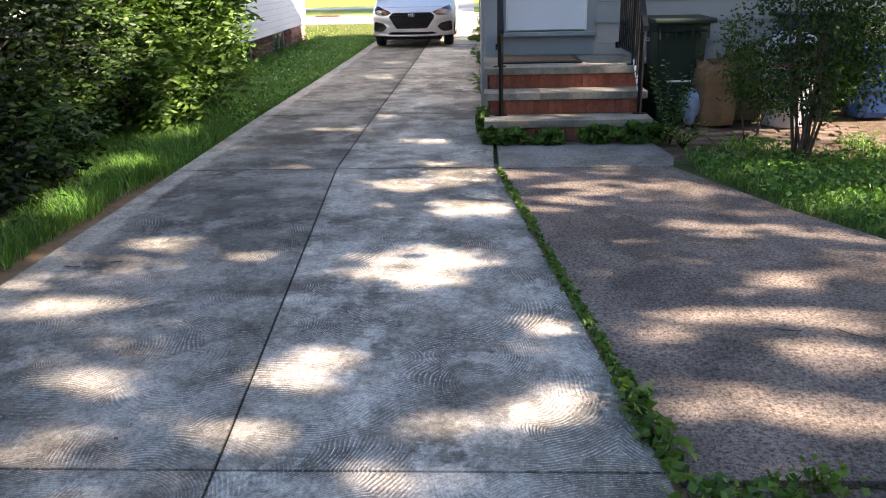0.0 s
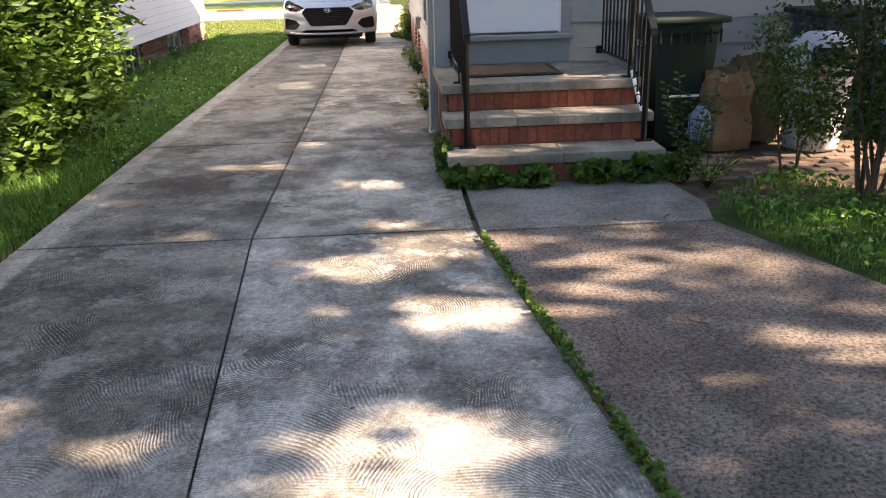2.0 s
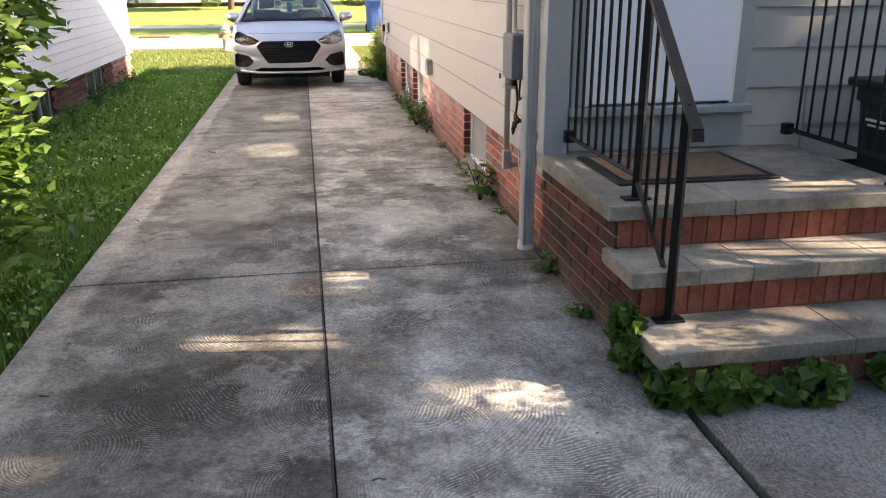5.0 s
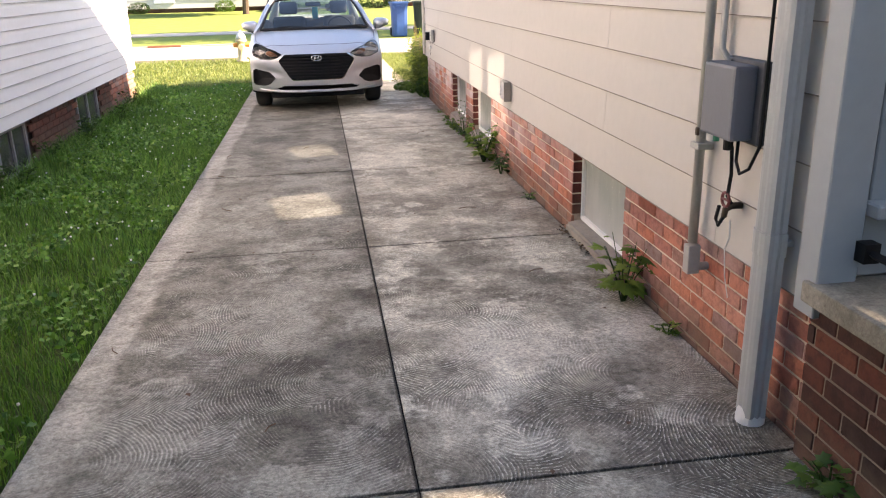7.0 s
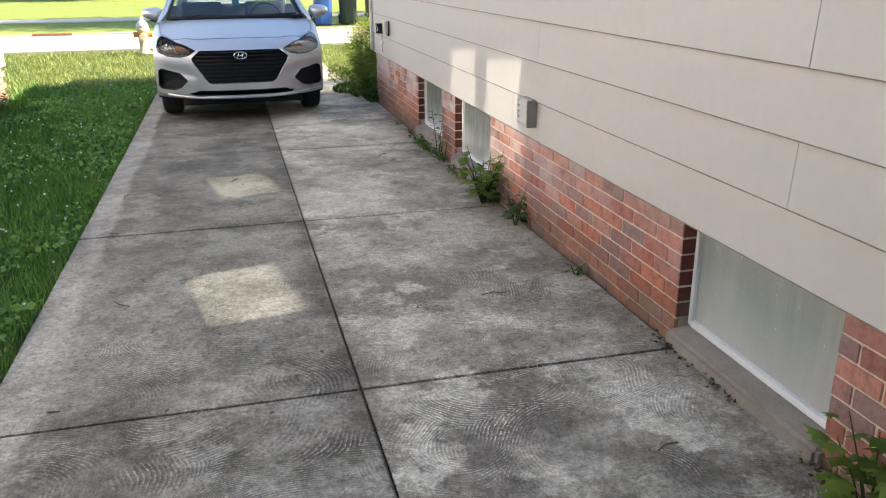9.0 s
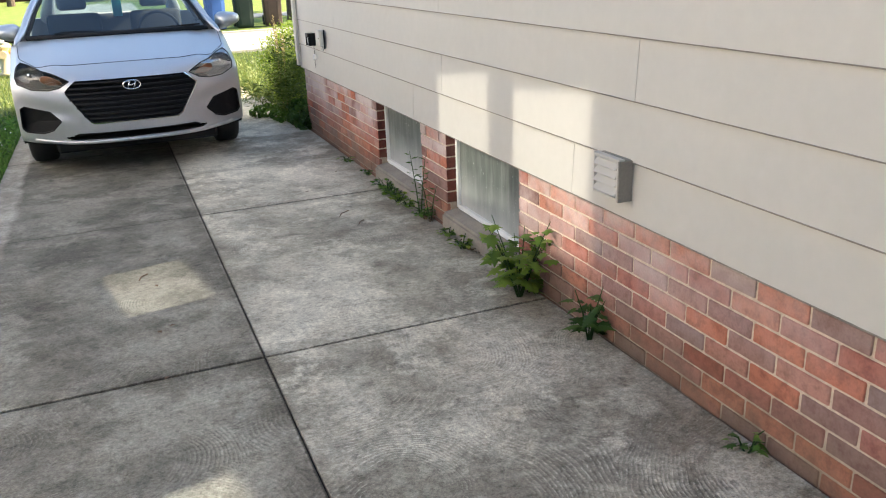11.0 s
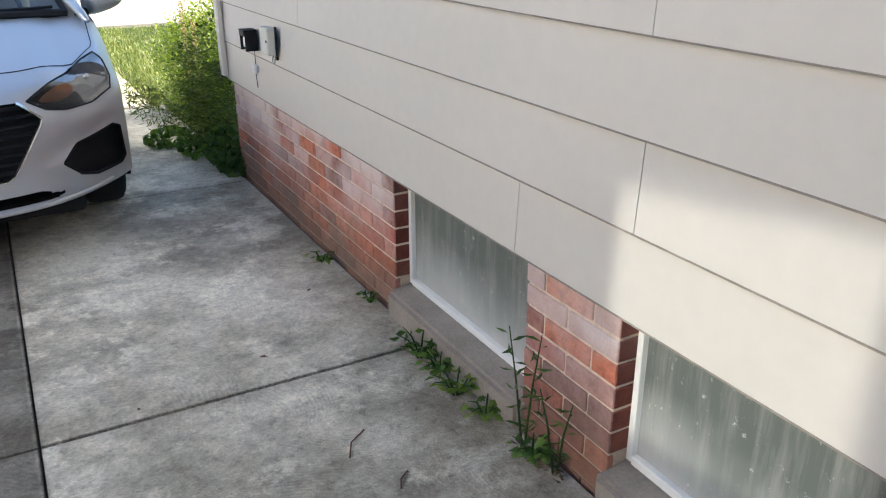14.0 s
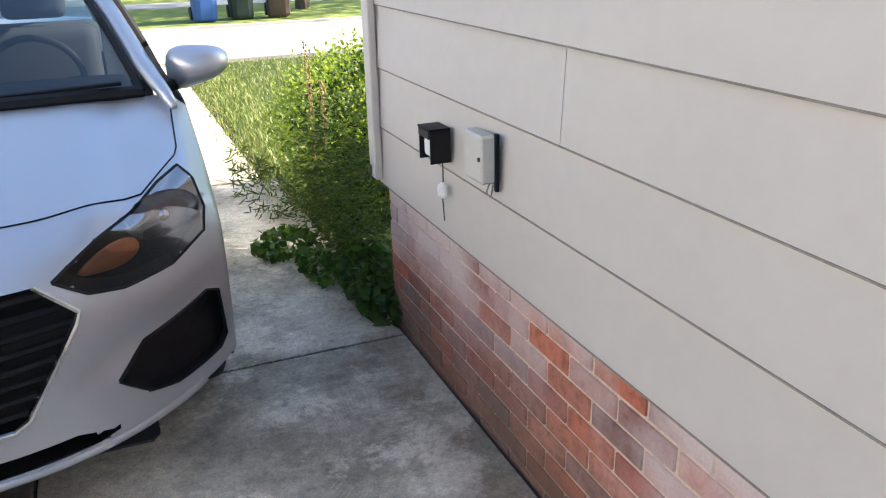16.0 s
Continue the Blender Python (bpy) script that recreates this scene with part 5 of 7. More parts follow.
wb = thing("swing_bin", "white rounded bin with a dark opening in its domed lid", "bin", (2.93, 7.86, gz(7.9)))
part("body", lathe([(0.20, 0.0), (0.205, 0.02), (0.24, 0.5), (0.25, 0.56), (0.25, 0.60)], 28), M_WHITE_SHADED, wb, smooth=True)
part("lid", lathe([(0.262, 0.585), (0.265, 0.62), (0.25, 0.72), (0.20, 0.82), (0.11, 0.87), (0.02, 0.88)], 28), M_WHITE_SHADED, wb, "white domed lid", smooth=True)
fl = bmesh.new()
g = [[fl.verts.new((0.272 * math.sin(a) * (1 - 0.14 * t), -0.275 * math.cos(a) * (1 - 0.14 * t) , 0.66 + 0.12 * t)) for a in np.linspace(-0.75, 0.75, 9)] for t in (0, 0.5, 1)]
for a, b in zip(g, g[1:]):
    for k in range(8):
        fl.faces.new((a[k], a[k + 1], b[k + 1], b[k]))
part("flap", fl, M_PLASTIC, wb, "black flap opening")
part("rim_band", lathe([(0.268, 0.575), (0.272, 0.58), (0.272, 0.60), (0.268, 0.605)], 28), plain("red_band", (0.3, 0.05, 0.08), 0.5), wb, "red band under the lid")
wheelie("wheelie_bin", "navy blue wheelie bin with a dark lid by the rear wall", (3.3, 8.4, gz(8.3)), 0, M_BINNAVY, M_PLASTIC)
wheelie("wheelie_bin", "short blue bin standing on bare ground by the wall", (3.95, 8.35, gz(8.3)), 0, M_BINBLUE, M_BINBLUE, h=0.72)


def paper_bag(at, rz, h, label):
    b = thing("yard_waste_bag", label, "paper bag", at, rz, "brown paper bags by the wall")
    bm = bmesh.new()
    rings = []
    for j in range(11):
        z = h * j / 10
        out = []
        for k in range(22):
            a = 2 * math.pi * k / 22
            c, s = math.cos(a), math.sin(a)
            q = (abs(c) ** 5 + abs(s) ** 5) ** (-1 / 5)
            top = max(0, (j - 7) / 3)
            r = (0.2 + 0.02 * math.sin(j * 0.9)) * (1 - 0.25 * top) + 0.03 * noise.noise((c * 3 + at[0] * 9, s * 3, z * 6)) * (1 + 2 * top)
            out.append(bm.verts.new((c * q * r, s * q * r * 0.75, z + (0.05 * top * noise.noise((c * 2 + 5, s * 2, at[0]))))))
        rings.append(out)
    for a, c in zip(rings, rings[1:]):
        for k in range(22):
            bm.faces.new((a[k], a[(k + 1) % 22], c[(k + 1) % 22], c[k]))
    bm.faces.new(rings[0][::-1])
    part("bag", bm, M_PAPER, b)
    m2 = lathe([(0.14, h * 0.78), (0.13, h * 0.86), (0.05, h * 0.9)], 14)
    for v in m2.verts:
        v.co += Vector((0, 0, 0.05 * noise.noise(v.co * 9)))
    part("clippings", m2, M_SOIL, b, "dry garden waste inside")


M_PAPER = plain("brown_paper", (0.2, 0.125, 0.065), 0.85, var=0.2, scale=6, relief=0.5, dist=0.01)
paper_bag((2.26, 7.97, gz(8)), 12, 0.60, "crumpled brown paper yard bag standing open by the bin")
paper_bag((2.62, 8.25, gz(8)), -8, 0.66, "brown paper yard bag leaning at the rear wall")
bag = thing("plastic_bag", "crumpled pale blue plastic bag between bin and paper bag", "plastic bag", (2.04, 7.86, gz(8)))
pb = bmesh.new()
bmesh.ops.create_icosphere(pb, subdivisions=3, radius=1)
for v in pb.verts:
    d = 1 + 0.35 * noise.noise(v.co * 2.3) + 0.15 * noise.noise(v.co * 6)
    v.co = Vector((v.co.x * 0.09 * d, v.co.y * 0.09 * d, 0.18 + v.co.z * 0.17 * d))
    v.co.z = max(0, v.co.z)
part("film", pb, plain("thin_plastic", (0.25, 0.32, 0.45), 0.3, var=0.15), bag, smooth=True)

# ---- plants ----
RNG = np.random.default_rng(7)


def leaf_mesh(centres, axes, sizes, fold=0.25, width=0.5):
    """Leaves as folded diamonds at given centres, pointing along given axes."""
    n = len(centres)
    ax = axes / np.linalg.norm(axes, axis=1, keepdims=True)
    rnd = RNG.normal(size=(n, 3))
    sd = np.cross(ax, rnd)
    sd /= np.linalg.norm(sd, axis=1, keepdims=True) + 1e-9
    up = np.cross(sd, ax)
    s = sizes[:, None]
    v = np.empty((n, 4, 3))
    v[:, 0] = centres - ax * s * 0.5
    v[:, 1] = centres + sd * s * width * 0.5 + up * s * fold * 0.3
    v[:, 2] = centres + ax * s * 0.5 - up * s * 0.08
    v[:, 3] = centres - sd * s * width * 0.5 + up * s * fold * 0.3
    i = np.arange(n)[:, None] * 4
    faces = np.concatenate([i + [0, 1, 2], i + [0, 2, 3]])
    return v.reshape(-1, 3), faces


def raw_mesh(name, v, f, mat, parent=None, label="", kind=""):
    me = bpy.data.meshes.new(name)
    me.vertices.add(len(v))
    me.vertices.foreach_set("co", np.asarray(v, dtype=np.float32).ravel())
    k = f.shape[1]
    me.loops.add(len(f) * k)
    me.loops.foreach_set("vertex_index", f.astype(np.int32).ravel())
    me.polygons.add(len(f))
    me.polygons.foreach_set("loop_start", np.arange(0, len(f) * k, k, dtype=np.int32))
    me.update(calc_edges=True)
    me.materials.append(mat)
    ob = new(name, me)
    ob.parent = parent
    return tagged(ob, label, "", "", kind)


def blob_points(blobs, n, shell=0.6):
    """Points spread over ellipsoids (x, y, z, rx, ry, rz), most of them near the skin."""
    w = np.array([b[3] * b[4] + b[4] * b[5] + b[3] * b[5] for b in blobs])
    pick = RNG.choice(len(blobs), n, p=w / w.sum())
    d = RNG.normal(size=(n, 3))
    d /= np.linalg.norm(d, axis=1, keepdims=True)
    r = RNG.uniform(0, 1, n) ** (1 / 3) * (1 - shell) + shell * (0.85 + 0.3 * RNG.random(n))
    B = np.array(blobs)[pick]
    return B[:, :3] + d * r[:, None] * B[:, 3:], d


def foliage(name, blobs, n, size, mat, parent, label="", droop=0.0, width=0.5, clump=0, floor=None, shell=0.6):
    if clump:
        c, d = blob_points(blobs, n // clump, shell)
        c = np.repeat(c, clump, axis=0) + RNG.normal(size=(len(c) * clump, 3)) * size * 1.3
        d = np.repeat(d, clump, axis=0)
    else:
        c, d = blob_points(blobs, n, shell)
    ax = d * 0.7 + RNG.normal(size=c.shape) * 0.7
    ax[:, 2] -= droop
    if floor is not None:
        keep = c[:, 2] > floor
        c, ax = c[keep], ax[keep]
    v, f = leaf_mesh(c, ax, size * RNG.uniform(0.6, 1.3, len(c)), width=width)
    return raw_mesh(name, v, f, mat, parent, label)


def sprays(blobs, n_twigs, per, size, twig=0.3, droop=0.2, shell=0.8):
    """Compound leaves: rows of leaflets along thin twigs that point outward."""
    c, d = blob_points(blobs, n_twigs, shell)
    ax = d + RNG.normal(size=c.shape) * 0.5
    ax[:, 2] -= droop
    ax /= np.linalg.norm(ax, axis=1, keepdims=True)
    side = np.cross(ax, [0, 0, 1]) + 1e-6
    side /= np.linalg.norm(side, axis=1, keepdims=True)
    cs, axs = [], []
    for k in range(per):
        t = (k // 2) / (per / 2)
        sg = 1 if k % 2 else -1
        cs.append(c + ax * (t - 0.3) * twig + side * sg * size * 0.45 + RNG.normal(size=c.shape) * size * 0.1)
        axs.append(side * sg + ax * 0.5 + RNG.normal(size=c.shape) * 0.15)
    c, a = np.concatenate(cs), np.concatenate(axs)
    return c, a, size * RNG.uniform(0.7, 1.2, len(c))


def spray_part(name, blobs, n, per, size, mat, parent, label="", twig=0.3, droop=0.2, width=0.42, floor=None):
    c, a, s = sprays(blobs, n, per, size, twig, droop)
    if floor is not None:
        k = c[:, 2] > floor
        c, a, s = c[k], a[k], s[k]
    v, f = leaf_mesh(c, a, s, width=width)
    return raw_mesh(name, v, f, mat, parent, label)


def stems(name, at, tips, r, mat, parent, label=""):
    bm = bmesh.new()
    for k, t in enumerate(tips):
        a, b = Vector(at), Vector(t)
        a = a + Vector((0.05 * math.cos(k * 2.4), 0.05 * math.sin(k * 2.4), 0))
        m = a.lerp(b, 0.5) + Vector((random.uniform(-1, 1), random.uniform(-1, 1), 0)) * (b - a).length * 0.06
        tube([a, m, b], [r, r * 0.7, r * 0.3], 6, bm)
    return part(name, bm, mat, parent, label)


# the dark hedge of young trees along the left edge of the driveway
hedge = thing("hedge", "dense dark overgrown hedge of young trees beside the driveway", "hedge", (0, 0, 0))
HB = [(-3.9, 1.6, 1.0, 1.1, 1.4, 1.3), (-4.0, 3.4, 1.2, 1.15, 1.3, 1.6), (-3.85, 5.2, 1.3, 0.95, 1.3, 1.5), (-3.75, 6.9, 1.3, 0.75, 1.1, 1.3), (-4.4, 4.4, 2.4, 1.2, 2.4, 1.2), (-3.9, 7.9, 1.1, 0.5, 0.7, 0.8), (-3.5, 3.0, 0.35, 0.7, 1.4, 0.5), (-3.4, 5.0, 0.3, 0.55, 1.3, 0.4)]
spray_part("crown", HB, 7500, 10, 0.075, M_LEAF_SHADED, hedge, "compound leaves with the hedge's shade in their green", 0.32, 0.35, floor=-0.05)
foliage("inner_leaves", [(x, y, z, a * 0.8, b * 0.85, c * 0.8) for x, y, z, a, b, c in HB], 24000, 0.1, M_LEAF_SHADED, hedge, floor=-0.05, shell=0.4)
stems("stem_growth", (-4.0, 3.4, -0.1), [(-3.5 + 0.2 * math.sin(k), 1.5 + k * 0.55, 1.4 + 0.3 * math.cos(k * 2)) for k in range(12)], 0.03, M_BARK, hedge, "thin brown stems")

# a paler leaf copy paints sun onto the hedge face
spray_part("sun_paled_sprays", [(-3.3, 6.6, 0.9, 0.35, 0.6, 0.5), (-3.1, 5.4, 0.5, 0.3, 0.6, 0.3), (-3.4, 7.6, 1.0, 0.4, 0.5, 0.4)], 420, 10, 0.075, M_LEAF_MID, hedge, "sprays coloured lighter for the sun at the hedge face", 0.35, 0.35, floor=0.0)

sap = thing("young_tree", "young leafy tree with bright pinnate leaves against the white house", "tree", (-3.55, 8.3, gz(8.3)))
SB2 = [(0.15, 0.2, 1.15, 0.5, 0.6, 0.5), (0.35, 0.0, 0.75, 0.45, 0.5, 0.3), (-0.1, 0.3, 1.9, 0.6, 0.7, 0.6), (0.35, -0.4, 0.5, 0.3, 0.5, 0.25), (0.1, 1.0, 1.1, 0.35, 0.4, 0.4), (0.3, -0.7, 1.0, 0.4, 0.4, 0.5), (0.45, -0.5, 0.5, 0.35, 0.45, 0.3),
       (0.95, -0.05, 0.5, 0.2, 0.2, 0.1), (1.0, 0.0, 0.78, 0.18, 0.22, 0.12), (0.7, -0.2, 0.62, 0.34, 0.4, 0.2), (0.75, 0.2, 1.1, 0.35, 0.4, 0.22), (0.85, 0.2, 1.5, 0.35, 0.4, 0.22), (0.6, -0.4, 1.9, 0.4, 0.5, 0.3)]
spray_part("crown", SB2, 1700, 12, 0.1, M_LEAF_BRIGHT, sap, "sunlit yellow-green leaflets", 0.4, 0.4)
stems("trunk", (-0.15, 0.1, -0.05), [(0.1, 0.2, 1.3), (-0.1, 0.35, 2.1), (0.35, -0.1, 0.9), (0.1, 0.8, 1.2), (0.9, -0.1, 0.5), (0.8, 0.2, 1.1), (0.85, 0.2, 1.5)], 0.03, M_BARK, sap)

# unseen tall trees added to the right, whose crowns break the sunlight; leaves are left out so broad flecks of sun land
# at set places
OPEN_A = [(-0.74, 2.83, 0.14, 0.17), (-1.6, 2.72, 0.17, 0.07), (-1.5, 2.26, 0.22, 0.07), (-0.93, 2.36, 0.15, 0.07), (-0.13, 2.38, 0.18, 0.08), (0.24, 2.55, 0.16, 0.11), (-0.31, 2.1, 0.14, 0.05), (-1.86, 4.39, 0.2, 0.1), (-1.25, 4.17, 0.18, 0.08),
          (-0.4, 3.97, 0.33, 0.3), (0.21, 3.24, 0.13, 0.07), (-2.1, 3.46, 0.16, 0.1), (-0.54, 5.66, 0.3, 0.2), (-0.02, 5.14, 0.32, 0.22), (-0.28, 6.35, 0.2, 0.06), (-0.13, 5.94, 0.34, 0.19), (-0.49, 7.26, 0.28, 0.12), (-1.54, 6.31, 0.15, 0.08), (-0.72, 5.2, 0.09, 0.07)]
OPEN_B = [(0.8, 2.65, 0.18, 0.12), (1.2, 3.5, 0.22, 0.08), (1.5, 3.8, 0.16, 0.08), (1.3, 2.5, 0.2, 0.08), (1.24, 4.67, 0.14, 0.07), (1.15, 2.5, 0.2, 0.1), (1.37, 2.98, 0.18, 0.1), (0.71, 3.14, 0.1, 0.1), (1.0, 3.37, 0.13, 0.08), (1.39, 3.42, 0.26, 0.15), (1.37, 4.47, 0.28, 0.16), (0.48, 5.19, 0.28, 0.18), (1.37, 5.56, 0.2, 0.09), (0.32, 6.04, 0.12, 0.07),
          (0.6, 5.61, 0.28, 0.07), (-1.41, 7.94, 0.3, 0.09), (0.5, 7.36, 0.2, 0.09), (-0.04, 7.28, 0.24, 0.08), (0.19, 7.65, 0.44, 0.12), (0.18, 8.1, 0.22, 0.13), (-0.51, 8.02, 0.09, 0.1), (1.0, 6.84, 0.18, 0.07), (1.42, 6.83, 0.14, 0.08)]
OPEN_C = [(1.5, 6.5, 0.3, 0.18), (-3.75, 8.5, 0.45, 0.3), (-3.5, 7.7, 0.3, 0.15), (-0.25, 9.24, 0.6, 0.1), (2.4, 6.9, 0.3, 0.12), (2.05, 6.6, 0.25, 0.1), (2.5, 5.2, 0.25, 0.08), (2.2, 6.1, 0.2, 0.08), (-3.0, 6.2, 0.3, 0.2), (-3.0, 5.0, 0.25, 0.2), (-3.1, 7.4, 0.3, 0.25), (-2.8, 3.6, 0.15, 0.2)]


def in_sun(c):
    """Which leaves would stand in the light that falls through the open places."""
    k = (c[:, 2] + 0.08) / SUN_DIR.z
    x, y = c[:, 0] - k * SUN_DIR.x, c[:, 1] - k * SUN_DIR.y
    x = x + 0.07 * np.sin(y * 23.0) + 0.04 * np.sin(y * 51.0 + x * 13.0)
    y = y + 0.03 * np.sin(x * 19.0) + 0.02 * np.sin(x * 47.0)
    hit = np.zeros(len(c), bool)
    for a, b, ra, rb in OPEN_A + OPEN_B + OPEN_C:
        hit |= ((x - a) / (ra + 0.045)) ** 2 + ((y - b) / (rb + 0.045)) ** 2 < 1
    return hit


def shade_tree(at, blobs, n, label):
    t = thing("tree", label, "tree", (0, 0, 0))
    base = Vector(at)
    blobs = [(x, y + 0.4, *rest) for x, y, *rest in blobs]
    tb = tube([base, base + Vector((0.1, 0.1, 2.5)), base + Vector((-0.1, 0.2, 6.5))], [0.34, 0.26, 0.12], 12)
    for b in blobs:
        m = base + Vector((0, 0, 3.2))
        tube([m, m.lerp(Vector(b[:3]), 0.55) + Vector((0, 0, 0.4)), Vector(b[:3])], [0.12, 0.08, 0.03], 7, tb)
    part("trunk", tb, M_BARK, t)
    c, d = blob_points(blobs, n, 0.3)
    per = 62
    cc = np.repeat(c, per, axis=0) + RNG.normal(size=(n * per, 3)) * np.array([0.17, 0.17, 0.12])
    cc = cc[~in_sun(cc) | (RNG.random(len(cc)) < 0.05)]
    v, f = leaf_mesh(cc, RNG.normal(size=cc.shape), 0.15 * RNG.uniform(0.6, 1.3, len(cc)), width=0.7)
    raw_mesh("crown", v, f, M_LEAF, t)


SHADE_N = 520
shade_tree((10.5, -5.5, -0.1), [(9.6, -4.8, 6.6, 3.0, 3.2, 2.2), (8.4, -1.8, 6.2, 2.6, 2.8, 2.0), (12.0, -2.0, 8.0, 3.0, 3.2, 2.2)], SHADE_N, "tall broad-leaved tree shading the driveway")
shade_tree((12.5, 2.5, -0.1), [(9.6, 1.6, 7.2, 2.6, 2.8, 2.2), (12.3, 3.2, 8.4, 2.8, 3.0, 2.2), (10.4, 5.2, 7.2, 2.4, 2.2, 1.8), (7.6, 3.2, 5.6, 1.8, 1.8, 1.2), (13.2, 6.2, 9.4, 2.6, 2.6, 2.2), (9.8, 7.4, 6.6, 1.8, 1.5, 1.6), (7.6, 1.2, 9.8, 2.6, 3.6, 1.5), (6.8, 4.2, 5.8, 1.4, 2.0, 1.0), (8.3, 6.5, 6.0, 1.5, 1.5, 1.3)], SHADE_N + 290, "tall broad-leaved tree beside the rear yard")

# out-of-view tree and hedge, added to cut sky light over the yard
shade_tree((5.2, -1.0, -0.1), [(3.6, -0.2, 8.0, 3.2, 3.2, 1.4), (1.0, -3.5, 7.6, 3.0, 2.8, 1.5), (5.5, 3.2, 8.6, 2.4, 2.4, 1.3)], 340, "unseen broad-leaved tree added overhead to dim the sky light")
yh = thing("hedge", "unseen tall green hedge added to hold back light behind the rear yard", "hedge", (0, 0, 0))
foliage("leaves", [(-9 + 2.6 * k, -9, 2.2, 1.8, 1.2, 2.8) for k in range(9)] + [(11, -6 + 2.6 * k, 1.8, 1.0, 1.8, 2.4) for k in range(5)], 16000, 0.28, M_LEAF, yh, clump=3, width=0.8, floor=-0.1)
stems("stem_growth", (0, -9, -0.1), [(-8 + 2 * k, -9, 2.0) for k in range(9)], 0.05, M_BARK, yh)

# shrubs to the right of the steps
sh = thing("shrub", "tall many-stemmed shrub with fine dark leaves in the grass", "shrub", (2.55, 6.4, gz(6.4)))
foliage("leaves", [(0, 0, 1.15, 0.42, 0.4, 0.55), (0.05, 0, 0.75, 0.38, 0.36, 0.4), (0.1, 0.05, 1.75, 0.5, 0.5, 0.5), (-0.2, 0, 1.5, 0.4, 0.4, 0.4), (0.25, 0, 1.2, 0.35, 0.35, 0.5), (0.3, 0.1, 0.7, 0.5, 0.3, 0.35)], 11000, 0.042, M_LEAF, sh, "small dark leaves", clump=5)
# clusters in the brighter leaf material put sun patches into the shrub's colour
foliage("sun_paled_leaves", [(0.95, -0.1, 1.3, 0.22, 0.3, 0.4), (0.7, -0.15, 1.05, 0.15, 0.2, 0.2)], 1000, 0.055, M_LEAF_BRIGHT, sh, "leaves coloured paler for the sun on them", clump=5)
foliage("sun_paled_leaves", [(0.32, -0.05, 0.95, 0.2, 0.25, 0.35), (0.2, 0.1, 0.6, 0.2, 0.2, 0.2)], 1100, 0.05, M_LEAF_BRIGHT, sh, "leaves coloured paler for the sun on them", clump=5)
stems("stem_growth", (0, 0, -0.03), [(0.25 * math.cos(k * 1.7), 0.22 * math.sin(k * 1.7), 1.3 + 0.3 * math.sin(k * 3)) for k in range(11)], 0.014, M_BARK, sh)
sh2 = thing("shrub", "small drooping green shrub in front of the paper bags", "shrub", (2.36, 7.02, gz(7.0)))
foliage("leaves", [(-0.05, 0, 0.6, 0.2, 0.18, 0.24), (0.1, 0.0, 0.42, 0.2, 0.2, 0.16), (-0.2, 0, 0.88, 0.1, 0.1, 0.2)], 2600, 0.04, M_LEAF_MID, sh2, "fine dark green leaves", 0.5, clump=4)
stems("stem_growth", (0, 0, -0.03), [(0.1, 0, 0.5), (-0.2, 0, 0.95), (0.2, 0.1, 0.4)], 0.01, M_BARK, sh2)


LOBES = [(-0.05, 0.0), (-0.12, 0.22), (0.12, 0.2), (0.16, 0.46), (0.38, 0.24), (0.5, 0.36), (0.56, 0.16), (1.0, 0.0)]
LOBES = LOBES + [(a, -b) for a, b in LOBES[-2:0:-1]]


def lobed_mesh(cs, ax, leaf):
    """Lobed leaves, each a drooping fan."""
    V, F = [], []
    for c, a in zip(cs, ax):
        d = Vector(a).normalized()
        d = (d + Vector((random.uniform(-0.3, 0.3), random.uniform(-0.3, 0.3), random.uniform(-0.7, 0.1)))).normalized()
        side = d.cross(Vector((random.uniform(-0.3, 0.3), random.uniform(-0.3, 0.3), 1))).normalized()
        up = side.cross(d)
        s = leaf * random.uniform(0.55, 1.15)
        k0 = len(V)
        V.append(Vector(c) + d * s * 0.3 + up * s * 0.06)
        for u, w in LOBES:
            V.append(Vector(c) + d * s * u + side * s * w + up * s * (-0.12 * u * u - 0.25 * abs(w)))
        n = len(LOBES)
        F += [(k0, k0 + 1 + j, k0 + 1 + (j + 1) % n) for j in range(n)]
    return np.array([tuple(p) for p in V]), np.array(F)


M_WEED = leaf_mat("yellow_green_leaf", [(0.08, 0.14, 0.02), (0.14, 0.23, 0.03), (0.22, 0.29, 0.05)])


def weed(label, at, h, n, leaf, mat=None, spread=0.12, lean=(0, 0), cat="weed", width=0.4):
    w = thing("weed", label, cat, (at[0], at[1], gz(at[1]) + 0.0))
    st = []
    cs, ax = [], []
    for k in range(n):
        a = 2.4 * k
        tip = Vector((lean[0] * h + spread * math.cos(a), lean[1] * h + spread * math.sin(a), h * random.uniform(0.6, 1.0)))
        st.append(tip)
        m = max(5, int(h / leaf * 1.9))
        for j in range(m):
            t = 0.15 + 0.85 * j / m
            out = Vector((math.cos(j * 2.4), math.sin(j * 2.4), 0.2))
            cs.append(tip * t + out * leaf * 0.45)
            ax.append(out)
    if width > 0.6:
        raw_mesh("leaves", *lobed_mesh(cs, ax, leaf), mat or M_LEAF_BRIGHT, w)
    else:
        raw_mesh("leaves", *leaf_mesh(np.array(cs), np.array(ax), leaf * RNG.uniform(0.6, 1.2, len(cs)), width=width), mat or M_LEAF_BRIGHT, w)
    for k, tip in enumerate(st):
        part("stem", tube([(0.004 * math.cos(k), 0.004 * math.sin(k), -0.02), tip * 0.5 + Vector((0, 0, 0.02)), tip], [0.004, 0.003, 0.0015], 5), M_LEAF, w)
    return w


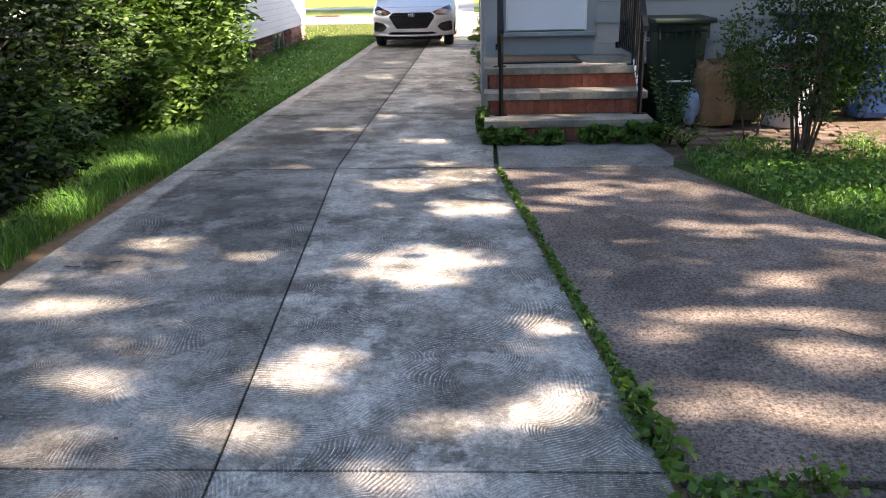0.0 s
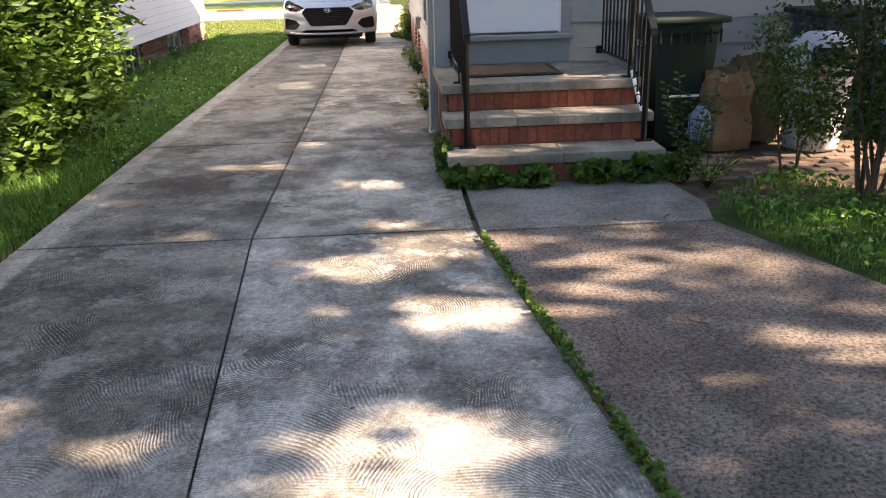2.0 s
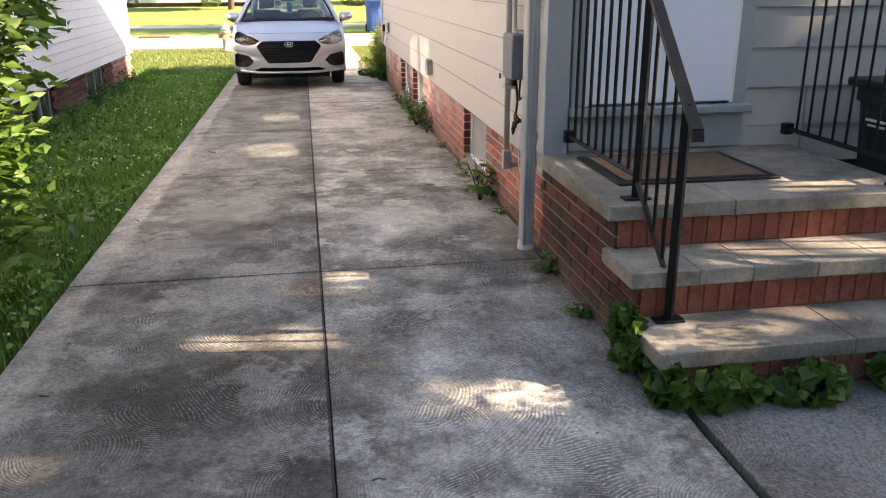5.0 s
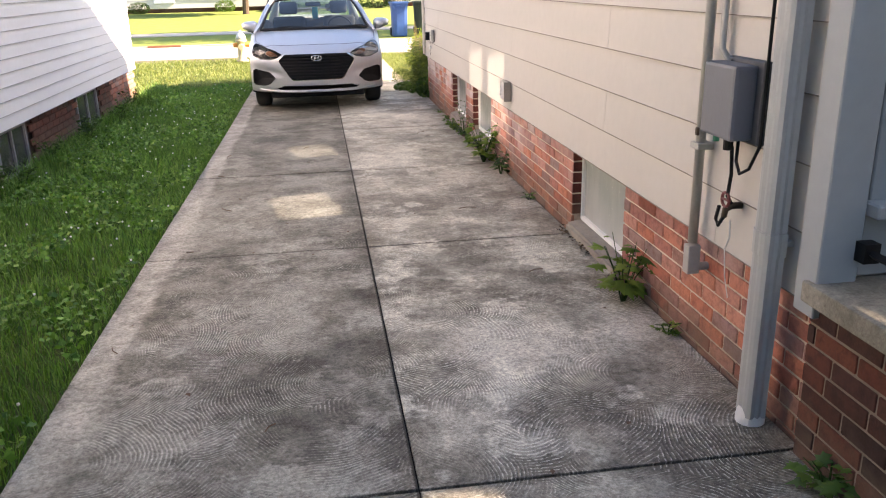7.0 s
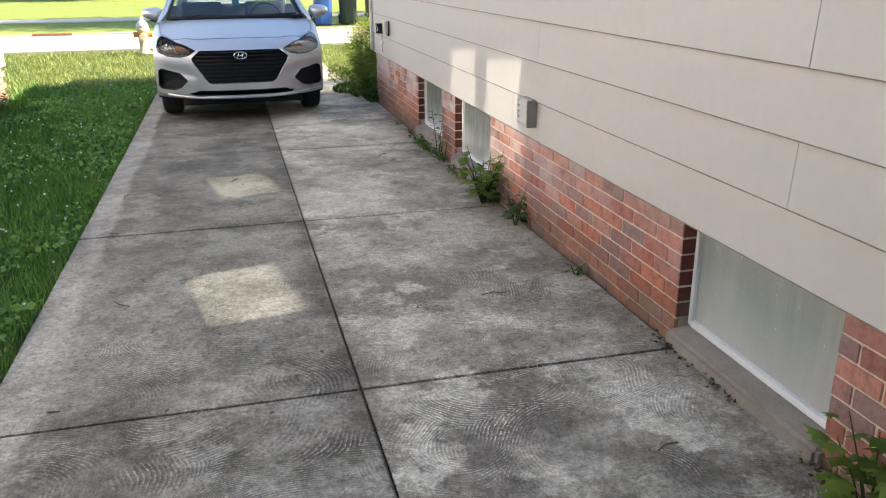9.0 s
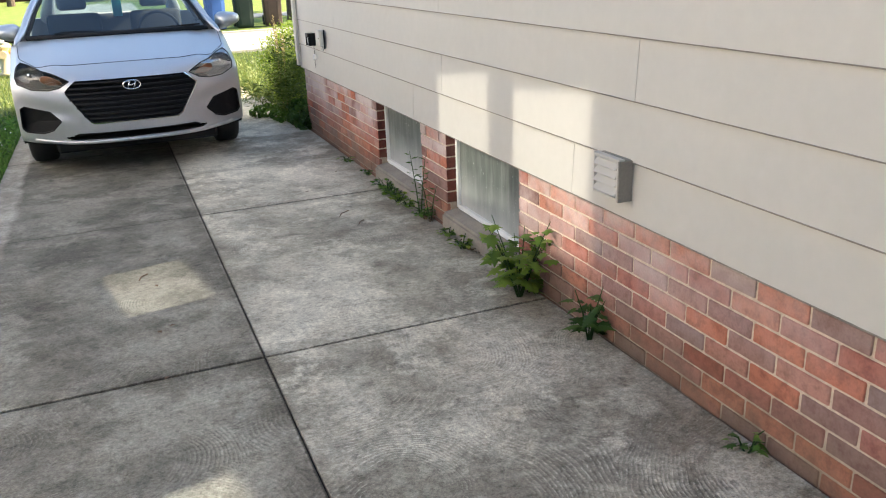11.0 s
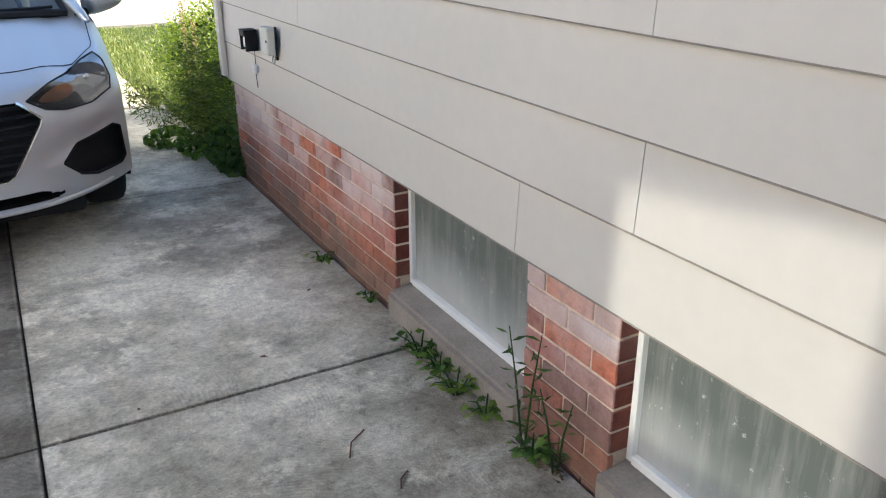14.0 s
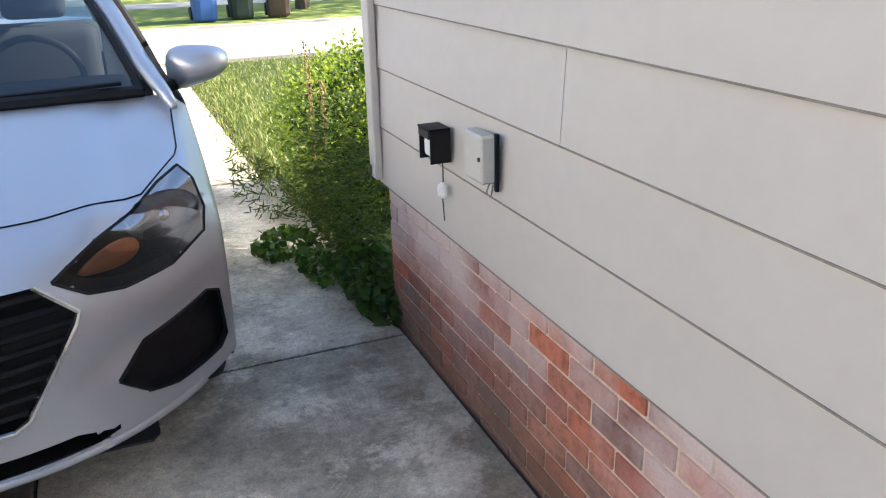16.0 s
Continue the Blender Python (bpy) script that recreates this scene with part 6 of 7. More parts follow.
weed("tall feathery weed growing at the corner of the steps", (1.68, 7.1), 0.82, 11, 0.055, M_LEAF_MID, 0.2)
weed("yellow-green bushy weed on the soil by the steps", (1.74, 6.9), 0.24, 22, 0.05, M_GRASS_DRY, 0.2)
weed("broad-leaved sapling growing at the brick wall", (0.02, 10.17), 0.36, 9, 0.09, M_WEED, 0.11, width=0.8)
weed("small sapling with lobed leaves at the window sill", (0.02, 13.60), 0.38, 15, 0.085, M_WEED, 0.14, width=0.9)
weed("dark wilted weed clinging to the brick", (0.06, 13.08), 0.22, 6, 0.07, M_LEAF_MID, 0.06, width=0.8)
weed("low leafy weed along the window sill", (0.06, 15.62), 0.10, 8, 0.05, M_LEAF_BRIGHT, 0.09)
weed("low leafy weed along the window sill", (0.05, 15.35), 0.08, 8, 0.05, M_WEED, 0.09)
weed("low leafy weed along the window sill", (0.055, 14.32), 0.07, 6, 0.05, M_WEED, 0.07)
weed("thin upright weed with narrow dark leaves against the bricks", (0.07, 15.0), 0.46, 2, 0.055, M_LEAF_MID, 0.05, width=0.2)
weed("thin upright weed with narrow dark leaves against the bricks", (0.08, 14.86), 0.28, 2, 0.05, M_LEAF_MID, 0.05, width=0.2)
weed("small weed in the crack by the porch bricks", (0.05, 8.55), 0.14, 6, 0.07, M_LEAF_BRIGHT, 0.08, width=0.8)
weed("small weed in the crack by the porch bricks", (0.03, 7.95), 0.07, 5, 0.05, M_LEAF_BRIGHT, 0.05, width=0.7)
weed("small leafy weed at the foot of the brick wall", (0.08, 16.1), 0.05, 4, 0.035, M_LEAF_BRIGHT, 0.04)

for k in range(9):
    weed("dark leafy weed growing against the white house's brick base", (NX + 0.12 + 0.08 * (k % 2), 11.2 + 0.83 * k + 0.2 * (k % 3)), 0.2 + 0.06 * (k % 3), 7, 0.055, M_LEAF_MID, 0.13, width=0.5)
for k, (y, n) in enumerate(((9.75, 4), (12.2, 3), (14.55, 5), (14.95, 6), (15.2, 5), (15.5, 7), (16.6, 3))):
    weed("small leafy weed sprouting from the joint by the wall", (0.07, y), 0.05 + 0.02 * (k % 2), n, 0.04, M_LEAF_BRIGHT if k % 2 else M_WEED, 0.06, width=0.7)
# debris in the joint at the foot of the wall
dbs = thing("dry_leaf_litter", "dry brown leaf litter caught beside the window sills", "leaf litter", (0.08, 10.4, gz(10.4)))
lit = []
for y0, n in ((0.0, 60), (0.55, 30), (0.95, 40), (3.35, 70), (3.9, 30), (4.5, 40)):
    lit += [(RNG.normal() * 0.015, y0 + RNG.normal() * 0.07, 0.006 + gz(10.4 + y0) - gz(10.4) + 0.012 * RNG.random()) for _ in range(n)]
lit = np.array(lit)
raw_mesh("pieces", *leaf_mesh(lit, RNG.normal(size=lit.shape) * np.array([1, 1, 0.3]), RNG.uniform(0.012, 0.035, len(lit)), width=0.5), leaf_mat("dry_litter", [(0.03, 0.018, 0.01), (0.1, 0.065, 0.035), (0.2, 0.14, 0.08)], 0.1), dbs)

# ivy along the lowest step
ivy = thing("ivy", "green ivy clumps rooted along the foot of the lowest step", "ivy", (0, 0, 0))
IB = [(0.08, 7.15, -0.0, 0.07, 0.12, 0.09), (0.28, 7.07, -0.01, 0.15, 0.07, 0.08), (0.62, 7.05, -0.01, 0.13, 0.07, 0.09), (0.5, 7.05, -0.03, 0.05, 0.05, 0.05), (1.03, 7.06, 0.02, 0.17, 0.06, 0.08), (1.36, 7.05, 0.02, 0.16, 0.07, 0.1), (0.02, 7.4, 0.08, 0.05, 0.1, 0.14), (1.55, 7.1, 0.0, 0.1, 0.1, 0.1)]
foliage("leaves", IB, 1300, 0.07, leaf_mat("ivy_leaf", [(0.04, 0.09, 0.018), (0.09, 0.18, 0.03), (0.17, 0.28, 0.05)]), ivy, width=0.9, floor=-0.06)
stems("stem_growth", (0.7, 7.12, -0.04), [(0.1, 7.12, 0.05), (0.4, 7.1, 0.02), (1.0, 7.1, 0.05), (1.4, 7.1, 0.06), (0.05, 7.4, 0.12)], 0.004, M_BARK, ivy)

# weeds in the joint between driveway and pad
c, ax, sz = [], [], []
for k in range(1500):
    y = 2.1 + 4.0 * RNG.random()
    dens = 0.35 + 0.65 * (noise.noise((0, y * 2.2, 3)) > -0.1)
    if RNG.random() > dens:
        continue
    big = y < 2.75
    x = edge_right(y) + 0.018 + RNG.normal() * (0.014 + 0.02 * big)
    s = RNG.uniform(0.02, 0.04) * (1.5 if big else 1)
    c.append((x, y, gz(y) + 0.012 + 0.02 * RNG.random() * (2 if big else 1)))
    ax.append((RNG.normal(), RNG.normal(), 0.5))
    sz.append(s)
for x0, n, r in ((0.66, 90, 0.09), (0.86, 80, 0.09), (1.02, 60, 0.07), (1.33, 45, 0.06), (1.68, 65, 0.07), (2.2, 40, 0.1)):
    for k in range(n):
        c.append((x0 + RNG.normal() * r * 0.6, 2.07 + RNG.normal() * 0.035 - 0.06 * (x0 < 1), gz(2) + 0.01 + 0.06 * RNG.random()))
        ax.append((RNG.normal(), RNG.normal(), 0.5))
        sz.append(RNG.uniform(0.024, 0.05))
v, f = leaf_mesh(np.array(c), np.array(ax), np.array(sz), width=0.75)
tagged(raw_mesh("joint_weeds", v, f, M_LEAF_BRIGHT, None, "low green weeds growing in the pavement joints", "stuff"), category="weeds")


# ---- grass ----
def grass(name, area, n, h, w, mat, label, bend=0.5, tall=None):
    pts = []
    while len(pts) < n:
        p = area()
        if p is not None:
            pts.append(p)
    P = np.array([(x, y, gz(y) - 0.02) for x, y in pts])
    a = RNG.uniform(0, 2 * np.pi, n)
    H = h * RNG.uniform(0.5, 1.3, n)
    if tall is not None:
        H *= np.array([tall(x, y) for x, y in pts])
    Wd = w * RNG.uniform(0.6, 1.2, n)
    side = np.stack([np.cos(a), np.sin(a), np.zeros(n)], 1)
    b = a + np.pi / 2 + RNG.normal(size=n) * 0.4
    out = np.stack([np.cos(b), np.sin(b), np.zeros(n)], 1) * (bend * H * RNG.uniform(0.3, 1.3, n))[:, None]
    up = np.array([0, 0, 1.0])
    V = np.empty((n, 5, 3))
    V[:, 0] = P - side * Wd[:, None] / 2
    V[:, 1] = P + side * Wd[:, None] / 2
    mid = P + out * 0.3 + up * (H * 0.6)[:, None]
    V[:, 2] = mid + side * Wd[:, None] * 0.4
    V[:, 3] = mid - side * Wd[:, None] * 0.4
    V[:, 4] = P + out + up * H[:, None]
    i = np.arange(n)[:, None] * 5
    F = np.concatenate([i + [0, 1, 2], i + [0, 2, 3], i + [3, 2, 4]])
    return tagged(raw_mesh(name, V.reshape(-1, 3), F, mat, None, label, "stuff"), category="grass")


def strip():
    y = 6.0 + 14.4 * RNG.random()
    x = NX + (XL - 0.0 - NX) * RNG.random() ** 0.85
    e = XL + 0.05 * noise.noise((y * 3, 0, 0)) + 0.03 * noise.noise((y * 11, 2, 0)) + 0.02
    return (x, y) if x < e else None


grass("grass", strip, 80000, 0.07, 0.0055, M_GRASS, "lush shaded grass between the driveway and the white house", 0.7, lambda x, y: 1.0 + 0.6 * max(0, noise.noise((x * 1.7, y * 1.7, 0))) + (0.9 if x < NX + 0.25 else 0) + (0.7 if y < 8 else 0))


def edge_tuft():
    y = 0.5 + 7.5 * RNG.random()
    x = -2.9 - 0.35 * RNG.random() + float(np.interp(y, [0, 3, 5, 7, 8], [0.0, 0.25, 0.3, 0.38, 0.42])) + 0.12 * noise.noise((y * 2.5, 1, 0))
    return (x, y)


grass("long_grass", edge_tuft, 9000, 0.17, 0.006, M_GRASS, "long ragged grass at the hedge foot", 0.9)


def lawn_front():
    x, y = -9 + 9.6 * RNG.random() ** 0.7, 20.0 + 6.3 * RNG.random()
    if XL - 0.02 < x < 0.0:
        return None
    return (x, y)


def lawn_right():
    x, y = -0.12 + 5 * RNG.random(), 19.5 + 6.8 * RNG.random()
    return (x, y)


grass("front_grass", lawn_front, 30000, 0.06, 0.008, M_GRASS_DRY, "short sunlit front lawn beside the street", 0.8)
grass("front_grass", lawn_right, 24000, 0.042, 0.009, M_GRASS_DRY, "short sunlit lawn in front of the house", 0.8)


def yard_right():
    x, y = 1.5 + 4.0 * RNG.random(), 3.0 + 4.1 * RNG.random()
    lim = float(np.interp(y, [3.0, 4.4, 5.0, 5.9, 6.5, 7.1], [3.0, 2.3, 2.0, 1.68, 1.68, 1.75]))
    if x < lim + 0.05 * noise.noise((y * 4, 2, 0)):
        return None
    if y > 6.5 and noise.noise((x * 2, y * 2, 5)) < 0.12:
        return None
    return (x, y)


grass("yard_grass", yard_right, 30000, 0.055, 0.007, M_GRASS, "ragged grass and clover at the edge of the pad", 0.8)
# clover leaves and white clover heads in the strip
c, ax, sz = [], [], []
for k in range(18000):
    p = strip()
    if p is None or noise.noise((p[0] * 1.6, p[1] * 1.6, 7)) < -0.1:
        continue
    c.append((p[0], p[1], gz(p[1]) + 0.03 + 0.03 * RNG.random()))
    ax.append((RNG.normal(), RNG.normal(), 0.15))
    sz.append(RNG.uniform(0.02, 0.045))
for k in range(11000):
    p = yard_right()
    if p is not None:
        c.append((p[0], p[1], gz(p[1]) + 0.03 + 0.04 * RNG.random()))
        ax.append((RNG.normal(), RNG.normal(), 0.15))
        sz.append(RNG.uniform(0.025, 0.045))
v, f = leaf_mesh(np.array(c), np.array(ax), np.array(sz), width=0.9, fold=0.1)
tagged(raw_mesh("clover", v, f, M_GRASS, None, "clover leaves scattered through the grass", "stuff"), category="clover")
fb = bmesh.new()
for k in range(150):
    p = strip()
    if p is None or p[1] < 8:
        continue
    m = Matrix.Translation((p[0], p[1], gz(p[1]) + 0.075)) @ Matrix.Scale(0.0075, 4)
    bmesh.ops.create_icosphere(fb, subdivisions=1, radius=1, matrix=m)
tagged(finish("clover_flowers", fb, M_WHITE, None, "white clover heads above the grass", "stuff"), category="flowers")

# evergreen hedge and weeds at the front corner
fh = thing("hedge", "rounded bright green hedge at the front corner of the house", "hedge", (0.60, 19.6, gz(19.5)))
M_HEDGE_SUN = leaf_mat("sunny_hedge_leaf", [(0.12, 0.2, 0.025), (0.25, 0.36, 0.045), (0.38, 0.46, 0.08)], 0.5)
FB = [(0.04, 0, 0.5, 0.62, 0.6, 0.42), (0.5, 0.1, 0.52, 0.6, 0.6, 0.42), (0.05, 0.1, 0.22, 0.6, 0.6, 0.25)]
foliage("leaves", FB, 30000, 0.03, M_HEDGE_SUN, fh, "small yellow-green leaves", clump=4)
foliage("inner_leaves", [(x, y, z, a * 0.85, b * 0.85, c * 0.85) for x, y, z, a, b, c in FB], 5000, 0.05, M_LEAF, fh, floor=0.0)
stems("stem_growth", (0.2, 0, -0.03), [(-0.2, 0, 0.6), (0.4, 0.1, 0.7), (0.1, -0.2, 0.6)], 0.015, M_BARK, fh)
fw = thing("weed_clump", "tall rank weeds with reddish seed heads by the wall", "weeds", (0.1, 18.5, gz(18.5)))
M_RANK = leaf_mat("rank_weed_leaf", [(0.05, 0.085, 0.02), (0.09, 0.14, 0.03), (0.16, 0.2, 0.045)], 0.5)
spray_part("leaves", [(0.03, 0.2, 0.3, 0.13, 0.28, 0.26), (0.04, 0.42, 0.5, 0.13, 0.22, 0.26), (-0.08, 0.5, 0.28, 0.12, 0.2, 0.16), (0.02, 0.0, 0.2, 0.1, 0.2, 0.18)], 480, 9, 0.04, M_RANK, fw, "feathery dull green leaves", 0.16, 0.1, 0.28, floor=-0.02)
foliage("broad_leaves", [(0.0, -0.22, 0.12, 0.12, 0.2, 0.13), (0.0, -0.35, 0.05, 0.08, 0.14, 0.08)], 420, 0.065, M_LEAF_MID, fw, "broad green leaves", width=0.7, floor=-0.01)
foliage("low_leaves", [(-0.22, 0.5, 0.05, 0.16, 0.16, 0.06), (-0.1, 0.15, 0.05, 0.12, 0.2, 0.06)], 380, 0.055, M_LEAF_BRIGHT, fw, "low pale green leaves", width=0.7, floor=-0.01)
sb = bmesh.new()
for k in range(4):
    bx, by = -0.02 + 0.035 * k, 0.45 + 0.25 * random.random()
    hgt = random.uniform(0.7, 1.0)
    tube([(bx * 0.6, by, 0.0), (bx, by + 0.05, hgt)], [0.004, 0.002], 5, sb)
    for j in range(22):
        t = 0.72 + 0.28 * j / 22
        m = Matrix.Translation((bx * (0.6 + 0.4 * t) + random.uniform(-1, 1) * 0.012, by + 0.05 * t + random.uniform(-1, 1) * 0.012, hgt * t)) @ Matrix.Scale(0.006, 4)
        bmesh.ops.create_icosphere(sb, subdivisions=1, radius=1, matrix=m)
part("seed_stalk", sb, plain("seed_head", (0.25, 0.19, 0.08), 0.9, var=0.3, scale=30), fw, "reddish dry seed heads")
verge = thing("grass_tuft", "long grass leaning out from the foot of the hedge", "grass", (-0.05, 19.9, gz(19.9)))
tagged(foliage("grass", [(0.0, 0.0, 0.08, 0.16, 0.5, 0.14), (0.02, 0.7, 0.06, 0.12, 0.4, 0.12)], 350, 0.08, M_RANK, verge, "long dark blades", width=0.1, floor=0.0), kind="stuff")

# ---- across the street ----
M_FARWALL = plain("far_siding", (0.62, 0.62, 0.62), 0.6, var=0.04)
M_WINDARK = plain("dark_window", (0.03, 0.035, 0.04), 0.12, var=0.1)
M_TAN = plain("tan_siding", (0.5, 0.46, 0.4), 0.6, var=0.05)
kerb = part("kerb", prism([(-200, 30.5), (-3.2, 30.5), (-3.2, 30.66), (-200, 30.66)], -0.3, -0.165), M_STREET, None)
tagged(kerb, "pale concrete street kerb", "kerb", kind="structure")
tagged(part("kerb", prism([(-0.2, 30.5), (200, 30.5), (200, 30.66), (-0.2, 30.66)], -0.3, -0.165), M_STREET, None), "pale concrete street kerb", "kerb", kind="structure")
tagged(part("kerb", prism([(-200, 26.28), (XL - 0.3, 26.28), (XL - 0.3, 26.4), (-200, 26.4)], -0.3, -0.19), M_STREET, None), "flat near kerb of the street", "kerb", kind="structure")
bank = bmesh.new()
vs = [[bank.verts.new((x, y, z)) for x in (-200, -60, 60, 200)] for y, z in ((30.66, -0.19), (35.0, -0.17), (36.8, -0.16), (48, 0.14), (200, 0.5))]
for a, b in zip(vs, vs[1:]):
    for k in range(3):
        bank.faces.new((a[k], a[k + 1], b[k + 1], b[k]))
finish("far_lawn", bank, soil_mat("far_grass", [(0.09, 0.14, 0.03), (0.17, 0.22, 0.05), (0.26, 0.27, 0.09)], 3), label="sunlit lawns across the street", kind="structure")
walkp = tagged(part("sidewalk", prism([(-200, 35.1), (200, 35.1), (200, 36.7), (-200, 36.7)], -0.3, -0.145), M_STREET, None), "pale concrete sidewalk", "sidewalk", kind="structure")
tagged(part("far_driveway", prism([(-3.2, 30.52), (-0.2, 30.52), (-0.4, 52), (-2.9, 52)], -0.3, lambda x, y: float(np.interp(y, [30, 36, 38, 48], [-0.17, -0.13, -0.11, 0.17]))), M_STREET, None), "concrete driveway across the street", "driveway", kind="structure")


def far_house(x0, x1, y, mat, label, wins, door=None):
    h = thing("far_house", label, "house", (0, 0, 0))
    part("wall", box(x0, x1, y, y + 7, 0.35, 0.766), mat, h)
    lb = bmesh.new()
    for k in range(13):
        zz = 0.77 + 0.2 * k
        q = [(x0, y - 0.02, zz), (x1, y - 0.02, zz), (x1, y, zz + 0.2), (x0, y, zz + 0.2)]
        lb.faces.new([lb.verts.new(p) for p in q])
        q = [(x0, y, zz), (x1, y, zz), (x1, y - 0.02, zz), (x0, y - 0.02, zz)]
        lb.faces.new([lb.verts.new(p) for p in q])
    part("cladding", lb, mat, h)
    part("wall", box(x0, x1, y + 0.01, y + 7, 0.77, 3.35), mat, h)
    part("foundation", box(x0 + 0.05, x1 - 0.05, y + 0.05, y + 6.9, 0.0, 0.35), M_BRICK_DARK, h, "dark brick base")
    rb = bmesh.new()
    e = [rb.verts.new(p) for p in ((x0 - 0.4, y - 0.5, 3.3), (x1 + 0.4, y - 0.5, 3.3), (x1 + 0.4, y + 7.4, 3.3), (x0 - 0.4, y + 7.4, 3.3), (x0 + 1, y + 3.5, 5.6), (x1 - 1, y + 3.5, 5.6))]
    for f in ((0, 1, 5, 4), (2, 3, 4, 5), (1, 2, 5), (3, 0, 4), (0, 3, 2, 1)):
        rb.faces.new([e[i] for i in f])
    part("roof", rb, M_ROOF, h)
    for a, b, z0, z1 in wins:
        w = part("window", box(a - 0.08, b + 0.08, y - 0.07, y + 0.02, z0 - 0.08, z1 + 0.08, 0.01), M_WHITE, h, "white framed window")
        part("pane", box(a, b, y - 0.08, y - 0.03, z0, z1), M_WINDARK, w, "dark glass")
    if door:
        part("door", box(door[0], door[1], y - 0.06, y + 0.02, 0.6, 2.7, 0.01), door[2], h)
    return h


far_house(-16, -3.2, 50, M_FARWALL, "pale grey single-storey house across the street", [(-8.4, -5.0, 0.95, 2.3), (-11.3, -10.1, 1.3, 2.3)], (-9.3, -8.3, plain("pale_blue_door", (0.5, 0.56, 0.68), 0.5)))
far_house(2.6, 12, 50, M_TAN, "tan single-storey house across the street", [(6, 8, 1.0, 2.2)], (3.9, 4.6, plain("dark_red_door", (0.16, 0.02, 0.02), 0.5)))


M_PURPLE = leaf_mat("purple_leaf", [(0.03, 0.008, 0.01), (0.07, 0.018, 0.018), (0.12, 0.035, 0.03)], 0.25)


def far_tree(at, h, r, label, leaf=M_LEAF):
    t = thing("tree", label, "tree", at)
    tb = tube([(0, 0, -0.1), (0.05, 0, h * 0.35), (0, 0.05, h * 0.8)], [0.16, 0.13, 0.05], 10)
    for k in range(5):
        a = k * 1.26
        tube([(0.04, 0, h * 0.35), (r * 0.5 * math.cos(a), r * 0.5 * math.sin(a), h * 0.7)], [0.07, 0.02], 6, tb)
    part("trunk", tb, M_BARK, t)
    foliage("crown", [(0.35 * r * math.cos(k * 1.26), 0.35 * r * math.sin(k * 1.26), h * (0.75 + 0.1 * (k % 2)), r * 0.7, r * 0.7, r * 0.55) for k in range(5)], 5000, 0.22, leaf, t, clump=5, width=0.7)


far_tree((3.35, 33.3, -0.18), 7, 2.6, "street tree by the far kerb casting shade")
# second tree stands out of view, added for its shadow on the verge
far_tree((10.8, 33.2, -0.18), 8, 3.3, "unseen broad street tree added to shade the far verge")
far_tree((-4.6, 46.5, 0.1), 3.6, 1.7, "small purple-leaved tree in front of the far house", M_PURPLE)
bush = thing("bush", "round green bush beside the far steps", "bush", (1.6, 48.5, 0.15))
foliage("leaves", [(0, 0, 0.5, 0.9, 0.6, 0.55), (1.1, 0, 0.4, 0.6, 0.5, 0.4)], 2500, 0.1, M_LEAF, bush, floor=0)
stems("stem_growth", (0, 0, -0.03), [(0.3, 0, 0.5), (-0.3, 0, 0.5), (1.0, 0, 0.4)], 0.03, M_BARK, bush)
for k, x in enumerate((-13.2, -11.6, -9.9, -5.8)):
    b = thing("bush", "low garden shrub along the far house wall", "bush", (x, 49.3, 0.15), 0, "shrubs along the far house")
    foliage("leaves", [(0, 0, 0.25, 0.5, 0.3, 0.3)], 700, 0.09, M_LEAF_BRIGHT if k % 2 else M_LEAF, b, floor=0)
wheelie("wheelie_bin", "blue wheelie bin at the far kerb", (1.08, 31.6, -0.16), 5, M_BINBLUE, M_BINBLUE, 0.5, 0.6, 1.0)
wheelie("wheelie_bin", "dark green wheelie bin at the far kerb", (1.78, 31.7, -0.16), 0, M_BINGREEN, M_BINGREEN, 0.5, 0.6, 1.0)
wheelie("wheelie_bin", "dark brown wheelie bin at the far kerb", (2.5, 31.7, -0.16), -4, M_BINBROWN, M_BINBROWN, 0.5, 0.6, 1.0)

M_HYD = plain("cream_hydrant_paint", (0.62, 0.5, 0.3), 0.6, var=0.1)
hy = thing("fire_hydrant", "cream and orange fire hydrant on the lawn by the street", "fire hydrant", (-3.05, 25.35, -0.21))
part("barrel", lathe([(0.13, 0.0), (0.13, 0.04), (0.09, 0.05), (0.09, 0.42), (0.12, 0.43), (0.12, 0.47), (0.095, 0.49)], 20), M_HYD, hy, smooth=True)
part("bonnet", lathe([(0.11, 0.49), (0.10, 0.55), (0.06, 0.61), (0.025, 0.63), (0.025, 0.68)], 20), M_WHITE, hy, "white domed cap", smooth=True)
part("outlet", tube([(-0.17, 0, 0.36), (0.17, 0, 0.36)], 0.05, 12), plain("orange_paint", (0.6, 0.25, 0.06), 0.55), hy, "orange side outlets")
part("outlet", tube([(0, -0.17, 0.33), (0, 0, 0.33)], 0.06, 12), M_HYD, hy)
drain = thing("storm_drain", "rusty storm drain inlet in the far kerb", "drain", (-5.6, 30.52, -0.16))
part("grate", box(-0.45, 0.45, -0.04, 0.05, -0.1, 0.02, 0.01), plain("rusty_iron", (0.2, 0.09, 0.05), 0.8, var=0.2), drain)

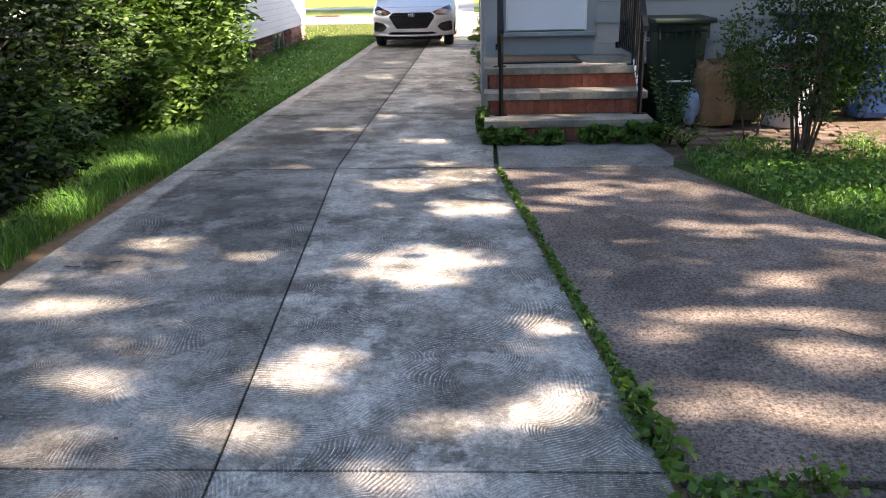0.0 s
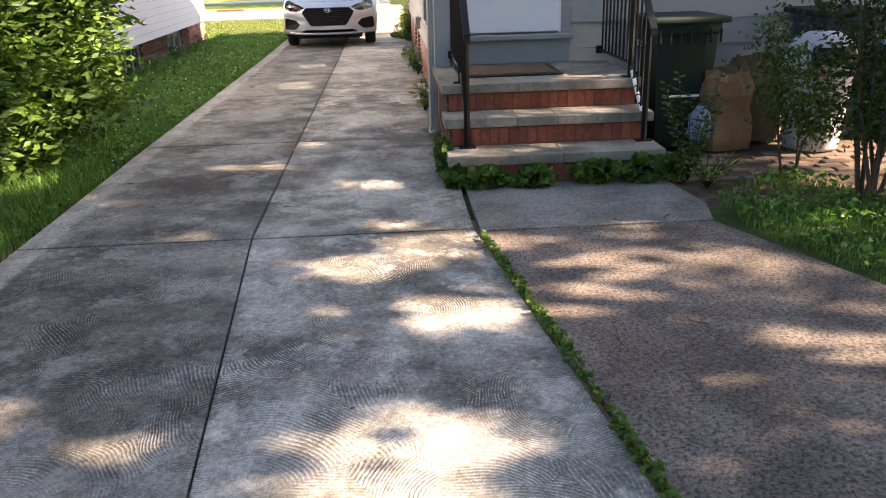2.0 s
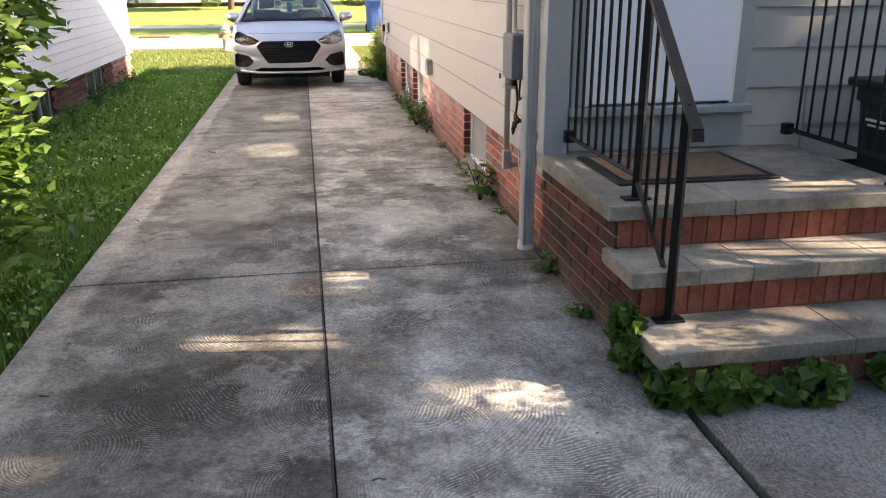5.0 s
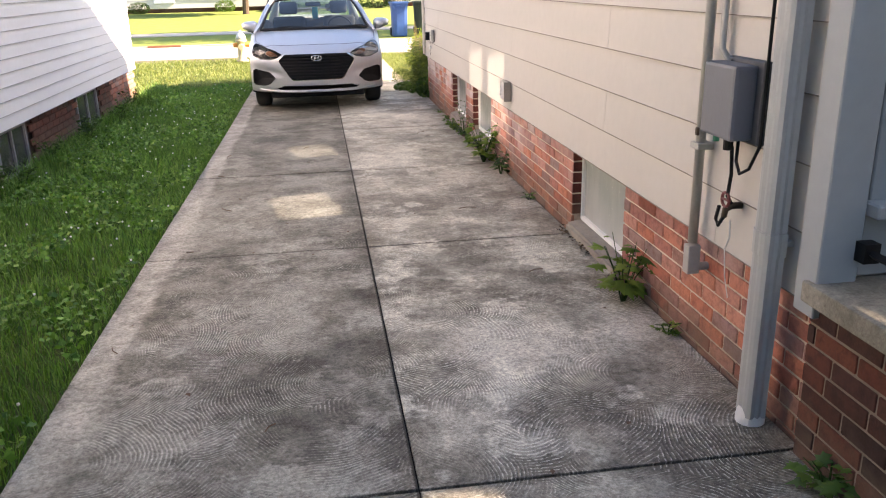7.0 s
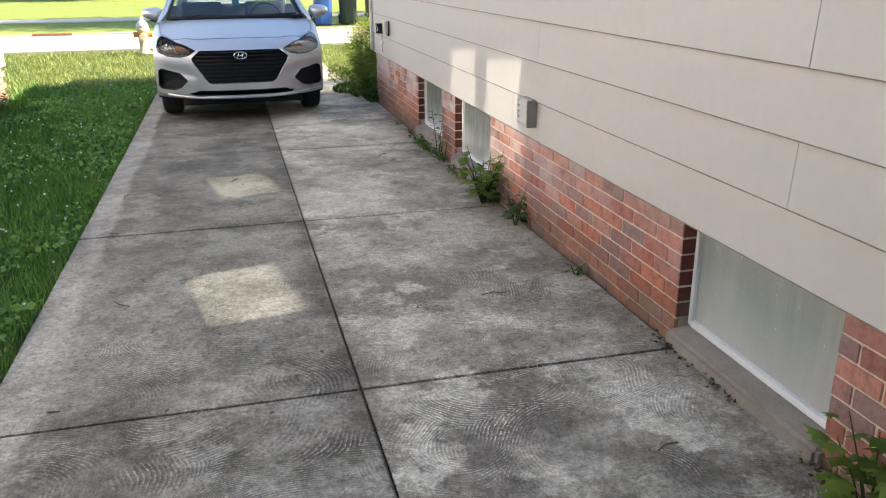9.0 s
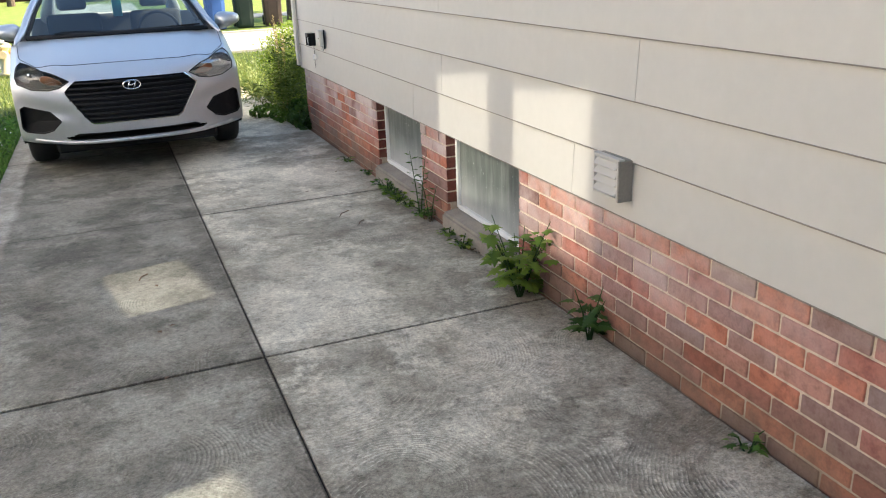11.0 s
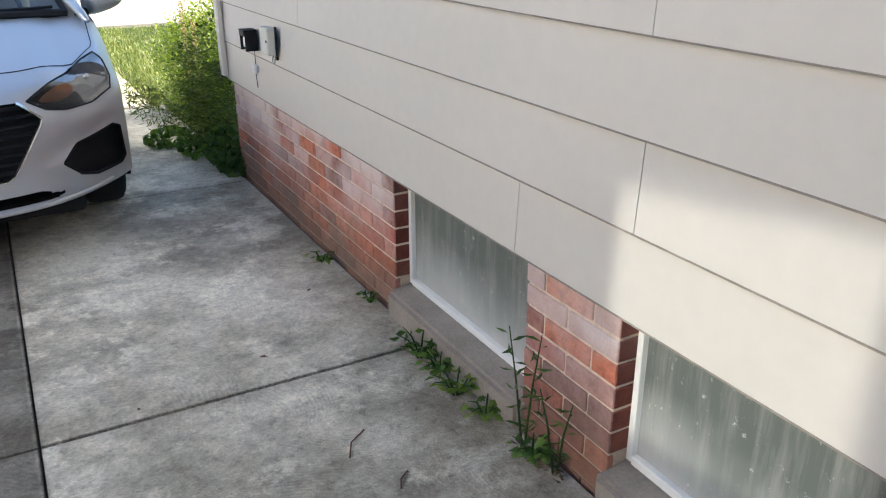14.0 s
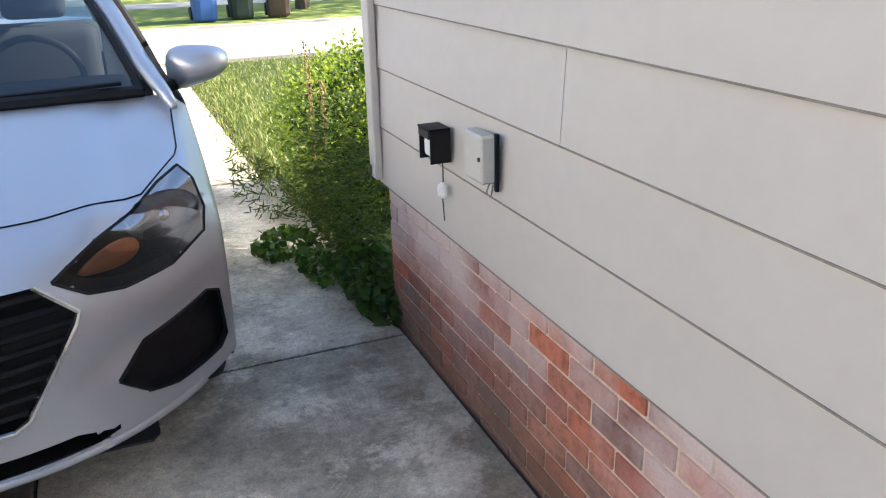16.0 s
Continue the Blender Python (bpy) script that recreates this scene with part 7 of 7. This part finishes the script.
suv = thing("parked_car", "pale grey parked car behind the far lawn", "car", (-1.6, 46.5, 0.1))
bd = box(-0.9, 0.9, 0.0, 4.3, 0.35, 0.95, 0.12, seg=3)
part("body", bd, M_SILVER, suv, "pale grey car body", smooth=True)
cb = box(-0.74, 0.74, 0.9, 3.6, 0.95, 1.42, 0.1, seg=3)
for v in cb.verts:
    if v.co.z > 1.2:
        v.co.x *= 0.86
        v.co.y += 0.25 if v.co.y < 2 else -0.25
part("cabin", cb, M_SILVER, suv, smooth=True)
part("windscreen", box(-0.6, 0.6, 0.86, 0.95, 1.0, 1.34, 0.03), M_WINDARK, suv, "dark windscreen")
for sx in (-0.8, 0.8):
    for wy in (0.8, 3.4):
        part("wheel", tube([(sx - 0.1, wy, 0.3), (sx + 0.1, wy, 0.3)], 0.31, 20), M_TYRE, suv, "black tyre")
    part("headlight", box(sx * 0.8 - 0.16, sx * 0.8 + 0.16, -0.03, 0.05, 0.66, 0.78, 0.03), M_REFLECT, suv)

# far trees close the view beyond the houses
bk = tagged(new("backdrop"), "distant line of green trees", "trees", kind="structure")
foliage("crown", [(-60 + 8 * k, 85 + 6 * math.sin(k), 5, 6, 3, 5 + 1.5 * math.sin(k * 2.3)) for k in range(17)], 9000, 0.9, M_LEAF, bk, clump=3, width=0.8)

# ---- small litter ----
def litter():
    M_TWIG = plain("dry_twig", (0.13, 0.08, 0.05), 0.9, var=0.3, scale=30)
    r = random.Random(5)
    for k in range(26):
        y = r.uniform(1.8, 15.5)
        x = r.uniform(XL + 0.1, -0.05) if k % 4 else r.uniform(0.7, 1.6)
        if k % 4 == 0:
            y = r.uniform(2.3, 6.6)
        t = thing("twig", "small dry twig lying on the concrete", "twig", (x, y, gz(y) + 0.004), r.uniform(0, 180))
        L = r.uniform(0.02, 0.07)
        part("stick", tube([(-L, 0, 0), (0, L * 0.2, 0.002), (L, -L * 0.1, 0)], 0.0028, 5), M_TWIG, t)
        t["group"] = "twigs on the concrete"
    for k in range(34):
        y = r.uniform(1.8, 16.5)
        x = r.uniform(XL + 0.1, 0.0)
        t = thing("dead_leaf", "small curled brown leaf on the concrete", "leaf", (x, y, gz(y) + 0.002), r.uniform(0, 360))
        b = bmesh.new()
        s = r.uniform(0.008, 0.018)
        v = [b.verts.new(p) for p in ((-s, 0, 0.002), (0, s * 0.6, s * 0.3), (s, 0, 0.001), (0, -s * 0.6, s * 0.25))]
        b.faces.new((v[0], v[3], v[1]))
        b.faces.new((v[1], v[3], v[2]))
        part("blade", b, M_TWIG, t)
        t["group"] = "dead leaves on the concrete"


litter()


# ---- pavers in the soil behind the steps ----
pav = tagged(new("paver_patch"), "old loose brick pavers sunk in soil", "pavers", kind="structure")
for i in range(9):
    for j in range(8):
        x, y = 1.75 + i * 0.21 + (0.1 if j % 2 else 0) + random.uniform(-0.015, 0.015), 7.12 + j * 0.105
        if random.random() < 0.3:
            continue
        ob = part("brick", box(-0.095, 0.095, -0.045, 0.045, -0.06, 0.0, 0.008), M_PAVER, pav)
        ob.location = (x, y, gz(y) - 0.018 + random.uniform(-0.008, 0.008))
        ob.rotation_euler = (random.uniform(-0.05, 0.05), random.uniform(-0.05, 0.05), random.uniform(-0.12, 0.12))


# ---- bricks, one by one ----
COURSE, BL, BH, MJ = 0.0677, 0.196, 0.058, 0.0095


def brick_kinds(l, h, d):
    out = []
    for k in range(4):
        bm = box(-l / 2, l / 2, -d, 0, 0, h, 0.0025)
        for v in bm.verts:
            v.co += Vector((random.uniform(-1, 1) * 0.0015, 0, random.uniform(-1, 1) * 0.0012))
        me = bpy.data.meshes.new("brick")
        bm.to_mesh(me)
        bm.free()
        out.append(me)
    return out


def brick(me, mat, parent, x, y, z, rz, sx=1.0):
    """A brick whose face lies at (x, y) and looks along -y of its own turn."""
    if not me.materials:
        me.materials.append(mat)
    ob = new("brick", me)
    ob.parent = parent
    ob.matrix_world = Matrix.Translation((x, y, z)) @ pose(0, 0, 0, 0, 0, rz) @ Matrix.Diagonal((sx, 1, 1, 1))
    return ob


KIND = brick_kinds(BL, BH, 0.02)
for m in KIND:
    m.transform(Matrix.Translation((0, 0.018, 0)))
pitch = BL + MJ
for row in range(-3, 7):
    z = row * COURSE + 0.004
    for a, b in [(HY0 - 0.02, WINDOWS[0][0]), (WINDOWS[0][1], WINDOWS[1][0]), (WINDOWS[1][1], WINDOWS[2][0]), (WINDOWS[2][1], HY1)]:
        y = a + 0.001
        first = True
        while y < b - 0.02:
            L = (BL / 2 - MJ / 2) if first and row % 2 else BL
            L = min(L, b - y - 0.001)
            if b - (y + L) < 0.04:
                L = b - y - 0.001
            if z + BH > gz(y) - 0.03:
                brick(random.choice(KIND), M_BRICK, house, HXB + random.uniform(-0.0015, 0.0015), y + L / 2, z, -90, L / BL)
            y += L + MJ
            first = False
# bricks of the window reveals, free of chalk, their reds darkened for the recess's shade
KIND3 = [m.copy() for m in KIND]
for m in KIND3:
    m.materials.clear()
M_BRICK_REVEAL = brick_mat("shaded_reveal_brick", [(0.11, 0.03, 0.022), (0.18, 0.045, 0.03), (0.23, 0.06, 0.04)], 0.1)
for a, b in WINDOWS:
    for row in range(0, 7):
        z = row * COURSE + 0.004
        brick(KIND3[row % 4], M_BRICK_REVEAL, house, HXB + 0.032, b + 0.001, z, 0, 0.058 / BL)
        brick(KIND3[row % 4], M_BRICK_REVEAL, house, HXB + 0.032, a - 0.001, z, 180, 0.058 / BL)

# bricks of the steps
KIND2 = [m.copy() for m in KIND]
for m in KIND2:
    m.materials.clear()
NARROW = brick_kinds(0.058, 0.118, 0.02)
for m in NARROW:
    m.transform(Matrix.Translation((0, 0.018, 0)))
for k, (y0, z1) in enumerate(LV):
    zb = [-0.062, 0.135, 0.335][k]
    x = 0.09
    while x < 1.43:
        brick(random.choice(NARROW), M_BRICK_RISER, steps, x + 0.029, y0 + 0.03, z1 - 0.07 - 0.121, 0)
        x += 0.0675
for row in range(8):
    z = 0.46 - (row + 1) * COURSE
    lim = next(y0 for y0, z1 in LV if z + BH < z1 - 0.05)
    y = lim + 0.03 if row % 2 else lim + 0.03 - 0.0
    L0 = BL if row % 2 else BL / 2
    first = True
    while y < HY0 - 0.03:
        L = L0 if first else BL
        L = min(L, HY0 - 0.012 - y)
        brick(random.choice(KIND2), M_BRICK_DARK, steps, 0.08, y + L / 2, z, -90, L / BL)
        y += L + MJ
        first = False
M_GLASSDARK = plain("dark_basement_glass", (0.05, 0.055, 0.06), 0.15, var=0.3, scale=6, relief=0)
M_FRAMEGREY = plain("weathered_grey_wood", (0.2, 0.2, 0.21), 0.8, var=0.2, scale=12)
# bricks of the neighbour's base, with two basement openings
WN = [(13.95, 14.7), (16.4, 17.3)]
for row in range(-2, 4):
    z = row * COURSE + 0.004
    y = 9.4 + (0.1 if row % 2 else 0)
    while y < 19.3:
        if not any(a - 0.1 < y + BL / 2 < b + 0.1 for a, b in WN):
            # up to y 17.9 the dark brick copy paints the base's shade
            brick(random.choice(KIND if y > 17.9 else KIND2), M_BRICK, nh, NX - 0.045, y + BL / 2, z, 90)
        y += pitch
for a, b in WN:
    win = part("basement_window", box(NX - 0.09, NX - 0.075, a, b, -0.16, 0.26), M_GLASSDARK, nh, "dark basement window")
    for y0, y1, z0, z1 in ((a, a + 0.035, -0.18, 0.26), (b - 0.035, b, -0.18, 0.26), ((a + b) / 2 - 0.015, (a + b) / 2 + 0.015, -0.145, 0.225), (a + 0.035, b - 0.035, -0.18, -0.145), (a + 0.035, b - 0.035, 0.225, 0.26)):
        part("frame", box(NX - 0.085, NX - 0.055, y0, y1, z0, z1, 0.003), M_FRAMEGREY, nh, "weathered grey frame")
